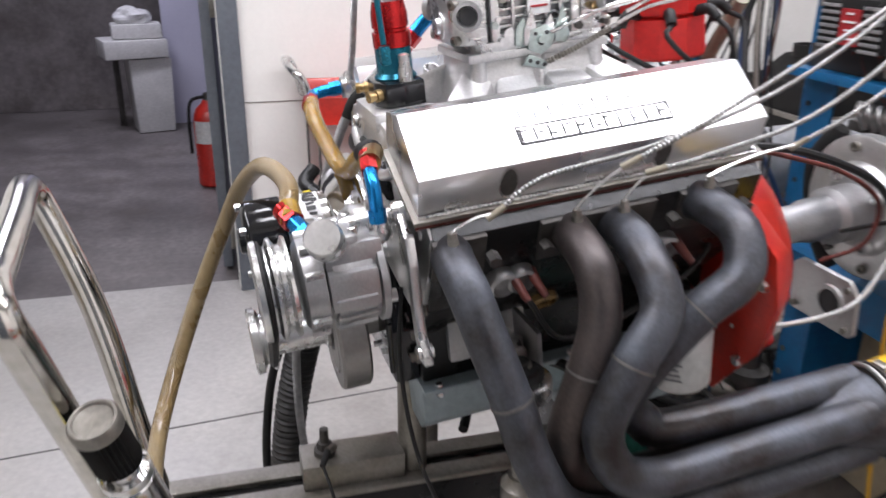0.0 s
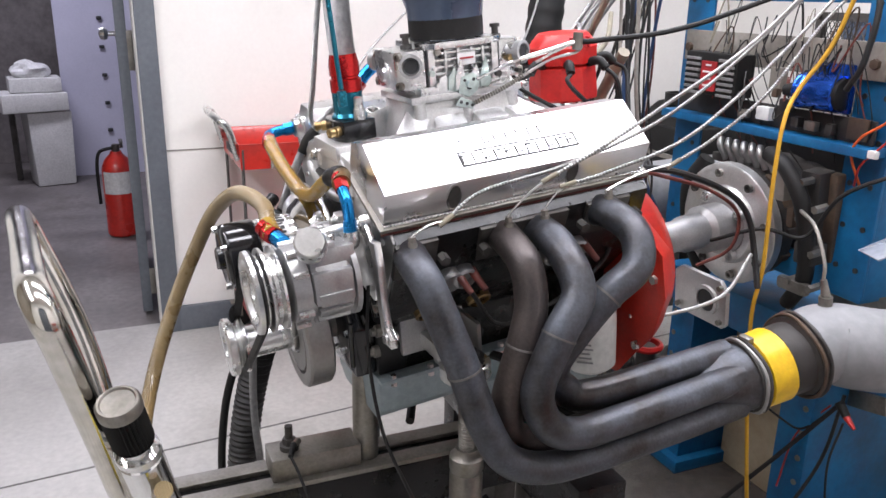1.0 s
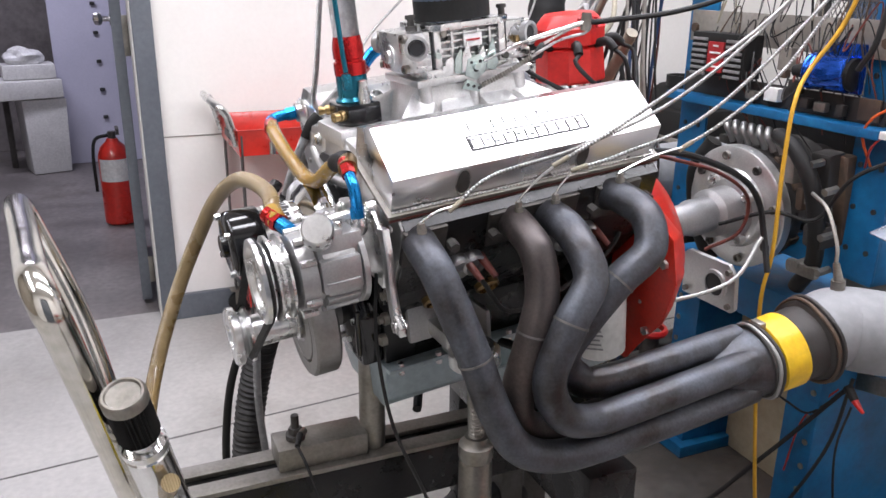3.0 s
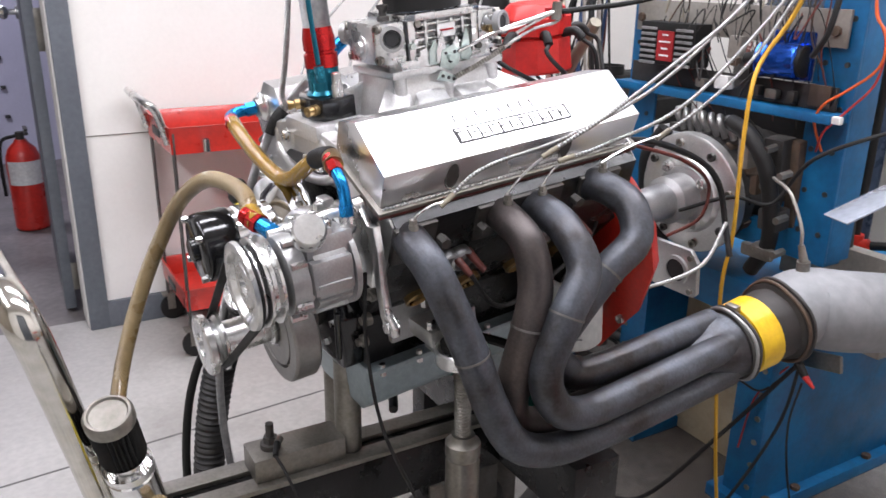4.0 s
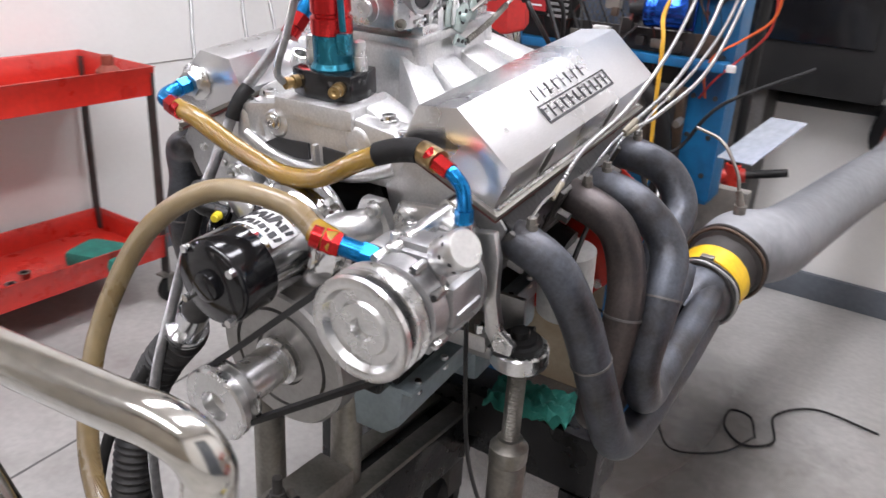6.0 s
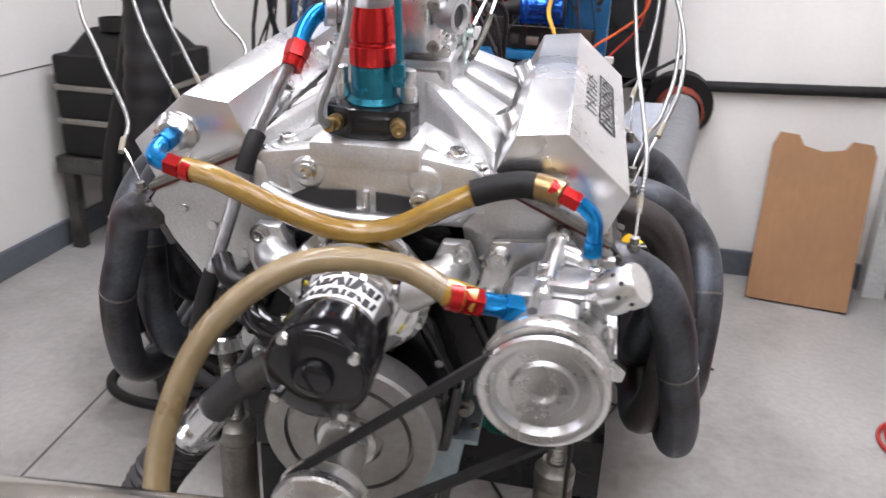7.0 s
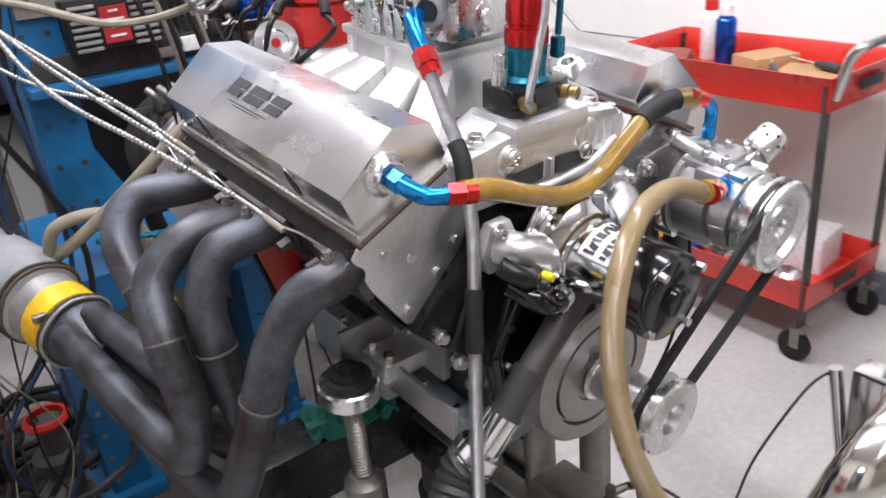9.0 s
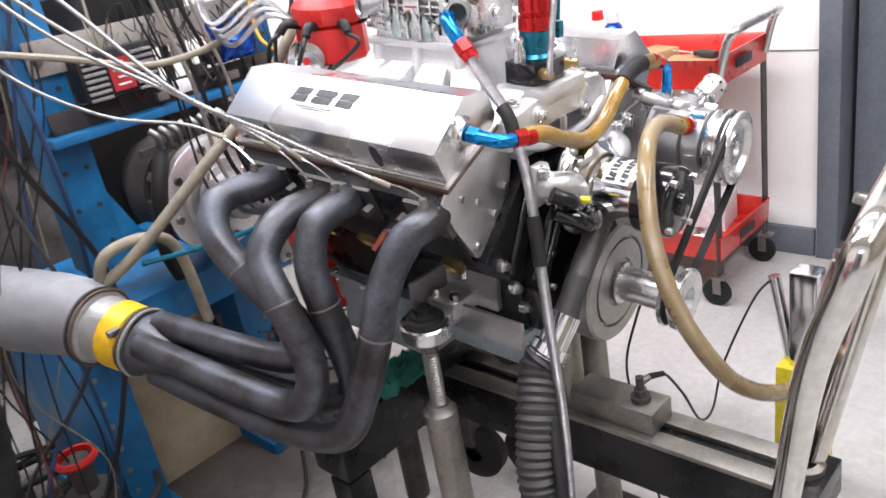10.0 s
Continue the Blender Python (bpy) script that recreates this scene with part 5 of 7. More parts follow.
add_tube(bm, [(-0.05, -0.085, 0.14), (-0.085, -0.095, 0.142), (-0.108, -0.09, 0.155), (-0.125, -0.06, 0.17)], 0.014, 14)
part("bypass_hose", bm, M["black_gloss"], wp, "short black bypass hose")
bm = bmesh.new()
add_rod(bm, (-0.062, -0.088, 0.1405), (-0.076, -0.093, 0.1415), 0.0165, seg=18)
part("hose_clamp", bm, M["polished"], wp)
bm = bmesh.new()
add_tube(bm, [(-0.03, -0.08, 0.13), (-0.07, -0.09, 0.1), (-0.105, -0.096, 0.078), (-0.14, -0.1, 0.05)], [0.024, 0.019, 0.018, 0.018], 16)
part("inlet_pipe", bm, M["dark_steel"], wp)
bm = bmesh.new()
add_tube(bm, [(-0.098, -0.075, 0.18), (-0.13, -0.09, 0.195), (-0.15, -0.07, 0.21)], 0.012, 12)
part("hose_stub", bm, M["block_black"], wp)
bm = bmesh.new()
add_lathe(bm, (-0.096, -0.098, 0.186), (0.3, -1, 0), [(-0.01, 0.006), (0, 0.006), (0.0, 0.005), (0.004, 0.005), (0.004, 0)], 12)
part("yellow_tag", bm, M["yellow_plastic"], wp)

# vacuum pump on its bracket
vp = thing("vacuum_pump", (0.24, -0.12, 0.1), "bare aluminium vacuum pump with a grooved pulley", "vacuum pump", at=E)
bm = bmesh.new()
add_lathe(bm, (0.228, -0.155, 0.18), (0, 1, 0), [(0, 0), (0, 0.05), (0.004, 0.056), (0.028, 0.058), (0.03, 0.05), (0.036, 0.05), (0.038, 0.06), (0.085, 0.06), (0.09, 0.056), (0.092, 0.064), (0.1, 0.064), (0.104, 0.05), (0.104, 0)], 36)
body = part("body", bm, M["pump_cast"], vp)
for c, z in (((0.236, -0.09, 0.21), (0.08, 0.07, 0.06)), ((0.275, -0.095, 0.185), (0.03, 0.06, 0.05)), ((0.24, -0.1, 0.238), (0.07, 0.035, 0.02)), ((0.196, -0.108, 0.222), (0.03, 0.04, 0.034))):
    bm = bmesh.new()
    add_box(bm, c, z, bevel=0.005)
    part("port_block", bm, M["pump_cast"], body)
for k in range(6):
    bm = bmesh.new()
    a = -2.2 + 0.42 * k
    add_box(bm, (0.228 + 0.0605 * math.cos(a), -0.095, 0.18 + 0.0605 * math.sin(a)), (0.009, 0.05, 0.007), turn=Euler((0, -a, 0)).to_matrix(), bevel=0.002)
    part("cast_rib", bm, M["pump_cast"], body)
for x, y in ((0.21, -0.085), (0.262, -0.085), (0.21, -0.115), (0.262, -0.115)):
    bm = bmesh.new()
    add_lathe(bm, (x, y, 0.246), (0, 0, 1), [(0, 0.0065), (0.008, 0.0065), (0.009, 0.004), (0.005, 0.0035), (0.005, 0)], 12)
    part("cap_bolt", bm, M["machined"], body)
for x, z in ((0.205, 0.235), (0.255, 0.235), (0.28, 0.21), (0.28, 0.15), (0.175, 0.17), (0.19, 0.13), (0.25, 0.122)):
    bm = bmesh.new()
    add_hex(bm, (x, -0.15, z), (x, -0.128, z), 0.0055)
    part("bolt", bm, M["machined"], body)
bm = bmesh.new()
add_lathe(bm, (0.223, -0.206, 0.179), (0, 1, 0), [(0.012, 0), (0.012, 0.012), (0.006, 0.014), (0.006, 0.03), (0.01, 0.033), (0.01, 0.045), (0.002, 0.05), (0.0, 0.056), (0.002, 0.062), (0.008, 0.063), (0.013, 0.054), (0.018, 0.054), (0.022, 0.063), (0.026, 0.063), (0.031, 0.054), (0.036, 0.054), (0.04, 0.063), (0.044, 0.062), (0.044, 0)], 48)
part("pulley", bm, M["machined"], vp, "polished twin-groove pulley")
bm = bmesh.new()
add_lathe(bm, (0.212, -0.128, 0.235), (0.012, 0.1, 0.012), [(0, 0), (0, 0.01), (0.02, 0.011), (0.022, 0.015), (0.034, 0.015), (0.036, 0.0115), (0.1, 0.0115), (0.102, 0.015), (0.118, 0.015), (0.118, 0)], 18)
part("outlet_tube", bm, M["machined"], vp)
bm = bmesh.new()
add_tube(bm, [(0.222, -0.04, 0.243), (0.24, -0.045, 0.242), (0.258, -0.053, 0.236), (0.258, -0.053, 0.252)], 0.012, 14, 5)
part("elbow", bm, M["machined"], vp)
br = Vector((0.262, -0.115, 0.235))
bd = Vector((0.045, -0.012, 0.032)).normalized()
bm = bmesh.new()
add_lathe(bm, br, bd, [(-0.015, 0.01), (0.012, 0.01), (0.014, 0.021), (0.018, 0.0225), (0.05, 0.0225), (0.054, 0.02), (0.054, 0)], 26)
vent = part("breather", bm, M["machined"], vp, "drilled aluminium breather cap")
for k in range(12):
    a = k / 12 * math.tau
    u = bd.orthogonal().normalized()
    w = bd.cross(u)
    q = br + bd * (0.044 if k % 2 else 0.036) + (u * math.cos(a) + w * math.sin(a)) * 0.0215
    rr = (u * math.cos(a) + w * math.sin(a))
    bm = bmesh.new()
    add_rod(bm, q, q + rr * 0.0014, 0.0026, seg=8)
    part("vent_hole", bm, M["ink"], vent)
bm = bmesh.new()
add_prism(bm, [(0.262, 0.232), (0.285, 0.235), (0.292, 0.2), (0.29, 0.15), (0.297, 0.105), (0.315, 0.09), (0.312, 0.075), (0.29, 0.075), (0.277, 0.1), (0.272, 0.15), (0.274, 0.2)], -0.03, -0.018, bevel=0.002)
add_rod(bm, (0.298, -0.034, 0.088), (0.298, -0.014, 0.088), 0.009, seg=14)
add_rod(bm, (0.20, -0.06, 0.125), (0.20, -0.03, 0.125), 0.009, seg=14)
add_prism(bm, [(0.13, 0.15), (0.25, 0.13), (0.28, 0.21), (0.24, 0.25), (0.15, 0.24)], -0.026, -0.016, bevel=0.002)
part("bracket", bm, M["machined"], vp, "machined aluminium mounting bracket")
for x, z in ((0.15, 0.17), (0.16, 0.225)):
    bm = bmesh.new()
    add_lathe(bm, (x, -0.026, z), (0, -1, 0), [(0, 0.012), (0.006, 0.012), (0.008, 0.009), (0.014, 0.009), (0.014, 0)], 12)
    part("bracket_bolt", bm, M["machined"], vp)
# belt
bm = bmesh.new()
c0, r0, c1, r1 = Vector((0, 0)), 0.044, Vector((0.223, 0.179)), 0.058
d = (c1 - c0)
base = math.atan2(d.y, d.x)
off = math.acos((r0 - r1) / d.length)
loop = []
for k in range(15):
    a = base + off + (math.tau - 2 * off) * k / 14
    loop.append(c0 + r0 * Vector((math.cos(a), math.sin(a))))
for k in range(15):
    a = base - off + 2 * off * k / 14
    loop.append(c1 + r1 * Vector((math.cos(a), math.sin(a))))
rows = []
for p, q, r in zip(loop[-1:] + loop[:-1], loop, loop[1:] + loop[:1]):
    t = (r - p).normalized()
    nrm = Vector((t.y, -t.x))
    rows.append([bm.verts.new((q.x + nrm.x * u, y, q.y + nrm.y * u)) for u, y in ((-0.004, -0.204), (0.004, -0.2), (0.004, -0.194), (-0.004, -0.19))])
for u, v in zip(rows, rows[1:] + rows[:1]):
    for k in range(4):
        bm.faces.new((u[k], u[(k + 1) % 4], v[(k + 1) % 4], v[k]))
solo("drive_belt", bm, M["rubber"], "black rubber drive belt round both pulleys", "belt", at=E)

fitting("pump_fitting", [(0.19, -0.128, 0.222), (0.17, -0.135, 0.228), (0.15, -0.142, 0.234)], 0.012, ("blue_anod", "red_anod"), "blue and red anodised hose fitting")
dh = thing("drain_hose", (0.1, -0.3, -0.13), "stained translucent tan hose looping down to the catch can", "hose", at=E)
bm = bmesh.new()
add_tube(bm, [(0.136, -0.147, 0.235), (0.071, -0.135, 0.260), (-0.018, -0.157, 0.266), (-0.091, -0.190, 0.222), (-0.134, -0.228, 0.148), (-0.144, -0.281, 0.053), (-0.100, -0.343, -0.051), (0.005, -0.387, -0.115), (0.130, -0.398, -0.129), (0.237, -0.388, -0.098), (0.290, -0.377, -0.051)], 0.0132, 16, 10)
part("hose", bm, M["hose_tan"], dh)
bm = bmesh.new()
add_rod(bm, (0.148, -0.143, 0.2345), (0.118, -0.143, 0.243), 0.0152, seg=16)
part("ferrule", bm, M["hose_amber"], dh)

# fuel line
fitting("fuel_fitting", [(-0.075, 0.16, 0.44), (-0.095, 0.15, 0.44), (-0.106, 0.13, 0.425), (-0.109, 0.112, 0.407)], 0.0115, ("blue_anod", "red_anod"), "blue anodised fuel elbow with a red collar")
fl = thing("fuel_line", (-0.2, -0.1, -0.6), "stainless braided fuel line with black sleeves", "hose", at=E)
fp = [(-0.114, 0.099, 0.395), (-0.127, 0.053, 0.354), (-0.138, 0.009, 0.311), (-0.157, -0.032, 0.232), (-0.181, -0.061, 0.151), (-0.213, -0.101, 0.017), (-0.241, -0.139, -0.118), (-0.258, -0.162, -0.295), (-0.249, -0.171, -0.495), (-0.22, -0.2, -0.76)]
bm = bmesh.new()
add_tube(bm, fp, 0.0082, 12, 10)
part("hose", bm, M["braid"], fl)
for a, b in ((1, 3), (3, 4)):
    bm = bmesh.new()
    q0, q1, q2 = Vector(fp[a]), Vector(fp[a + 1]), Vector(fp[b])
    add_tube(bm, [q0.lerp(q1, 0.65), q1, q1.lerp(Vector(fp[a + 2]), 0.3)], 0.0108, 12, 6)
    part("sleeve", bm, M["rubber"], fl)

# lower radiator hose: coupling and ribbed hose
rh = thing("radiator_hose", (-0.28, -0.2, -0.75), "ribbed black water hose with a metal coupling", "hose", at=E)
bm = bmesh.new()
add_tube(bm, [(-0.125, -0.098, 0.068), (-0.15, -0.1, 0.04), (-0.172, -0.099, 0.013)], [0.019, 0.019, 0.022], 16)
part("upper_hose", bm, M["hose_dark"], rh)
bm = bmesh.new()
add_rod(bm, (-0.165, -0.1, 0.022), (-0.205, -0.091, -0.032), 0.024, seg=18)
add_rod(bm, (-0.196, -0.094, -0.02), (-0.209, -0.09, -0.036), 0.032, seg=18)
part("coupling", bm, M["polished"], rh, "polished metal hose coupling")
bm = bmesh.new()
add_tube(bm, [(-0.205, -0.091, -0.03), (-0.222, -0.085, -0.054), (-0.264, -0.106, -0.111), (-0.303, -0.134, -0.205), (-0.305, -0.180, -0.346), (-0.29, -0.225, -0.537), (-0.27, -0.26, -0.76)], 0.034, 18, 8, ridge=0.005, pitch=0.013)
part("ribbed_hose", bm, M["hose_dark"], rh)
bm = bmesh.new()
add_tube(bm, [(-0.26, -0.13, -0.1), (-0.31, -0.18, -0.2), (-0.335, -0.22, -0.33), (-0.33, -0.25, -0.5), (-0.31, -0.25, -0.74)], 0.009, 10)
part("side_hose", bm, M["rubber"], rh)
# sensor wire on the near side
bm = bmesh.new()
add_tube(bm, [(0.255, -0.035, 0.16), (0.262, -0.05, 0.05), (0.262, -0.04, -0.1), (0.27, 0.0, -0.25), (0.29, 0.03, -0.4), (0.30, 0.0, -0.55), (0.32, -0.05, -0.78)], 0.003, 8)
solo("sensor_wire", bm, M["wire_black"], "thin black wire hanging in front of the pan", "wire", at=E)

# oil filter
of = thing("oil_filter", (0.2, 0.40, -0.14), "white spin-on oil filter with printed label bars", "oil filter", at=E)
bm = bmesh.new()
add_lathe(bm, (0.2, 0.40, -0.13), (0, 0, 1), [(0, 0), (0, 0.04), (0.008, 0.048), (0.09, 0.05), (0.13, 0.05), (0.13, 0)], 28)
part("can", bm, M["white_plastic"], of)
bm = bmesh.new()
for k in range(7):
    a = -0.8 + 0.02
    q = Vector((0.2 + 0.0498 * math.cos(a), 0.40 + 0.0498 * math.sin(a), -0.1 + 0.009 * k))
    add_box(bm, q, (0.001, 0.03 - 0.006 * (k % 3), 0.003), turn=Euler((0, 0, a)).to_matrix())
part("print", bm, M["ink_grey"], of)
bm = bmesh.new()
add_rod(bm, (0.2, 0.40, 0.0), (0.14, 0.40, 0.02), 0.035, seg=18)
part("adapter", bm, M["block_black"], of)

# bellhousing and driveline
bh = thing("bellhousing", (0, 0.55, -0.2), "glossy red steel bellhousing behind the block", "bellhousing", at=E)
bm = bmesh.new()
add_prism(bm, [(-0.2, 0.02), (-0.17, 0.12), (-0.08, 0.18), (0.1, 0.19), (0.22, 0.155), (0.3, 0.1), (0.31, 0.02), (0.275, -0.07), (0.22, -0.13), (0.17, -0.19), (0.02, -0.2), (-0.12, -0.18), (-0.18, -0.08)], 0.485, 0.535, bevel=0.008, top=[(-0.17, 0.02), (-0.15, 0.1), (-0.07, 0.15), (0.09, 0.16), (0.19, 0.135), (0.265, 0.09), (0.275, 0.02), (0.245, -0.06), (0.195, -0.11), (0.15, -0.16), (0.02, -0.17), (-0.1, -0.15), (-0.15, -0.07)])
shell = part("shell", bm, M["bell_red"], bh)
bm = bmesh.new()
add_lathe(bm, (0.03, 0.53, 0.0), (0, 1, 0), [(0, 0.2), (0.04, 0.19), (0.08, 0.16), (0.1, 0.12), (0.104, 0.09), (0.104, 0)], 36)
part("cone", bm, M["bell_red"], bh)
for x, z in ((0.28, 0.05), (0.23, -0.1), (0.23, 0.12), (-0.17, 0.06)):
    bm = bmesh.new()
    add_hex(bm, (x, 0.478, z), (x, 0.49, z), 0.009)
    part("bolt", bm, M["machined"], shell)
bm = bmesh.new()
add_lathe(bm, (0.03, 0.632, 0.0), (0, 1, 0), [(0, 0.1), (0.014, 0.1), (0.02, 0.08), (0.03, 0.07), (0.03, 0)], 28)
part("boot", bm, M["rubber"], bh)
dv = thing("drive_flange", (-0.03, 0.9, -0.12), "machined aluminium drive shaft and bolted flange", "drive flange", at=E)
fx, fz, fy = -0.045, -0.035, 0.965
bm = bmesh.new()
add_lathe(bm, (0.0, 0.60, -0.01), Vector((fx, fy - 0.6, fz + 0.01)), [(0, 0), (0, 0.036), (0.2, 0.036), (0.22, 0.042), (0.27, 0.042), (0.28, 0.056), (0.34, 0.056), (0.345, 0.07), (0.358, 0.07)], 36)
part("shaft", bm, M["pump_cast"], dv)
bm = bmesh.new()
add_lathe(bm, (fx, fy, fz), (0, 1, 0), [(0, 0), (0, 0.05), (-0.012, 0.062), (-0.014, 0.09), (-0.008, 0.094), (0, 0.096), (0.001, 0.142), (0.004, 0.146), (0.026, 0.146), (0.03, 0.142), (0.03, 0)], 56)
disc = part("flange_disc", bm, M["cast_alu"], dv, "turned aluminium flange disc")
for k in range(8):
    a = k / 8 * math.tau + 0.2
    bm = bmesh.new()
    add_lathe(bm, (fx + 0.124 * math.cos(a), fy + 0.001, fz + 0.124 * math.sin(a)), (0, -1, 0), [(0, 0.01), (0.009, 0.01), (0.009, 0.006), (0.004, 0.005), (0.004, 0)], 12)
    part("bolt", bm, M["dark_steel" if k % 2 else "steel"], disc)
for k in range(4):
    a = k / 4 * math.tau + 0.6
    bm = bmesh.new()
    add_lathe(bm, (fx + 0.076 * math.cos(a), fy - 0.014, fz + 0.076 * math.sin(a)), (0, -1, 0), [(0, 0.013), (0.016, 0.013), (0.018, 0.009), (0.01, 0.007), (0.01, 0)], 14)
    part("cap_screw", bm, M["machined"], disc)
bm = bmesh.new()
add_lathe(bm, (0.085, 0.793, -0.14), (0, -1, 0), [(-0.012, 0.034), (0.006, 0.034), (0.006, 0.026), (-0.014, 0.026)], 24)
add_prism(bm, [(-0.02, -0.195), (0.13, -0.195), (0.14, -0.185), (0.14, -0.11), (0.12, -0.085), (0.0, -0.085), (-0.02, -0.1)], 0.794, 0.806, bevel=0.003)
part("starter_plate", bm, M["cast_alu"], dv, "aluminium plate with a round hole")
bm = bmesh.new()
add_rod(bm, (0.085, 0.793, -0.14), (0.085, 0.79, -0.14), 0.0258, seg=24)
part("plate_hole", bm, M["ink"], dv)
for x, z in ((-0.005, -0.18), (0.125, -0.18), (0.125, -0.1)):
    bm = bmesh.new()
    add_hex(bm, (x, 0.796, z), (x, 0.786, z), 0.007)
    part("plate_bolt", bm, M["steel"], dv)
ab = thing("absorber", (0, 1.1, -0.2), "grimy water-brake absorber with rusty housings behind the flange", "absorber", at=E)
bm = bmesh.new()
add_lathe(bm, (fx, 0.998, fz), (0, 1, 0), [(0, 0), (0, 0.12), (0.012, 0.132), (0.04, 0.135), (0.05, 0.115), (0.075, 0.11), (0.085, 0.135), (0.13, 0.142), (0.16, 0.14), (0.18, 0.11), (0.28, 0.1), (0.28, 0)], 40)
part("housing", bm, M["grime"], ab)
for k in range(12):
    a = k / 12 * math.tau
    bm = bmesh.new()
    add_box(bm, (fx + 0.128 * math.cos(a), 1.045, fz + 0.128 * math.sin(a)), (0.02, 0.05, 0.022), turn=Euler((0, -a, 0)).to_matrix(), bevel=0.004)
    part("cooling_lug", bm, M["rust" if k % 3 else "grime"], ab)
for c, z, mt in (((0.15, 1.03, 0.08), (0.05, 0.05, 0.09), "grime"), ((0.17, 1.0, -0.05), (0.05, 0.05, 0.05), "grime"), ((0.1, 0.99, 0.09), (0.03, 0.04, 0.07), "panel_grey"), ((0.18, 1.05, 0.02), (0.03, 0.03, 0.2), "rust"), ((0.12, 1.0, 0.02), (0.02, 0.03, 0.05), "rust"), ((0.15, 0.98, -0.13), (0.08, 0.02, 0.03), "steel")):
    bm = bmesh.new()
    add_box(bm, c, z, bevel=0.008)
    part("bracket", bm, M[mt], ab)
for x, z in ((0.16, 0.11), (0.2, 0.06), (0.16, 0.03), (0.2, -0.04), (0.14, -0.12), (0.2, -0.12)):
    bm = bmesh.new()
    add_hex(bm, (x, 1.0, z), (x, 0.965, z), 0.009)
    part("stud", bm, M["steel"], ab)
# Dark sheet added to hide the bright wall behind the absorber.
bm = bmesh.new()
add_box(bm, (-0.02, 1.25, -0.02), (0.46, 0.02, 0.36), bevel=0.006)
part("shroud", bm, M["grime"], ab, "dark backing sheet added behind the absorber")
bm = bmesh.new()
add_tube(bm, [(0.05, 0.99, 0.15), (0.12, 0.97, 0.13), (0.17, 0.97, 0.05), (0.17, 0.99, -0.1), (0.12, 1.0, -0.19)], 0.018, 14)
part("coolant_hose", bm, M["rubber"], ab)
bm = bmesh.new()
add_tube(bm, [(-0.15, 1.0, 0.1), (-0.19, 0.98, 0.02), (-0.2, 1.0, -0.12), (-0.17, 1.02, -0.22)], 0.02, 14)
part("coolant_hose", bm, M["rubber"], ab)

# ---- exhaust headers ----
COLL = {1: (Vector((0.39, 0.565, -0.124)), Vector((0.10, 1, 0.10)).normalized()), -1: (Vector((-0.463, 0.64, -0.131)), Vector((-0.25, 1, 0.14)).normalized())}
HA = [
    [(0.268, 0.03, 0.203), (0.301, 0.022, 0.202), (0.341, 0.025, 0.176), (0.370, 0.037, 0.114), (0.385, 0.053, 0.047), (0.402, 0.068, -0.031), (0.410, 0.099, -0.103), (0.412, 0.160, -0.142), (0.414, 0.248, -0.154), (0.416, 0.420, -0.157), (0.415, 0.562, -0.157)],
    [(0.262, 0.187, 0.199), (0.304, 0.180, 0.200), (0.354, 0.180, 0.174), (0.378, 0.173, 0.120), (0.388, 0.150, 0.062), (0.382, 0.121, -0.028), (0.368, 0.132, -0.093), (0.362, 0.181, -0.128), (0.362, 0.270, -0.136), (0.363, 0.562, -0.137)],
    [(0.263, 0.245, 0.190), (0.306, 0.243, 0.199), (0.364, 0.241, 0.184), (0.413, 0.234, 0.136), (0.426, 0.189, 0.083), (0.422, 0.152, 0.002), (0.424, 0.168, -0.062), (0.420, 0.218, -0.095), (0.417, 0.300, -0.104), (0.415, 0.564, -0.105)],
    [(0.268, 0.370, 0.199), (0.305, 0.364, 0.208), (0.357, 0.377, 0.185), (0.389, 0.359, 0.142), (0.387, 0.303, 0.105), (0.376, 0.246, 0.046), (0.359, 0.220, -0.009), (0.356, 0.240, -0.053), (0.361, 0.295, -0.078), (0.366, 0.572, -0.084)],
]
HB = [
    [(-0.268, 0.054, 0.202), (-0.300, 0.044, 0.202), (-0.336, 0.059, 0.182), (-0.366, 0.080, 0.120), (-0.394, 0.084, 0.047), (-0.416, 0.104, -0.047), (-0.430, 0.137, -0.128), (-0.434, 0.200, -0.170), (-0.446, 0.300, -0.186), (-0.462, 0.460, -0.186), (-0.478, 0.628, -0.178)],
    [(-0.262, 0.212, 0.197), (-0.314, 0.210, 0.199), (-0.367, 0.216, 0.182), (-0.394, 0.206, 0.130), (-0.398, 0.187, 0.069), (-0.389, 0.163, -0.027), (-0.378, 0.172, -0.094), (-0.378, 0.220, -0.132), (-0.392, 0.300, -0.146), (-0.434, 0.628, -0.150)],
    [(-0.262, 0.270, 0.187), (-0.313, 0.270, 0.192), (-0.380, 0.277, 0.185), (-0.434, 0.268, 0.145), (-0.451, 0.219, 0.087), (-0.450, 0.178, -0.003), (-0.459, 0.188, -0.070), (-0.460, 0.240, -0.104), (-0.470, 0.337, -0.110), (-0.494, 0.628, -0.108)],
    [(-0.268, 0.396, 0.198), (-0.324, 0.391, 0.203), (-0.394, 0.411, 0.196), (-0.430, 0.389, 0.158), (-0.434, 0.331, 0.110), (-0.414, 0.273, 0.044), (-0.390, 0.250, -0.013), (-0.388, 0.275, -0.055), (-0.406, 0.341, -0.078), (-0.444, 0.632, -0.088)],
]
for s in (1, -1):
    hd = thing("exhaust_header", (s * 0.38, 0.3, -0.19), "grey-coated four-into-one steel exhaust header", "exhaust header", group="exhaust headers", at=E)
    for n, pts in enumerate(HA if s > 0 else HB):
        bm = bmesh.new()
        add_tube(bm, pts, 0.0258, 22, 10)
        pipe = part("tube", bm, M["header_hot" if n == 1 and s > 0 else "header_paint"], hd)
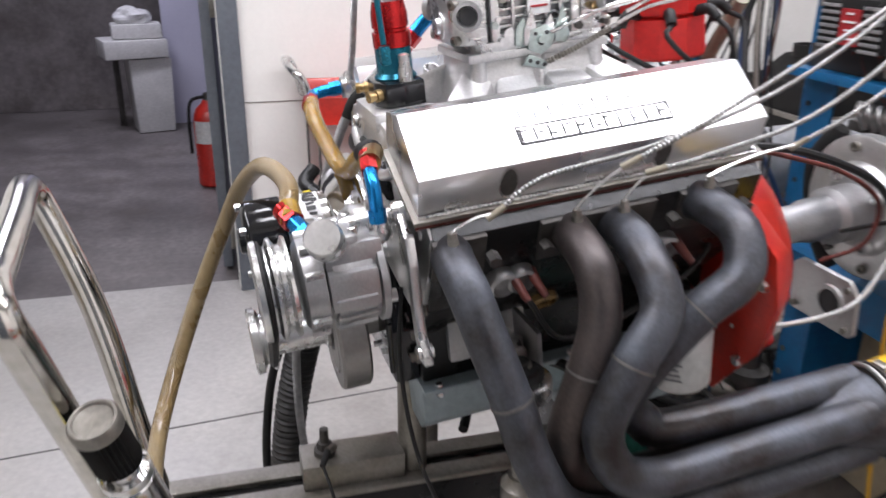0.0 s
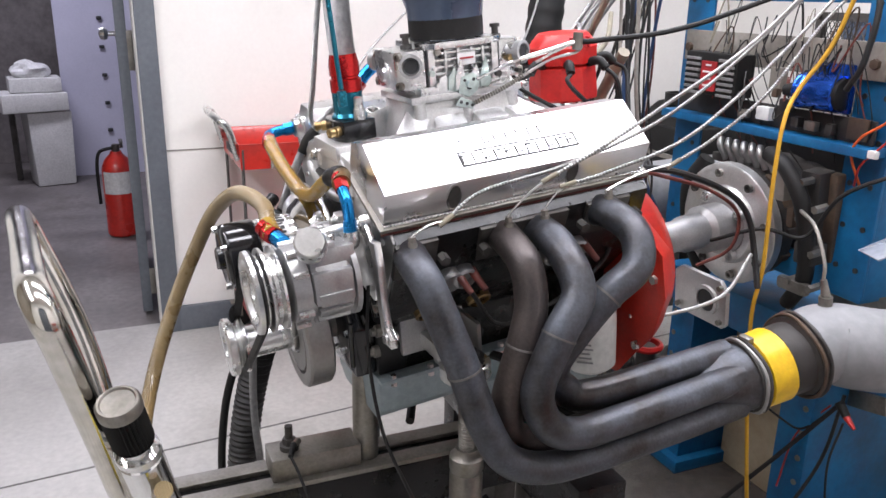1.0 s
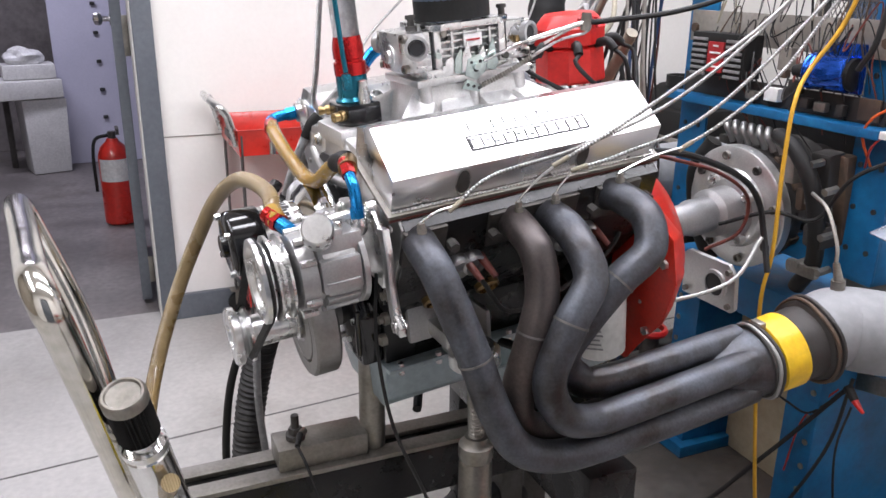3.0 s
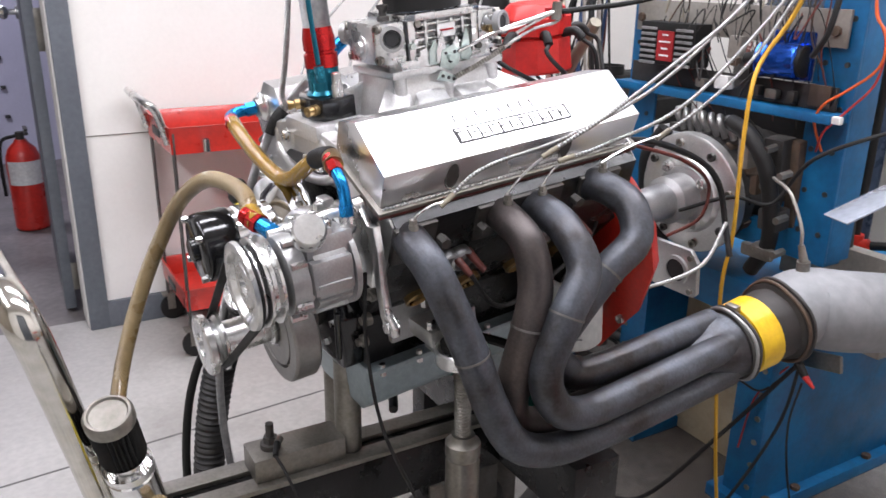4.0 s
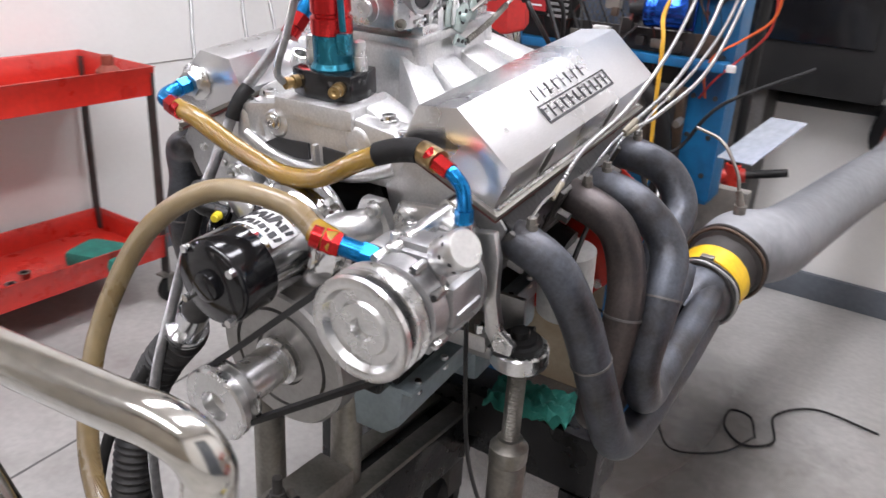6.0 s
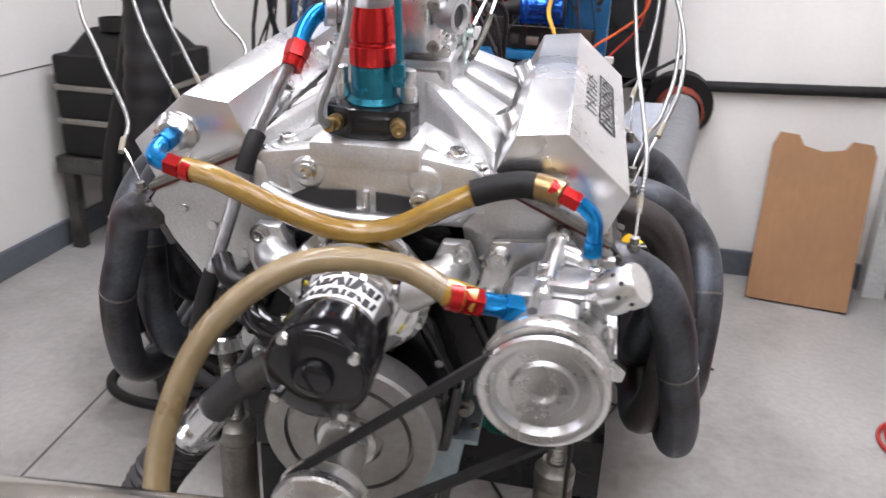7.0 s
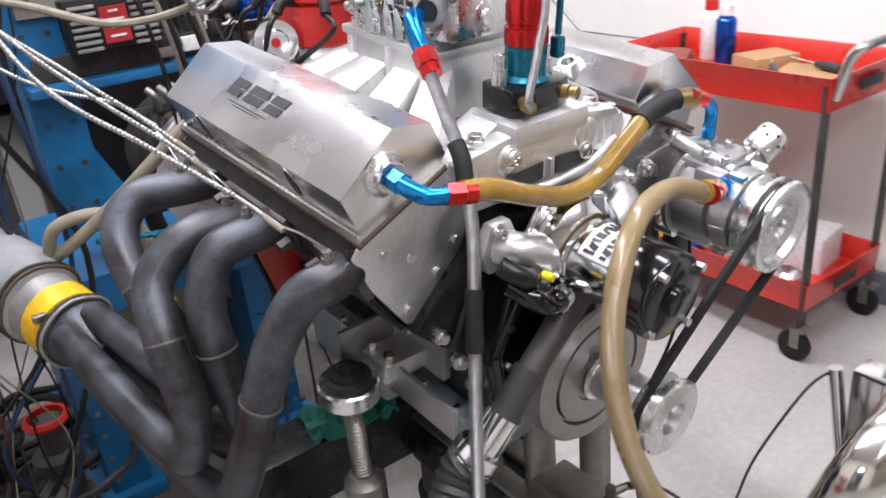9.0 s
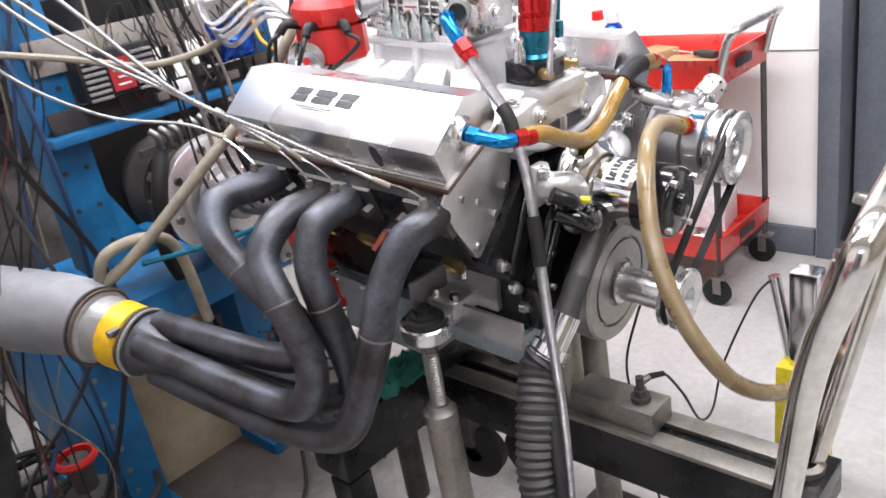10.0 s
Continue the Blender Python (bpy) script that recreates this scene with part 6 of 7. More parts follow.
        p, q = Vector(pts[4]), Vector(pts[5])
        dd = (q - Vector(pts[3])).normalized()
        bm = bmesh.new()
        add_rod(bm, p - dd * 0.0016, p + dd * 0.0016, 0.0272, seg=22)
        part("weld_seam", bm, M["weld"], pipe)
        bm = bmesh.new()
        b0 = Vector(pts[1]) + Vector((s * 0.006, 0, 0.016))
        add_rod(bm, b0, b0 + Vector((0, 0, 0.014)), 0.0075, 0.007, 12)
        add_hex(bm, b0 + Vector((0, 0, 0.013)), b0 + Vector((0, 0, 0.022)), 0.006)
        part("probe_bung", bm, M["steel"], pipe)
    c, ax = COLL[s]
    bm = bmesh.new()
    add_lathe(bm, c, ax, [(-0.075, 0), (-0.075, 0.036), (-0.05, 0.047), (-0.02, 0.0565), (0.015, 0.061), (0.04, 0.0605), (0.06, 0.0605), (0.06, 0)], 32)
    for v in bm.verts:
        if (v.co - c).dot(ax) < 0.0:
            ang = math.atan2(v.co.z - c.z, v.co.x - c.x)
            f = 0.84 + 0.16 * abs(math.cos(2 * ang - 0.4))
            v.co.x, v.co.z = c.x + (v.co.x - c.x) * f, c.z + (v.co.z - c.z) * f
    part("collector", bm, M["header_paint"], hd)

# collector joints, tape and ducts
for s in (1, -1):
    c, ax = COLL[s]
    ep = thing("exhaust_duct", c + ax * 0.05, "grey exhaust duct joined with yellow tape and clamps", "exhaust duct", group="exhaust ducts", at=E)
    bm = bmesh.new()
    add_lathe(bm, c, ax, [(0.018, 0.062), (0.019, 0.066), (0.036, 0.0665), (0.04, 0.062)], 32)
    part("hose_clamp", bm, M["dark_steel"], ep, "blackened band clamp")
    bm = bmesh.new()
    add_lathe(bm, c, ax, [(0.04, 0.062), (0.042, 0.0665), (0.088, 0.068), (0.092, 0.062)], 40)
    for v in bm.verts:
        v.co += 0.0012 * noise.noise_vector(v.co * 60)
    part("tape", bm, M["yellow_tape"], ep, "bright yellow tape band")
    bm = bmesh.new()
    add_lathe(bm, c, ax, [(0.09, 0.06), (0.092, 0.0645), (0.13, 0.066), (0.133, 0.074), (0.152, 0.077), (0.156, 0.07)], 36)
    for v in bm.verts:
        v.co += 0.0016 * noise.noise_vector(v.co * 50)
    part("coupler", bm, M["grime" if s > 0 else "foil"], ep, "scorched rubber coupler" if s > 0 else "dull foil-wrapped coupler")
    for at, rr, mt in ((0.024, 0.0675, "foil"), (0.031, 0.0678, "grime"), (0.137, 0.0775, "rust"), (0.147, 0.079, "grime")):
        bm = bmesh.new()
        ring = []
        u0 = ax.orthogonal().normalized()
        w0 = ax.cross(u0)
        for k in range(41):
            a = k / 40 * math.tau
            ring.append(c + ax * (at + 0.0016 * math.sin(3 * a + 40 * at)) + (u0 * math.cos(a) + w0 * math.sin(a)) * (rr + 0.0012 * math.sin(5 * a)))
        add_tube(bm, ring, 0.0035, 8, 1, caps=False)
        part("clamp_wire", bm, M[mt], ep, "twisted clamp wire")
    bm = bmesh.new()
    q = c + ax * 0.028 + (Vector((0.0, 0.0, 0.07)) if s > 0 else Vector((-0.05, 0, 0.05)))
    add_box(bm, q, (0.024, 0.014, 0.012), bevel=0.002)
    part("clamp_screw", bm, M["steel"], ep)
    W = E.inverted()
    if s > 0:
        pts = [c + ax * 0.15, c + ax * 0.21] + [W @ Vector(q) for q in ((0.405, 0.94, 0.79), (0.40, 1.27, 0.725), (0.44, 1.78, 0.70), (0.505, 2.28, 0.70), (0.52, 2.6, 0.73))]
        rad = [0.070, 0.076, 0.079, 0.08, 0.08]
    else:
        pts = [c + ax * 0.15, c + ax * 0.22] + [W @ Vector(q) for q in ((-0.637, 1.09, 0.825), (-0.711, 1.411, 0.822), (-0.851, 1.912, 0.79), (-0.86, 2.6, 0.77))]
        rad = [0.072, 0.085, 0.092, 0.092, 0.09]
    bm = bmesh.new()
    add_tube(bm, pts, rad, 28, 10)
    duct = part("pipe", bm, M["duct_grey"], ep, "matt grey-painted exhaust pipe")
    bm = bmesh.new()
    add_lathe(bm, pts[-1], (0, 1, 0.05), [(-0.1, 0.086), (-0.1, 0.094), (-0.03, 0.094), (-0.03, 0.086)], 30)
    part("wall_collar", bm, M["orange_boot"], ep, "rusty orange collar at the wall")
    bm = bmesh.new()
    add_lathe(bm, pts[-1], (0, 1, 0.05), [(-0.02, 0.08), (-0.02, 0.14), (0.04, 0.14), (0.04, 0.08)], 30)
    part("wall_ring", bm, M["rubber"], ep, "sooty black wall ring")
    if s > 0:
        bm = bmesh.new()
        q = pts[1] + Vector((-0.01, 0.0, 0.07))
        add_rod(bm, q, q + Vector((0, 0, 0.02)), 0.012, seg=14)
        add_rod(bm, q + Vector((0, 0, 0.02)), q + Vector((-0.008, 0, 0.05)), 0.0085, 0.006, 14)
        add_tube(bm, [q + Vector((-0.008, 0, 0.05)), q + Vector((-0.018, 0.01, 0.08)), q + Vector((-0.06, 0.03, 0.13)), q + Vector((-0.12, 0.06, 0.14))], 0.0035, 8)
        part("oxygen_sensor", bm, M["steel"], ep, "steel exhaust gas probe with its lead")


# ---- stand, push bar, jacks ----
st = thing("engine_stand", (0, 0.2, 0), "black steel engine stand with worn bare top plates", "engine stand")
bm = bmesh.new()
add_box(bm, (0.0, 0.03, 0.475), (0.1, 0.72, 0.1), bevel=0.004)
part("beam", bm, M["block_black"], st, "black painted channel beam")
for dx in (-0.032, 0.032):
    bm = bmesh.new()
    add_box(bm, (dx, 0.03, 0.53), (0.038, 0.72, 0.01), bevel=0.002)
    part("top_plate", bm, M["steel"], st, "worn bare steel top plate")
bm = bmesh.new()
add_box(bm, (-0.02, 0.42, 0.51), (0.66, 0.1, 0.12), bevel=0.004)
part("cross_beam", bm, M["block_black"], st)
bm = bmesh.new()
add_box(bm, (0.03, -0.33, 0.42), (0.26, 0.07, 0.07), bevel=0.004)
part("front_beam", bm, M["block_black"], st)
for x, y in ((-0.31, 0.42), (0.27, 0.42), (0.02, -0.28)):
    bm = bmesh.new()
    add_box(bm, (x, y, 0.28), (0.06, 0.06, 0.3), bevel=0.003)
    part("leg", bm, M["block_black"], st)
    bm = bmesh.new()
    add_lathe(bm, (x - 0.025, y + 0.03, 0.075), (1, 0, 0), [(0, 0.02), (0, 0.06), (0.008, 0.075), (0.042, 0.075), (0.05, 0.06), (0.05, 0.02)], 24)
    part("wheel", bm, M["rubber"], st)
    bm = bmesh.new()
    add_box(bm, (x, y + 0.01, 0.13), (0.075, 0.05, 0.05), bevel=0.003)
    part("fork", bm, M["steel"], st)
bm = bmesh.new()
add_box(bm, (0.0, -0.03, 0.5575), (0.07, 0.17, 0.045), bevel=0.003)
blk = part("clamp_block", bm, M["steel"], st, "worn steel clamp block")
bm = bmesh.new()
add_rod(bm, (0, -0.075, 0.579), (0, -0.075, 0.59), 0.018, seg=18)
add_hex(bm, (0, -0.075, 0.59), (0, -0.075, 0.603), 0.0125)
add_rod(bm, (0, -0.075, 0.603), (0, -0.075, 0.628), 0.0075, seg=12)
part("bolt", bm, M["dark_steel"], blk)
bm = bmesh.new()
add_rod(bm, (0, 0.075, 0.53), (0.002, 0.075, 0.72), 0.025, seg=20)
part("support_post", bm, M["steel"], st, "bare steel support tube")
# screw jacks under the motor mounts
for s in (1, -1):
    top = E @ Vector((s * 0.255, 0.115, -0.04))
    bot = E @ Vector((s * 0.25, 0.108, -0.19))
    jk = thing("screw_jack", (bot.x, bot.y, 0), "bare steel screw jack holding up the motor mount", "screw jack", group="screw jacks")
    bm = bmesh.new()
    add_rod(bm, (top.x, top.y, top.z + 0.05), (bot.x, bot.y, bot.z - 0.02), 0.012, seg=16)
    add_tube(bm, [(top.x, top.y, top.z), (bot.x, bot.y, bot.z)], 0.0145, 14, 1, ridge=0.003, pitch=0.006)
    part("screw", bm, M["steel"], jk, "threaded steel screw")
    bm = bmesh.new()
    h = bot.z
    add_lathe(bm, (bot.x, bot.y, 0.02), (0, 0, 1), [(0, 0), (0, 0.031), (h - 0.06, 0.029), (h - 0.055, 0.026), (h - 0.048, 0.03), (h - 0.025, 0.03), (h - 0.018, 0.022), (h - 0.01, 0.02), (h - 0.01, 0)], 26)
    part("sleeve", bm, M["steel"], jk)
    bm = bmesh.new()
    add_box(bm, (bot.x, bot.y, 0.012), (0.16, 0.16, 0.024), bevel=0.004)
    part("foot", bm, M["block_black"], jk)
bm = bmesh.new()
add_rod(bm, (-0.09, 0.5, 0.18), (-0.088, 0.5, 0.43), 0.028, seg=18)
solo("drain_tube", bm, M["dark_steel"], "short dark steel tube under the cross beam", "tube")
for s in (1, -1):
    bm = bmesh.new()
    bmesh.ops.create_grid(bm, x_segments=30, y_segments=14, size=0.5)
    for v in bm.verts:
        v.co = Vector((v.co.x * 0.16, v.co.y * 0.10, 0.012 * noise.noise(v.co * 5) + 0.02 * noise.noise(v.co * 11) - 0.1 * max(0, abs(v.co.y) - 0.4)))
    bmesh.ops.transform(bm, matrix=pose(0.16 if s > 0 else -0.16, 0.41, 0.584, 0, 0, s * 8), verts=bm.verts)
    bmesh.ops.solidify(bm, geom=bm.faces[:], thickness=0.004)
    solo("shop_rag", bm, M["cloth_green"], "green cloth rag draped over the cross beam", "rag", angle=60)

# chrome push bar in front
pb = thing("push_bar", (0.05, -0.4, 0.36), "bent chromed push bar at the front of the stand", "push bar")
bm = bmesh.new()
add_tube(bm, [(0.106, -0.318, 0.403), (0.205, -0.369, 0.708), (0.281, -0.414, 0.955), (0.296, -0.427, 1.012), (0.27, -0.438, 1.037), (0.2, -0.447, 1.037), (0.031, -0.464, 1.036), (-0.10, -0.479, 1.036), (-0.155, -0.482, 1.025), (-0.17, -0.468, 0.98), (-0.134, -0.413, 0.816), (-0.075, -0.361, 0.564), (-0.036, -0.330, 0.406)], 0.021, 24, 10)
part("bar", bm, M["chrome"], pb)
for x, y in ((0.106, -0.318), (-0.036, -0.330)):
    bm = bmesh.new()
    add_lathe(bm, (x, y, 0.455), (0, 0, 1), [(0, 0.022), (0, 0.036), (0.012, 0.036), (0.014, 0.022)], 20)
    part("foot_flange", bm, M["steel"], pb)
# catch can with filter
cc = thing("catch_can", (0.30, -0.36, 0.55), "aluminium catch can with a black pleated filter on top", "catch can")
f0 = Vector((0.276, -0.342, 0.808))
fd = Vector((0.03, -0.016, 0.085)).normalized()
bm = bmesh.new()
add_lathe(bm, f0, fd, [(-0.03, 0.018), (0, 0.02), (0.002, 0.028)], 28)
part("neck", bm, M["polished"], cc)
bm = bmesh.new()
rings = 60
u = fd.orthogonal().normalized()
w = fd.cross(u)
lo, hi = [], []
for k in range(rings):
    a = k / rings * math.tau
    r = 0.029 if k % 2 else 0.025
    lo.append(bm.verts.new(f0 + fd * 0.004 + (u * math.cos(a) + w * math.sin(a)) * r))
    hi.append(bm.verts.new(f0 + fd * 0.07 + (u * math.cos(a) + w * math.sin(a)) * r))
for k in range(rings):
    j = (k + 1) % rings
    bm.faces.new((lo[k], lo[j], hi[j], hi[k]))
part("pleats", bm, M["rubber"], cc, "black pleated filter element", 20)
bm = bmesh.new()
add_lathe(bm, f0 + fd * 0.068, fd, [(0, 0.0), (0, 0.03), (0.014, 0.03), (0.018, 0.027), (0.018, 0.024), (0.015, 0.022), (0.015, 0)], 32)
part("filter_cap", bm, M["steel"], cc, "dull metal filter cap")
bm = bmesh.new()
add_lathe(bm, f0 - fd * 0.03, -fd, [(0, 0), (0, 0.027), (0.004, 0.031), (0.2, 0.031), (0.2, 0)], 30)
part("can", bm, M["polished"], cc)
bm = bmesh.new()
add_lathe(bm, f0 - fd * 0.028, fd, [(0, 0.0315), (0.012, 0.0315)], 30)
part("clamp_band", bm, M["machined"], cc)
# yellow bin with metal bars at the foot of the bar
yb = thing("tool_stand", (0.6, -0.14, 0.0), "yellow and black holder with bright metal bars", "tool holder")
bm = bmesh.new()
add_box(bm, (0.6, -0.14, 0.19), (0.1, 0.11, 0.3), bevel=0.012, taper=(0.92, 0.92))
part("yellow_sleeve", bm, M["yellow_plastic"], yb)
bm = bmesh.new()
add_box(bm, (0.6, -0.14, 0.021), (0.13, 0.14, 0.042), bevel=0.008)
part("base", bm, M["rubber"], yb)
bm = bmesh.new()
add_box(bm, (0.6, -0.146, 0.455), (0.058, 0.062, 0.25), bevel=0.008)
part("bar", bm, M["polished"], yb)
bm = bmesh.new()
add_rod(bm, (0.6, -0.112, 0.34), (0.6, -0.072, 0.55), 0.014, seg=16)
part("pipe", bm, M["polished"], yb)
bm = bmesh.new()
add_tube(bm, [(0.6, -0.072, 0.548), (0.56, -0.04, 0.5), (0.48, 0.0, 0.36), (0.4, -0.01, 0.29), (0.3, -0.03, 0.33), (0.2, -0.05, 0.46), (0.1, -0.075, 0.57), (0.062, -0.085, 0.6)], 0.0028, 8)
solo("timing_lead", bm, M["wire_black"], "thin black lead looping from the holder to the clip", "wire")
lc = thing("lead_clip", (0.04, -0.08, 0.58), "spring clip on a wire by the clamp block", "clip")
bm = bmesh.new()
add_rod(bm, (0.014, -0.062, 0.6), (0.036, -0.074, 0.608), 0.007, 0.006, 12)
part("jaw", bm, M["steel"], lc)
bm = bmesh.new()
add_rod(bm, (0.036, -0.074, 0.608), (0.064, -0.086, 0.602), 0.006, 0.005, 10)
part("grip", bm, M["rubber"], lc)

# ---- dynamometer frame ----
DF = Matrix.Translation((-0.04, 0.07, 0))
df = thing("dyno_frame", (-0.05, 1.1, 0), "scuffed blue steel dynamometer frame with drilled posts", "dyno frame", at=DF)
for x in (-0.335, 0.215):
    bm = bmesh.new()
    add_box(bm, (x, 1.03, 1.35), (0.1, 0.008, 1.1), bevel=0.002)
    add_box(bm, (x + (0.046 if x > 0 else -0.046), 1.072, 1.35), (0.008, 0.076, 1.1), bevel=0.002)
    post = part("post", bm, M["frame_blue"], df)
    for k in range(12):
        for dx in (-0.025, 0.025):
            bm = bmesh.new()
            add_rod(bm, (x + dx, 1.0262, 0.86 + 0.09 * k), (x + dx, 1.0232, 0.86 + 0.09 * k), 0.006, seg=10)
            part("hole", bm, M["ink"], post)
for s, x in ((1, 0.215), (-1, -0.335)):
    bm = bmesh.new()
    add_prism(bm, [(x - s * 0.049, 0.80), (x - s * 0.049, 0.98), (x - s * 0.1, 0.86), (x - s * 0.16, 0.8)], 1.036, 1.046)
    part("gusset", bm, M["frame_blue"], df)
for z, h, y in ((1.115, 0.02, 1.0), (1.46, 0.12, 1.06), (0.82, 0.06, 1.06)):
    bm = bmesh.new()
    add_box(bm, (-0.06, y, z), (0.64, 0.06, h), bevel=0.003)
    part("crossbar", bm, M["frame_blue"], df)
for x in (-0.40, 0.055):
    bm = bmesh.new()
    add_box(bm, (x, 1.46, 0.29), (0.1, 0.64, 0.58), bevel=0.004)
    add_box(bm, (x, 1.46, 0.02), (0.16, 0.7, 0.04), bevel=0.003)
    side = part("side_plate", bm, M["frame_blue"], df)
    for k in range(7):
        bm = bmesh.new()
        add_lathe(bm, (x + (0.03 if x > 0 else -0.03), 1.141, 0.08 + 0.07 * k), (0, -1, 0), [(0, 0.008), (0.004, 0.008), (0.005, 0)], 10)
        part("rivet", bm, M["steel"], side)
    for k, y in enumerate((1.18, 1.3, 1.62, 1.74)):
        bm = bmesh.new()
        xx = x + (0.065 if x > 0 else -0.065)
        add_hex(bm, (xx, y, 0.041), (xx, y, 0.052), 0.013)
        part("foot_bolt", bm, M["rust"], side)
bm = bmesh.new()
add_box(bm, (-0.17, 1.55, 0.26), (0.34, 0.5, 0.52), bevel=0.01)
part("pedestal", bm, M["cream_paint"], df, "cream-painted masonry pedestal")
bm = bmesh.new()
add_box(bm, (-0.12, 1.35, 0.62), (0.6, 0.55, 0.1), bevel=0.004)
part("bed", bm, M["frame_blue"], df)
bm = bmesh.new()
add_box(bm, (0.16, 1.25, 0.66), (0.3, 0.04, 0.24), bevel=0.003)
part("guard", bm, M["panel_grey"], df, "grey sheet-metal guard")
bm = bmesh.new()
add_box(bm, (0.1, 1.262, 0.45), (0.22, 0.012, 0.045), bevel=0.003, turn=Euler((0, radians(-12), 0)).to_matrix())
part("bracket_strip", bm, M["steel"], df)
# mounting panels and electronics
bm = bmesh.new()
add_box(bm, (-0.06, 1.015, 1.29), (0.6, 0.008, 0.075), bevel=0.002)
plate = part("upper_strip", bm, M["panel_grey"], df, "dirty bare metal mounting strip")
for x in (-0.34, 0.215):
    bm = bmesh.new()
    add_hex(bm, (x, 1.012, 1.285), (x, 1.002, 1.285), 0.011)
    part("strip_bolt", bm, M["rust"], plate)
bm = bmesh.new()
add_box(bm, (-0.06, 1.012, 1.15), (0.6, 0.008, 0.05), bevel=0.002)
part("lower_strip", bm, M["grime"], df, "grimy lower mounting strip")
bm = bmesh.new()
add_box(bm, (0.205, 1.003, 1.155), (0.05, 0.004, 0.045), bevel=0.0015)
part("bracket_plate", bm, M["rust"], df, "rusty bolted bracket plate")
for c, z, mt in (((0.02, 0.995, 1.18), (0.03, 0.02, 0.03), "grime"), ((-0.04, 0.995, 1.155), (0.04, 0.02, 0.03), "white_plastic"), ((-0.02, 1.0, 1.235), (0.035, 0.02, 0.05), "panel_grey"), ((0.04, 1.0, 1.2), (0.02, 0.02, 0.03), "rubber"), ((0.06, 0.99, 1.15), (0.02, 0.02, 0.022), "grime"), ((0.1, 0.99, 1.147), (0.03, 0.016, 0.02), "steel"), ((-0.1, 0.99, 1.147), (0.03, 0.016, 0.02), "steel"), ((0.15, 0.99, 1.147), (0.018, 0.016, 0.024), "grime"), ((-0.01, 0.99, 1.205), (0.016, 0.016, 0.02), "rust")):
    bm = bmesh.new()
    add_box(bm, c, z, bevel=0.003)
    part("relay", bm, M[mt], df, "small grimy relay block")
ig = thing("ignition_box", (-0.2, 0.985, 1.17), "black finned ignition box with a red and white label", "ignition box", at=DF)
bm = bmesh.new()
add_box(bm, (-0.195, 0.983, 1.23), (0.18, 0.055, 0.1), bevel=0.004)
part("case", bm, M["rubber"], ig)
for sx in (-1, 1):
    for k in range(7):
        bm = bmesh.new()
        add_box(bm, (-0.195 + sx * 0.058, 0.953, 1.183 + 0.0135 * k), (0.05, 0.006, 0.0065), bevel=0.001)
        part("fin", bm, M["fin_grey"], ig)
bm = bmesh.new()
add_box(bm, (-0.195, 0.953, 1.225), (0.052, 0.004, 0.07))
part("label", bm, M["label_red"], ig, "dark red label")
bm = bmesh.new()
for k, w_ in enumerate((0.03, 0.02, 0.036, 0.018)):
    add_box(bm, (-0.195, 0.9502, 1.203 + 0.016 * k), (w_, 0.002, 0.004))
part("print", bm, M["label_white"], ig)
cl = thing("ignition_coil", (0.12, 0.97, 1.16), "metallic blue finned ignition coil on the frame", "ignition coil", at=DF)
bm = bmesh.new()
add_lathe(bm, (0.095, 0.958, 1.235), (1, 0.15, 0), [(0, 0), (0, 0.034), (0.004, 0.038), (0.012, 0.038), (0.014, 0.0365), (0.03, 0.0365), (0.032, 0.038), (0.09, 0.038), (0.094, 0.034), (0.094, 0)], 30)
add_box(bm, (0.15, 0.99, 1.245), (0.1, 0.014, 0.1), bevel=0.005)
bmesh.ops.translate(bm, verts=bm.verts, vec=(-0.028, 0.02, -0.015))
part("can", bm, M["blue_coil"], cl)
bm = bmesh.new()
add_lathe(bm, (0.187, 0.972, 1.235), (1, 0.15, 0), [(0, 0.033), (0.008, 0.033), (0.01, 0.028), (0.01, 0)], 28)
bmesh.ops.translate(bm, verts=bm.verts, vec=(-0.028, 0.02, -0.015))
part("end_cap", bm, M["rubber"], cl)
bm = bmesh.new()
add_rod(bm, (0.095, 0.958, 1.235), (0.06, 0.95, 1.232), 0.02, 0.012, 14)
bmesh.ops.translate(bm, verts=bm.verts, vec=(-0.028, 0.02, -0.015))
part("terminal", bm, M["rubber"], cl)
bm = bmesh.new()
add_box(bm, (0.135, 1.0, 1.175), (0.14, 0.02, 0.03), bevel=0.002)
bmesh.ops.translate(bm, verts=bm.verts, vec=(-0.028, 0.02, -0.015))
part("bracket", bm, M["steel"], cl)
sp = thing("terminal_strip", (-0.08, 0.99, 1.04), "row of coiled leads and terminals under the blue bar", "terminal strip", at=DF)
for k in range(8):
    bm = bmesh.new()
    x = -0.16 + 0.026 * k
    add_tube(bm, [(x, 0.985, 1.08), (x + 0.01, 0.975, 1.065), (x + 0.016, 0.985, 1.045), (x + 0.02, 0.99, 1.03)], 0.008, 10, 4)
    part("coiled_lead", bm, M["armor"], sp)
bm = bmesh.new()
add_box(bm, (-0.07, 1.0, 1.03), (0.24, 0.02, 0.02), bevel=0.002)
part("bar", bm, M["dark_steel"], sp)
wb_ = thing("equipment_case", (0.1, 1.08, 1.4), "white equipment case with a red knob above the frame", "equipment case", at=DF)
bm = bmesh.new()
add_box(bm, (0.02, 1.16, 1.46), (0.34, 0.2, 0.09), bevel=0.01)
part("case", bm, M["white_metal"], wb_)
bm = bmesh.new()
add_lathe(bm, (0.13, 1.058, 1.45), (0, -1, 0), [(0, 0.014), (0.02, 0.014), (0.022, 0.01), (0.022, 0)], 14)
part("knob", bm, M["red_plastic"], wb_)
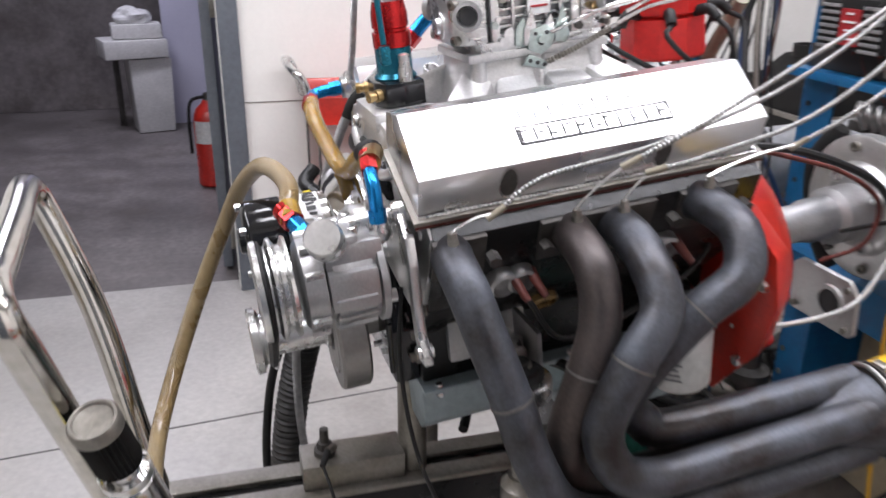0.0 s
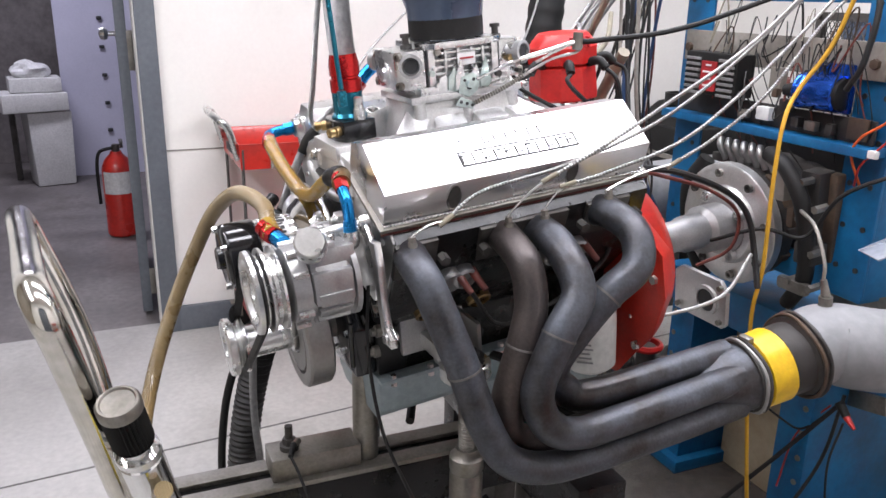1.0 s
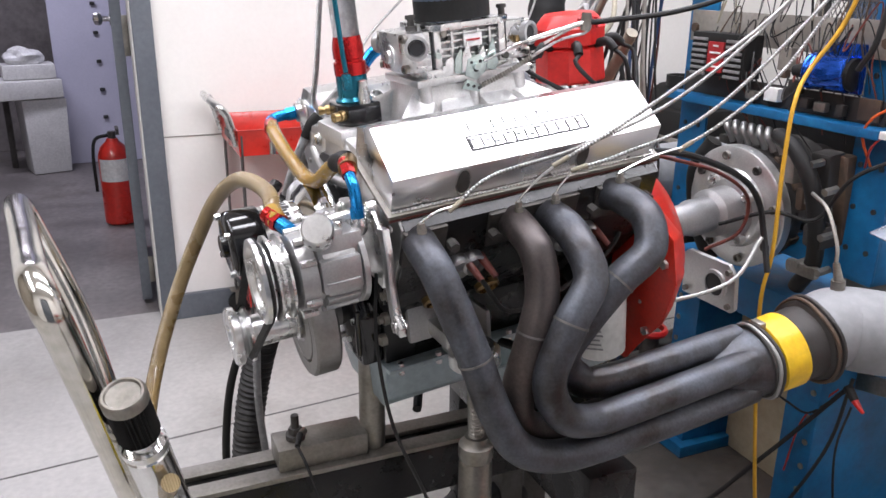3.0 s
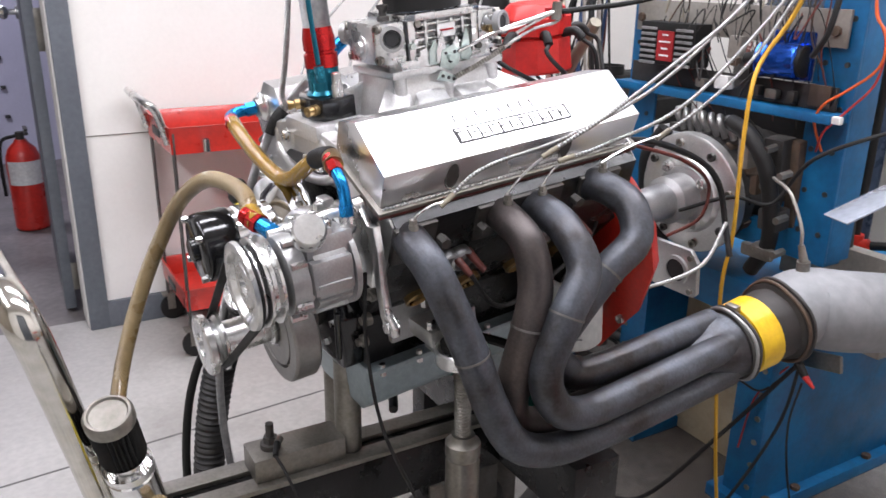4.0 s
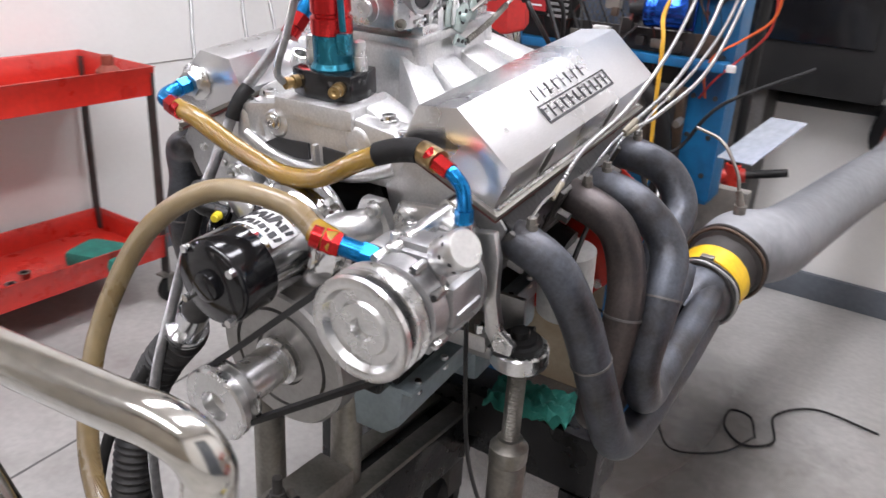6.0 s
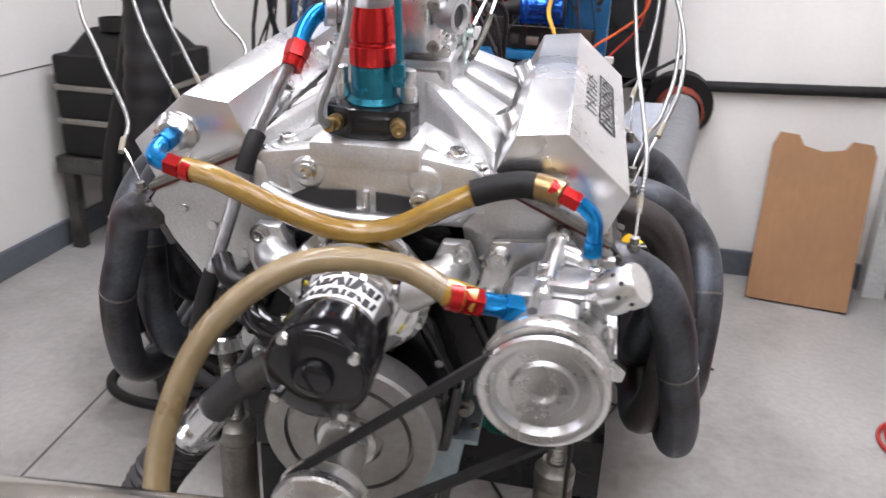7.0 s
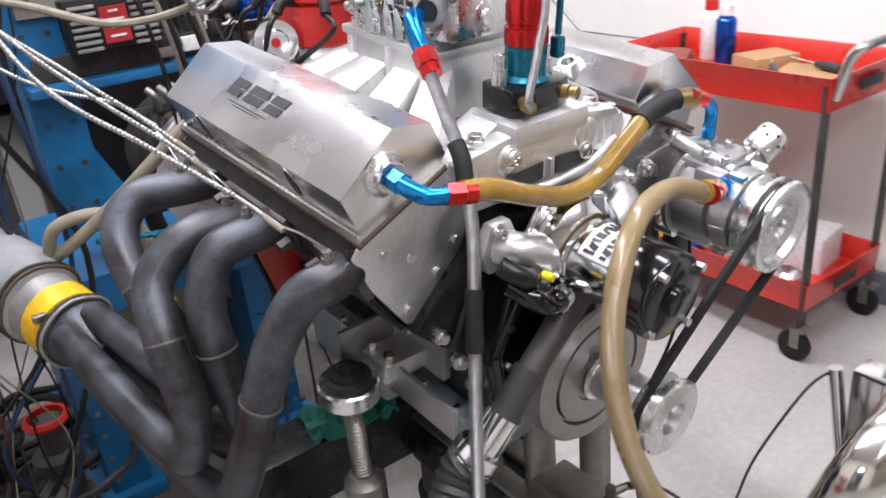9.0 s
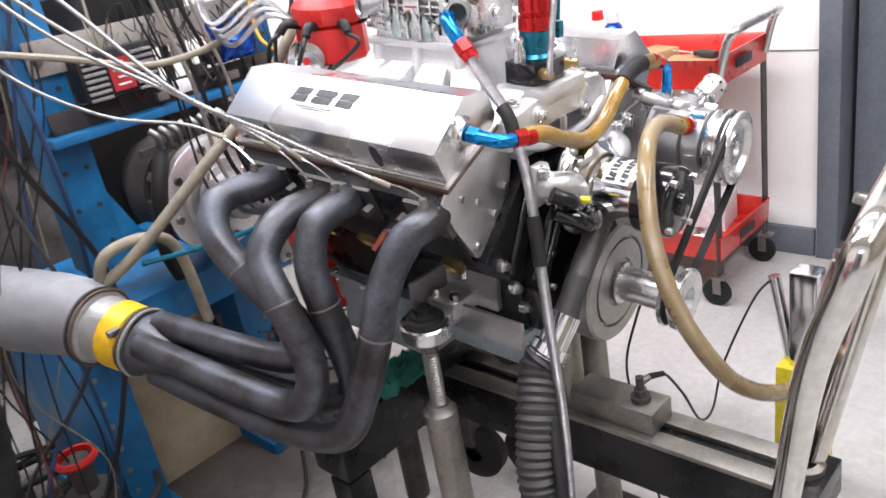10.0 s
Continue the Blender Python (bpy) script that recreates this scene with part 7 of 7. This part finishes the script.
mb = thing("monitor_box", (-0.05, 2.3, 0.9), "large black instrument cabinet against the back wall", "cabinet")
bm = bmesh.new()
add_box(bm, (0.0, 2.51, 1.29), (0.82, 0.24, 0.86), bevel=0.01)
part("case", bm, M["rubber"], mb)
bm = bmesh.new()
add_box(bm, (0.0, 2.386, 1.34), (0.7, 0.01, 0.6), bevel=0.004)
part("screen", bm, M["black_gloss"], mb)
bm = bmesh.new()
add_box(bm, (-0.12, 2.52, 0.43), (0.3, 0.2, 0.86), bevel=0.01)
part("stand", bm, M["dark_steel"], mb)
# wire-mesh guard behind
mg = thing("mesh_guard", (-0.75, 2.5, 0.2), "dark expanded-metal mesh guard panel", "mesh guard")
bm = bmesh.new()
x0, x1, z0, z1, y = -1.0, -0.42, 0.45, 1.35, 2.2
for q in (((x0 + x1) / 2, y, z0, x1 - x0, 0.03), ((x0 + x1) / 2, y, z1, x1 - x0, 0.03)):
    add_box(bm, q[:3], (q[3], 0.03, q[4]))
for x in (x0, x1):
    add_box(bm, (x, y, (z1) / 2), (0.03, 0.03, z1))
part("frame", bm, M["dark_steel"], mg)
bm = bmesh.new()
n = 26
for k in range(-n, n):
    for sgn in (1, -1):
        p0, p1 = None, None
        ts = []
        cx = x0 + (x1 - x0) * (k / n)
        a = Vector((cx, y, z0)) if sgn > 0 else Vector((cx, y, z1))
        d = Vector((0.5, 0, 0.9 * sgn))
        t0, t1 = 0.0, (z1 - z0) / 0.9
        if cx < x0:
            t0 = (x0 - cx) / 0.5
        t1 = min(t1, (x1 - cx) / 0.5)
        if t1 > t0 + 0.02:
            add_rod(bm, a + d * t0, a + d * t1, 0.0025, seg=4, caps=False)
part("mesh", bm, M["dark_steel"], mg)
bm = bmesh.new()
add_box(bm, ((x0 + x1) / 2, y + 0.12, (z0 + z1) / 2), (x1 - x0, 0.02, z1 - z0), bevel=0.003)
part("backing", bm, M["horn_blue"], mg, "dark tinted sheet behind the mesh")
bm = bmesh.new()
add_box(bm, (0, 0, 0), (0.1, 0.17, 0.004), bevel=0.001)
bmesh.ops.transform(bm, matrix=pose(0.32, 1.08, 0.97, 28, -6, -30), verts=bm.verts)
solo("clear_sheet", bm, M["clear_plate"], "clear plastic splash sheet bolted beside the frame", "plastic sheet")

ps = thing("pipe_manifold", (0.1, 1.55, 0.62), "black pipe manifold with red tees carried by the frame", "pipe manifold")
for pts, r in (([(0.035, 1.5, 0.62), (0.035, 1.5, 1.35)], 0.012), ([(0.16, 1.56, 0.62), (0.16, 1.56, 1.35)], 0.014), ([(-0.03, 1.5, 0.705), (0.3, 1.6, 0.775)], 0.012), ([(0.17, 1.1, 1.36), (0.12, 1.58, 1.36)], 0.012), ([(0.02, 1.45, 0.62), (0.0, 1.25, 0.62)], 0.012), ([(0.035, 1.5, 0.63), (0.015, 1.42, 0.62)], 0.012)):
    bm = bmesh.new()
    add_rod(bm, *pts, r, seg=14)
    part("pipe", bm, M["rubber"], ps, "thin black pipe")
for x, y, z in ((0.035, 1.5, 0.72), (0.16, 1.557, 0.745)):
    bm = bmesh.new()
    add_rod(bm, (x, y, z - 0.035), (x, y, z + 0.035), 0.022, seg=14)
    add_rod(bm, (x - 0.035, y - 0.01, z - 0.007), (x + 0.035, y + 0.01, z + 0.007), 0.021, seg=14)
    part("tee", bm, M["bell_red"], ps, "dull red pipe tee")
bm = bmesh.new()
add_box(bm, (0.14, 1.62, 1.33), (0.26, 0.12, 0.16), bevel=0.008)
part("control_box", bm, M["rubber"], ps, "black control box")
bm = bmesh.new()
add_rod(bm, (0.13, 1.56, 1.275), (0.13, 1.552, 1.275), 0.006, seg=12)
part("indicator", bm, M["red_plastic"], ps)

# ---- wires and cables ----
def cable(name, pts, r, mat, label, at=None, cat="cable", seg=8, **kw):
    seg = 14 if r > 0.01 else seg
    bm = bmesh.new()
    add_tube(bm, pts, r, seg, **kw)
    if at is None:
        for v in bm.verts:
            v.co.z = max(v.co.z, 0.004)
    return solo(name, bm, M[mat], label, cat, at=at)


def probe(s, base, via, top):
    """Armoured thermocouple cable: thin stem at the pipe, crimp, then the armoured lead."""
    th = thing("thermocouple_cable", base, "silver armoured thermocouple cable rising from a header pipe", "thermocouple cable", group="thermocouple cables", at=E)
    b, v = Vector(base), Vector(via)
    bm = bmesh.new()
    add_tube(bm, [b - Vector((0, 0, 0.012)), b, b.lerp(v, 0.5) + Vector((0, 0, 0.005)), v], 0.0018, 6)
    part("stem", bm, M["machined"], th)
    t = [Vector(q) for q in top]
    d = (t[0] - v).normalized()
    bm = bmesh.new()
    add_rod(bm, v - d * 0.012, v + d * 0.014, 0.004, seg=10)
    part("crimp", bm, M["tan_cable"], th)
    bm = bmesh.new()
    add_tube(bm, [v, *t], 0.0035, 10, 10, ridge=0.0013, pitch=0.0052)
    part("armour", bm, M["armor"], th)


zb = 0.235
probe(1, (0.307, 0.022, 0.24), (0.312, 0.075, 0.255), [(0.318, 0.137, 0.29), (0.318, 0.293, 0.305), (0.310, 0.501, 0.355), (0.301, 0.745, 0.484), (0.316, 0.992, 0.677), (0.33, 1.1, 0.8)])
probe(1, (0.310, 0.180, 0.24), (0.340, 0.235, 0.295), [(0.366, 0.316, 0.335), (0.372, 0.429, 0.383), (0.353, 0.603, 0.445), (0.319, 0.793, 0.539), (0.303, 1.011, 0.691), (0.3, 1.1, 0.8)])
probe(1, (0.312, 0.243, 0.238), (0.328, 0.275, 0.275), [(0.350, 0.335, 0.289), (0.375, 0.476, 0.329), (0.378, 0.670, 0.444), (0.360, 0.874, 0.578), (0.351, 1.037, 0.704), (0.34, 1.1, 0.8)])
probe(1, (0.311, 0.364, 0.247), (0.316, 0.489, 0.267), [(0.333, 0.557, 0.301), (0.350, 0.653, 0.364), (0.356, 0.776, 0.475), (0.370, 0.928, 0.580), (0.377, 1.068, 0.70), (0.37, 1.12, 0.8)])
probe(-1, (-0.306, 0.044, 0.24), (-0.345, 0.08, 0.272), [(-0.362, 0.129, 0.292), (-0.428, 0.195, 0.352), (-0.501, 0.283, 0.421), (-0.532, 0.446, 0.527), (-0.560, 0.676, 0.642), (-0.6, 0.9, 0.75)])
probe(-1, (-0.320, 0.21, 0.238), (-0.35, 0.25, 0.285), [(-0.38, 0.27, 0.32), (-0.44, 0.33, 0.38), (-0.5, 0.42, 0.45), (-0.56, 0.6, 0.56), (-0.61, 0.92, 0.76)])
probe(-1, (-0.319, 0.27, 0.23), (-0.345, 0.31, 0.29), [(-0.38, 0.34, 0.33), (-0.44, 0.4, 0.39), (-0.52, 0.52, 0.47), (-0.57, 0.66, 0.57), (-0.62, 0.94, 0.76)])
probe(-1, (-0.330, 0.391, 0.242), (-0.335, 0.46, 0.28), [(-0.36, 0.52, 0.30), (-0.45, 0.62, 0.33), (-0.54, 0.74, 0.42), (-0.6, 0.85, 0.58), (-0.63, 0.96, 0.76)])
bm = bmesh.new()
top = E @ Vector((0.335, 1.1, 0.80))
add_box(bm, (top.x - 0.02, top.y + 0.02, top.z + 0.02), (0.16, 0.06, 0.07), bevel=0.004)
solo("cable_clamp", bm, M["rubber"], "black junction box that gathers the thermocouple cables", "junction box")
bm = bmesh.new()
top = E @ Vector((-0.615, 0.93, 0.77))
add_box(bm, (top.x, top.y + 0.02, top.z + 0.02), (0.14, 0.06, 0.07), bevel=0.004)
add_rod(bm, (top.x, top.y + 0.02, top.z), (top.x + 0.3, top.y - 0.02, top.z + 0.05), 0.015, seg=10)
solo("cable_clamp", bm, M["rubber"], "black junction box that gathers the thermocouple cables", "junction box")

# yellow strap, battery leads and loom behind the engine
cable("yellow_lead", [(0.17, 1.03, 1.5), (0.13, 1.01, 1.33), (0.1, 0.965, 1.23), (0.122, 0.915, 1.17), (0.132, 0.9, 1.05), (0.138, 0.9, 0.87), (0.128, 0.9, 0.72), (0.11, 0.98, 0.3), (0.1, 1.05, 0.02)], 0.0045, "wire_yellow", "flat yellow lead hanging from the frame")
cable("red_lead", [(0.17, 0.48, 1.12), (0.15, 0.6, 1.09), (0.11, 0.76, 1.04), (0.1, 0.85, 0.98), (0.08, 0.86, 0.9), (0.03, 0.82, 0.85)], 0.0038, "plug_red", "dark red battery lead by the bellhousing")
cable("black_lead", [(0.19, 0.5, 1.12), (0.18, 0.62, 1.1), (0.14, 0.78, 1.04), (0.13, 0.85, 0.98), (0.14, 0.87, 0.9), (0.17, 0.86, 0.84)], 0.0062, "wire_black", "black lead by the drive flange")
cable("grey_lead", [(0.2, 0.8, 0.93), (0.22, 0.72, 0.86), (0.2, 0.6, 0.83), (0.18, 0.54, 0.83)], 0.004, "armor", "grey sheathed lead under the flange")
cable("orange_lead", [(0.26, 1.05, 1.42), (0.276, 1.04, 1.329), (0.299, 1.04, 1.295), (0.309, 1.04, 1.264), (0.297, 1.04, 1.221), (0.245, 1.04, 1.177), (0.201, 1.04, 1.145), (0.179, 1.05, 1.105), (0.178, 1.09, 1.04)], 0.0028, "wire_orange", "thin orange wire looping beside the post", cat="wire")
cable("orange_lead", [(0.25, 1.06, 1.42), (0.272, 1.05, 1.329), (0.299, 1.05, 1.274), (0.295, 1.05, 1.199), (0.246, 1.05, 1.137), (0.204, 1.05, 1.09), (0.165, 1.09, 1.037)], 0.0024, "wire_red", "thin red wire looping beside the post", cat="wire")
bm = bmesh.new()
add_box(bm, (0.236, 1.04, 1.118), (0.02, 0.012, 0.016), bevel=0.003)
solo("wire_connector", bm, M["white_plastic"], "small white plastic wire connector", "connector")
cable("grey_cable", [(0.02, 0.86, 0.9), (0.12, 0.9, 0.95), (0.17, 0.97, 0.94), (0.245, 0.98, 1.05), (0.4, 1.05, 1.14)], 0.0042, "rubber", "black cable crossing below the coil")
cable("coil_lead", [(0.2, 0.98, 1.24), (0.23, 0.98, 1.3), (0.22, 1.0, 1.42), (0.12, 1.02, 1.5)], 0.006, "wire_black", "black lead curling up from the coil")
random.seed(11)
for k in range(46):
    x = -0.36 + 0.012 * k if k < 12 else -0.25 + 0.0125 * (k - 12)
    y = 0.97 + 0.025 * random.random()
    if k < 12 and k % 2:
        continue
    if k < 12:
        pts = [(-0.2 - 0.008 * k, 0.72 + 0.012 * k, 1.62), (-0.2 - 0.006 * k, 0.73 + 0.012 * k, 1.4), (-0.18 - 0.006 * k + 0.03 * random.random(), 0.72 + 0.012 * k, 1.2), (-0.15 - 0.005 * k, 0.74 + 0.012 * k, 1.06 - 0.01 * k), (-0.08 - 0.008 * k, 0.78 + 0.02 * random.random(), 0.9)]
        cable("loom_wire", pts, 0.0025 + 0.0055 * (random.random() ** 2), random.choice(("wire_black", "wire_black", "rubber", "hose_dark", "panel_grey")), "black wiring loom strand hanging behind the engine", cat="wire")
    else:
        z = 1.2 + 0.18 * random.random()
        pts = [(x, y, z), (x + 0.04 * random.random(), y - 0.02, z - 0.05), (x + 0.08 * random.random(), y, z - 0.02 + 0.08 * random.random()), (x + 0.1 * random.random() - 0.02, y + 0.02, z - 0.08), (x + 0.06, y + 0.04, z - 0.16)]
        cable("panel_wire", pts, 0.0009 + 0.0012 * random.random(), random.choice(("wire_black", "wire_black", "rubber", "plug_red", "wire_black", "rust", "tan_cable", "hose_dark")), "thin wire tangled on the frame panel", at=DF, cat="wire")
for pts, r, mt in (
    ([(0.12, 1.24, 0.5), (0.11, 1.2, 0.3), (0.06, 1.08, 0.06), (0.04, 0.98, 0.012), (0.1, 0.86, 0.012)], 0.0045, "wire_black"),
    ([(0.1, 1.25, 0.46), (0.0, 1.12, 0.24), (-0.1, 0.98, 0.04), (-0.2, 0.9, 0.012)], 0.006, "rubber"),
    ([(0.09, 1.24, 0.44), (0.05, 1.2, 0.38), (0.02, 1.16, 0.4), (-0.04, 1.12, 0.44)], 0.003, "wire_black"),
    ([(0.13, 1.24, 0.43), (0.14, 1.2, 0.32), (0.17, 1.2, 0.16), (0.22, 1.22, 0.03), (0.34, 1.32, 0.012), (0.4, 1.46, 0.012)], 0.003, "wire_black"),
    ([(0.4, 1.46, 0.01), (0.36, 1.56, 0.01), (0.3, 1.56, 0.01), (0.31, 1.46, 0.01), (0.38, 1.4, 0.01), (0.45, 1.47, 0.01), (0.42, 1.62, 0.01), (0.52, 1.74, 0.01), (0.7, 1.72, 0.01)], 0.004, "rubber"),
    ([(0.08, 1.25, 0.45), (0.05, 1.23, 0.4), (0.03, 1.2, 0.34), (0.02, 1.18, 0.2)], 0.0025, "label_red"),
):
    cable("floor_wire", pts, r, mt, "thin wire trailing from the frame to the floor", cat="wire")
pr = thing("test_prod", (0.11, 1.24, 0.44), "red and black test prod hanging from the bracket", "test prod")
bm = bmesh.new()
add_rod(bm, (0.11, 1.24, 0.475), (0.14, 1.235, 0.452), 0.012, 0.01, 12)
part("body", bm, M["rubber"], pr)
bm = bmesh.new()
add_rod(bm, (0.138, 1.235, 0.453), (0.17, 1.23, 0.436), 0.009, 0.004, 12)
part("tip", bm, M["red_plastic"], pr)
# cables and tan hose on the far side
cable("tan_hose", [(-0.02, 0.62, 1.3), (-0.14, 0.64, 1.17), (-0.28, 0.7, 1.05), (-0.42, 0.78, 0.92), (-0.5, 0.85, 0.85)], 0.012, "tan_cable", "tan rubber hose slanting behind the header")
cable("tan_hose", [(-0.5, 0.85, 0.85), (-0.48, 0.82, 0.92), (-0.4, 0.8, 0.93), (-0.34, 0.8, 0.88), (-0.32, 0.8, 0.7)], 0.012, "tan_cable", "tan rubber hose looping by the frame")
cable("teal_strap", [(-0.22, 0.66, 0.9), (-0.32, 0.72, 0.89), (-0.42, 0.8, 0.88)], 0.006, "teal_anod", "teal cord tied across the frame")
random.seed(23)
for k in range(14):
    a0 = Vector((-0.36 - 0.02 * (k % 8), 1.0 + 0.02 * random.random(), 1.65 - 0.05 * random.random()))
    z1 = 0.9 + 0.3 * random.random()
    sway = 0.16 * random.random()
    pts = [a0, (-0.42 - sway, 0.95 + 0.1 * random.random(), z1 + 0.2), (-0.40 - 0.3 * random.random(), 0.95 + 0.2 * random.random(), z1 - 0.25), (-0.5 - 0.25 * random.random(), 1.0 + 0.25 * random.random(), 0.35), (-0.55 - 0.25 * random.random(), 1.05 + 0.3 * random.random(), 0.03), (-0.4 - 0.5 * random.random(), 0.9 + 0.6 * random.random(), 0.02 + 0.02 * random.random())]
    cable("loom_wire", pts, 0.002 + 0.005 * random.random() ** 2, random.choice(("wire_black", "rubber", "hose_dark", "wire_blue", "wire_black", "tan_cable", "plug_red")), "cable hanging from the frame to the floor", cat="wire")
for k in range(12):
    cx, cy = -0.5 - 0.45 * random.random(), 1.0 + 0.7 * random.random()
    rr = 0.1 + 0.12 * random.random()
    ph = 6 * random.random()
    pts = [(cx + rr * math.cos(ph + 0.55 * n) * (1 + 0.1 * math.sin(n)), cy + rr * 0.8 * math.sin(ph + 0.55 * n), 0.025 + 0.012 * k + 0.02 * random.random()) for n in range(14)]
    cable("floor_hose", pts, 0.008 + 0.01 * random.random(), random.choice(("rubber", "hose_dark", "rubber")), "black hose coiled on the floor beside the frame", cat="hose", steps=5)
wtb = thing("floor_valve", (-0.6, 1.2, 0), "rusty water valve body standing beside the frame", "valve")
bm = bmesh.new()
add_lathe(bm, (-0.58, 1.2, 0), (0, 0, 1), [(0, 0), (0, 0.07), (0.02, 0.07), (0.03, 0.04), (0.2, 0.04), (0.21, 0.06), (0.24, 0.06), (0.25, 0.03), (0.34, 0.03), (0.34, 0)], 22)
part("body", bm, M["dark_steel"], wtb)
bm = bmesh.new()
add_lathe(bm, (-0.58, 1.2, 0.33), (0, 0, 1), [(0, 0.05), (0.01, 0.055), (0.02, 0.05), (0.02, 0.042), (0, 0.042)], 22)
part("handwheel", bm, M["red_plastic"], wtb)
bm = bmesh.new()
add_rod(bm, (-0.58, 1.2, 0.16), (-0.72, 1.0, 0.16), 0.035, seg=18)
add_rod(bm, (-0.70, 1.03, 0.16), (-0.735, 0.98, 0.16), 0.045, seg=18)
part("outlet", bm, M["steel"], wtb)
cable("grey_conduit", [(-0.05, 0.6, 1.42), (-0.16, 0.62, 1.3), (-0.3, 0.72, 1.26), (-0.42, 0.85, 1.3), (-0.6, 0.98, 1.36)], 0.007, "tan_cable", "grey sheathed cable crossing to the frame")
for k in range(4):
    cable("spark_lead", [(-0.08, 0.52 + 0.01 * k, 1.27), (-0.14, 0.56 + 0.01 * k, 1.31 + 0.012 * k), (-0.2 - 0.01 * k, 0.62, 1.27 + 0.015 * k), (-0.2, 0.68, 1.36 + 0.02 * k), (-0.12, 0.74, 1.5)], 0.005, "braid", "grey sheathed spark lead by the distributor")
cable("oil_line", [(0.2, 0.3, 0.78), (0.1, 0.28, 0.76), (-0.02, 0.25, 0.7), (-0.05, 0.2, 0.62), (0.02, 0.16, 0.6)], 0.009, "rubber", "black rubber line under the oil pan", cat="hose")

# dirt and painted shade on the floor round the frame: a thin film that thins out towards its edge
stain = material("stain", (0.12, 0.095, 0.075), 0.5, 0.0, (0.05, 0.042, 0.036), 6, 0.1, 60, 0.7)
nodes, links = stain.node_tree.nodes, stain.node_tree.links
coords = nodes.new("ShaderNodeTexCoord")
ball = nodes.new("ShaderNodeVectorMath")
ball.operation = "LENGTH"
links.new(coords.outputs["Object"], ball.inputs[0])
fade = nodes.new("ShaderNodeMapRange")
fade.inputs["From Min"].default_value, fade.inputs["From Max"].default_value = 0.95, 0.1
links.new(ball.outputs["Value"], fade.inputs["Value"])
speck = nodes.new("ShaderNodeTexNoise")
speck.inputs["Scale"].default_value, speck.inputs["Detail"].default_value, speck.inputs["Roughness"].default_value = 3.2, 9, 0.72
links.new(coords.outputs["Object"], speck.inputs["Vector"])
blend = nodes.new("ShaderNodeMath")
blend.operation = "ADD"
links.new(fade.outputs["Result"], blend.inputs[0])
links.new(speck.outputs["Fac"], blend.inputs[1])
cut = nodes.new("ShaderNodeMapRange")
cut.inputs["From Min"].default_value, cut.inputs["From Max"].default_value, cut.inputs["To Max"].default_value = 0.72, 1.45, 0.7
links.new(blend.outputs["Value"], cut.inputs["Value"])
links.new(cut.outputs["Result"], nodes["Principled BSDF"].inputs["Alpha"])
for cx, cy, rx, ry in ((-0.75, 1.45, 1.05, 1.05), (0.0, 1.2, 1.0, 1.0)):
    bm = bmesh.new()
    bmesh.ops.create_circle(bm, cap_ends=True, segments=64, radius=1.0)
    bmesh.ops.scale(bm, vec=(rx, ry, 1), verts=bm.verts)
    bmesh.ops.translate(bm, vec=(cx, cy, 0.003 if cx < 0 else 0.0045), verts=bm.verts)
    solo("floor_stain", bm, stain, "brown grime and painted shade on the concrete floor", "floor stain", kind="structure")

# a second wheel under the beam and a wet hose on the floor
bm = bmesh.new()
add_lathe(bm, (-0.02, 0.36, 0.3), (1, 0.2, 0), [(0, 0.02), (0, 0.055), (0.008, 0.068), (0.036, 0.068), (0.044, 0.055), (0.044, 0.02)], 24)
part("wheel", bm, M["rubber"], st)
bm = bmesh.new()
add_box(bm, (0.0, 0.375, 0.39), (0.06, 0.05, 0.13), bevel=0.003)
part("fork", bm, M["dark_steel"], st)
cable("floor_hose", [(-1.2, 1.46, 0.16), (-1.165, 1.423, 0.06), (-1.0, 1.27, 0.024), (-0.81, 1.14, 0.024), (-0.55, 0.99, 0.024), (-0.43, 0.89, 0.024), (-0.28, 0.74, 0.024), (-0.2, 0.55, 0.024)], 0.019, "hose_dark", "grey rubber water hose lying across the floor", cat="hose", seg=14)
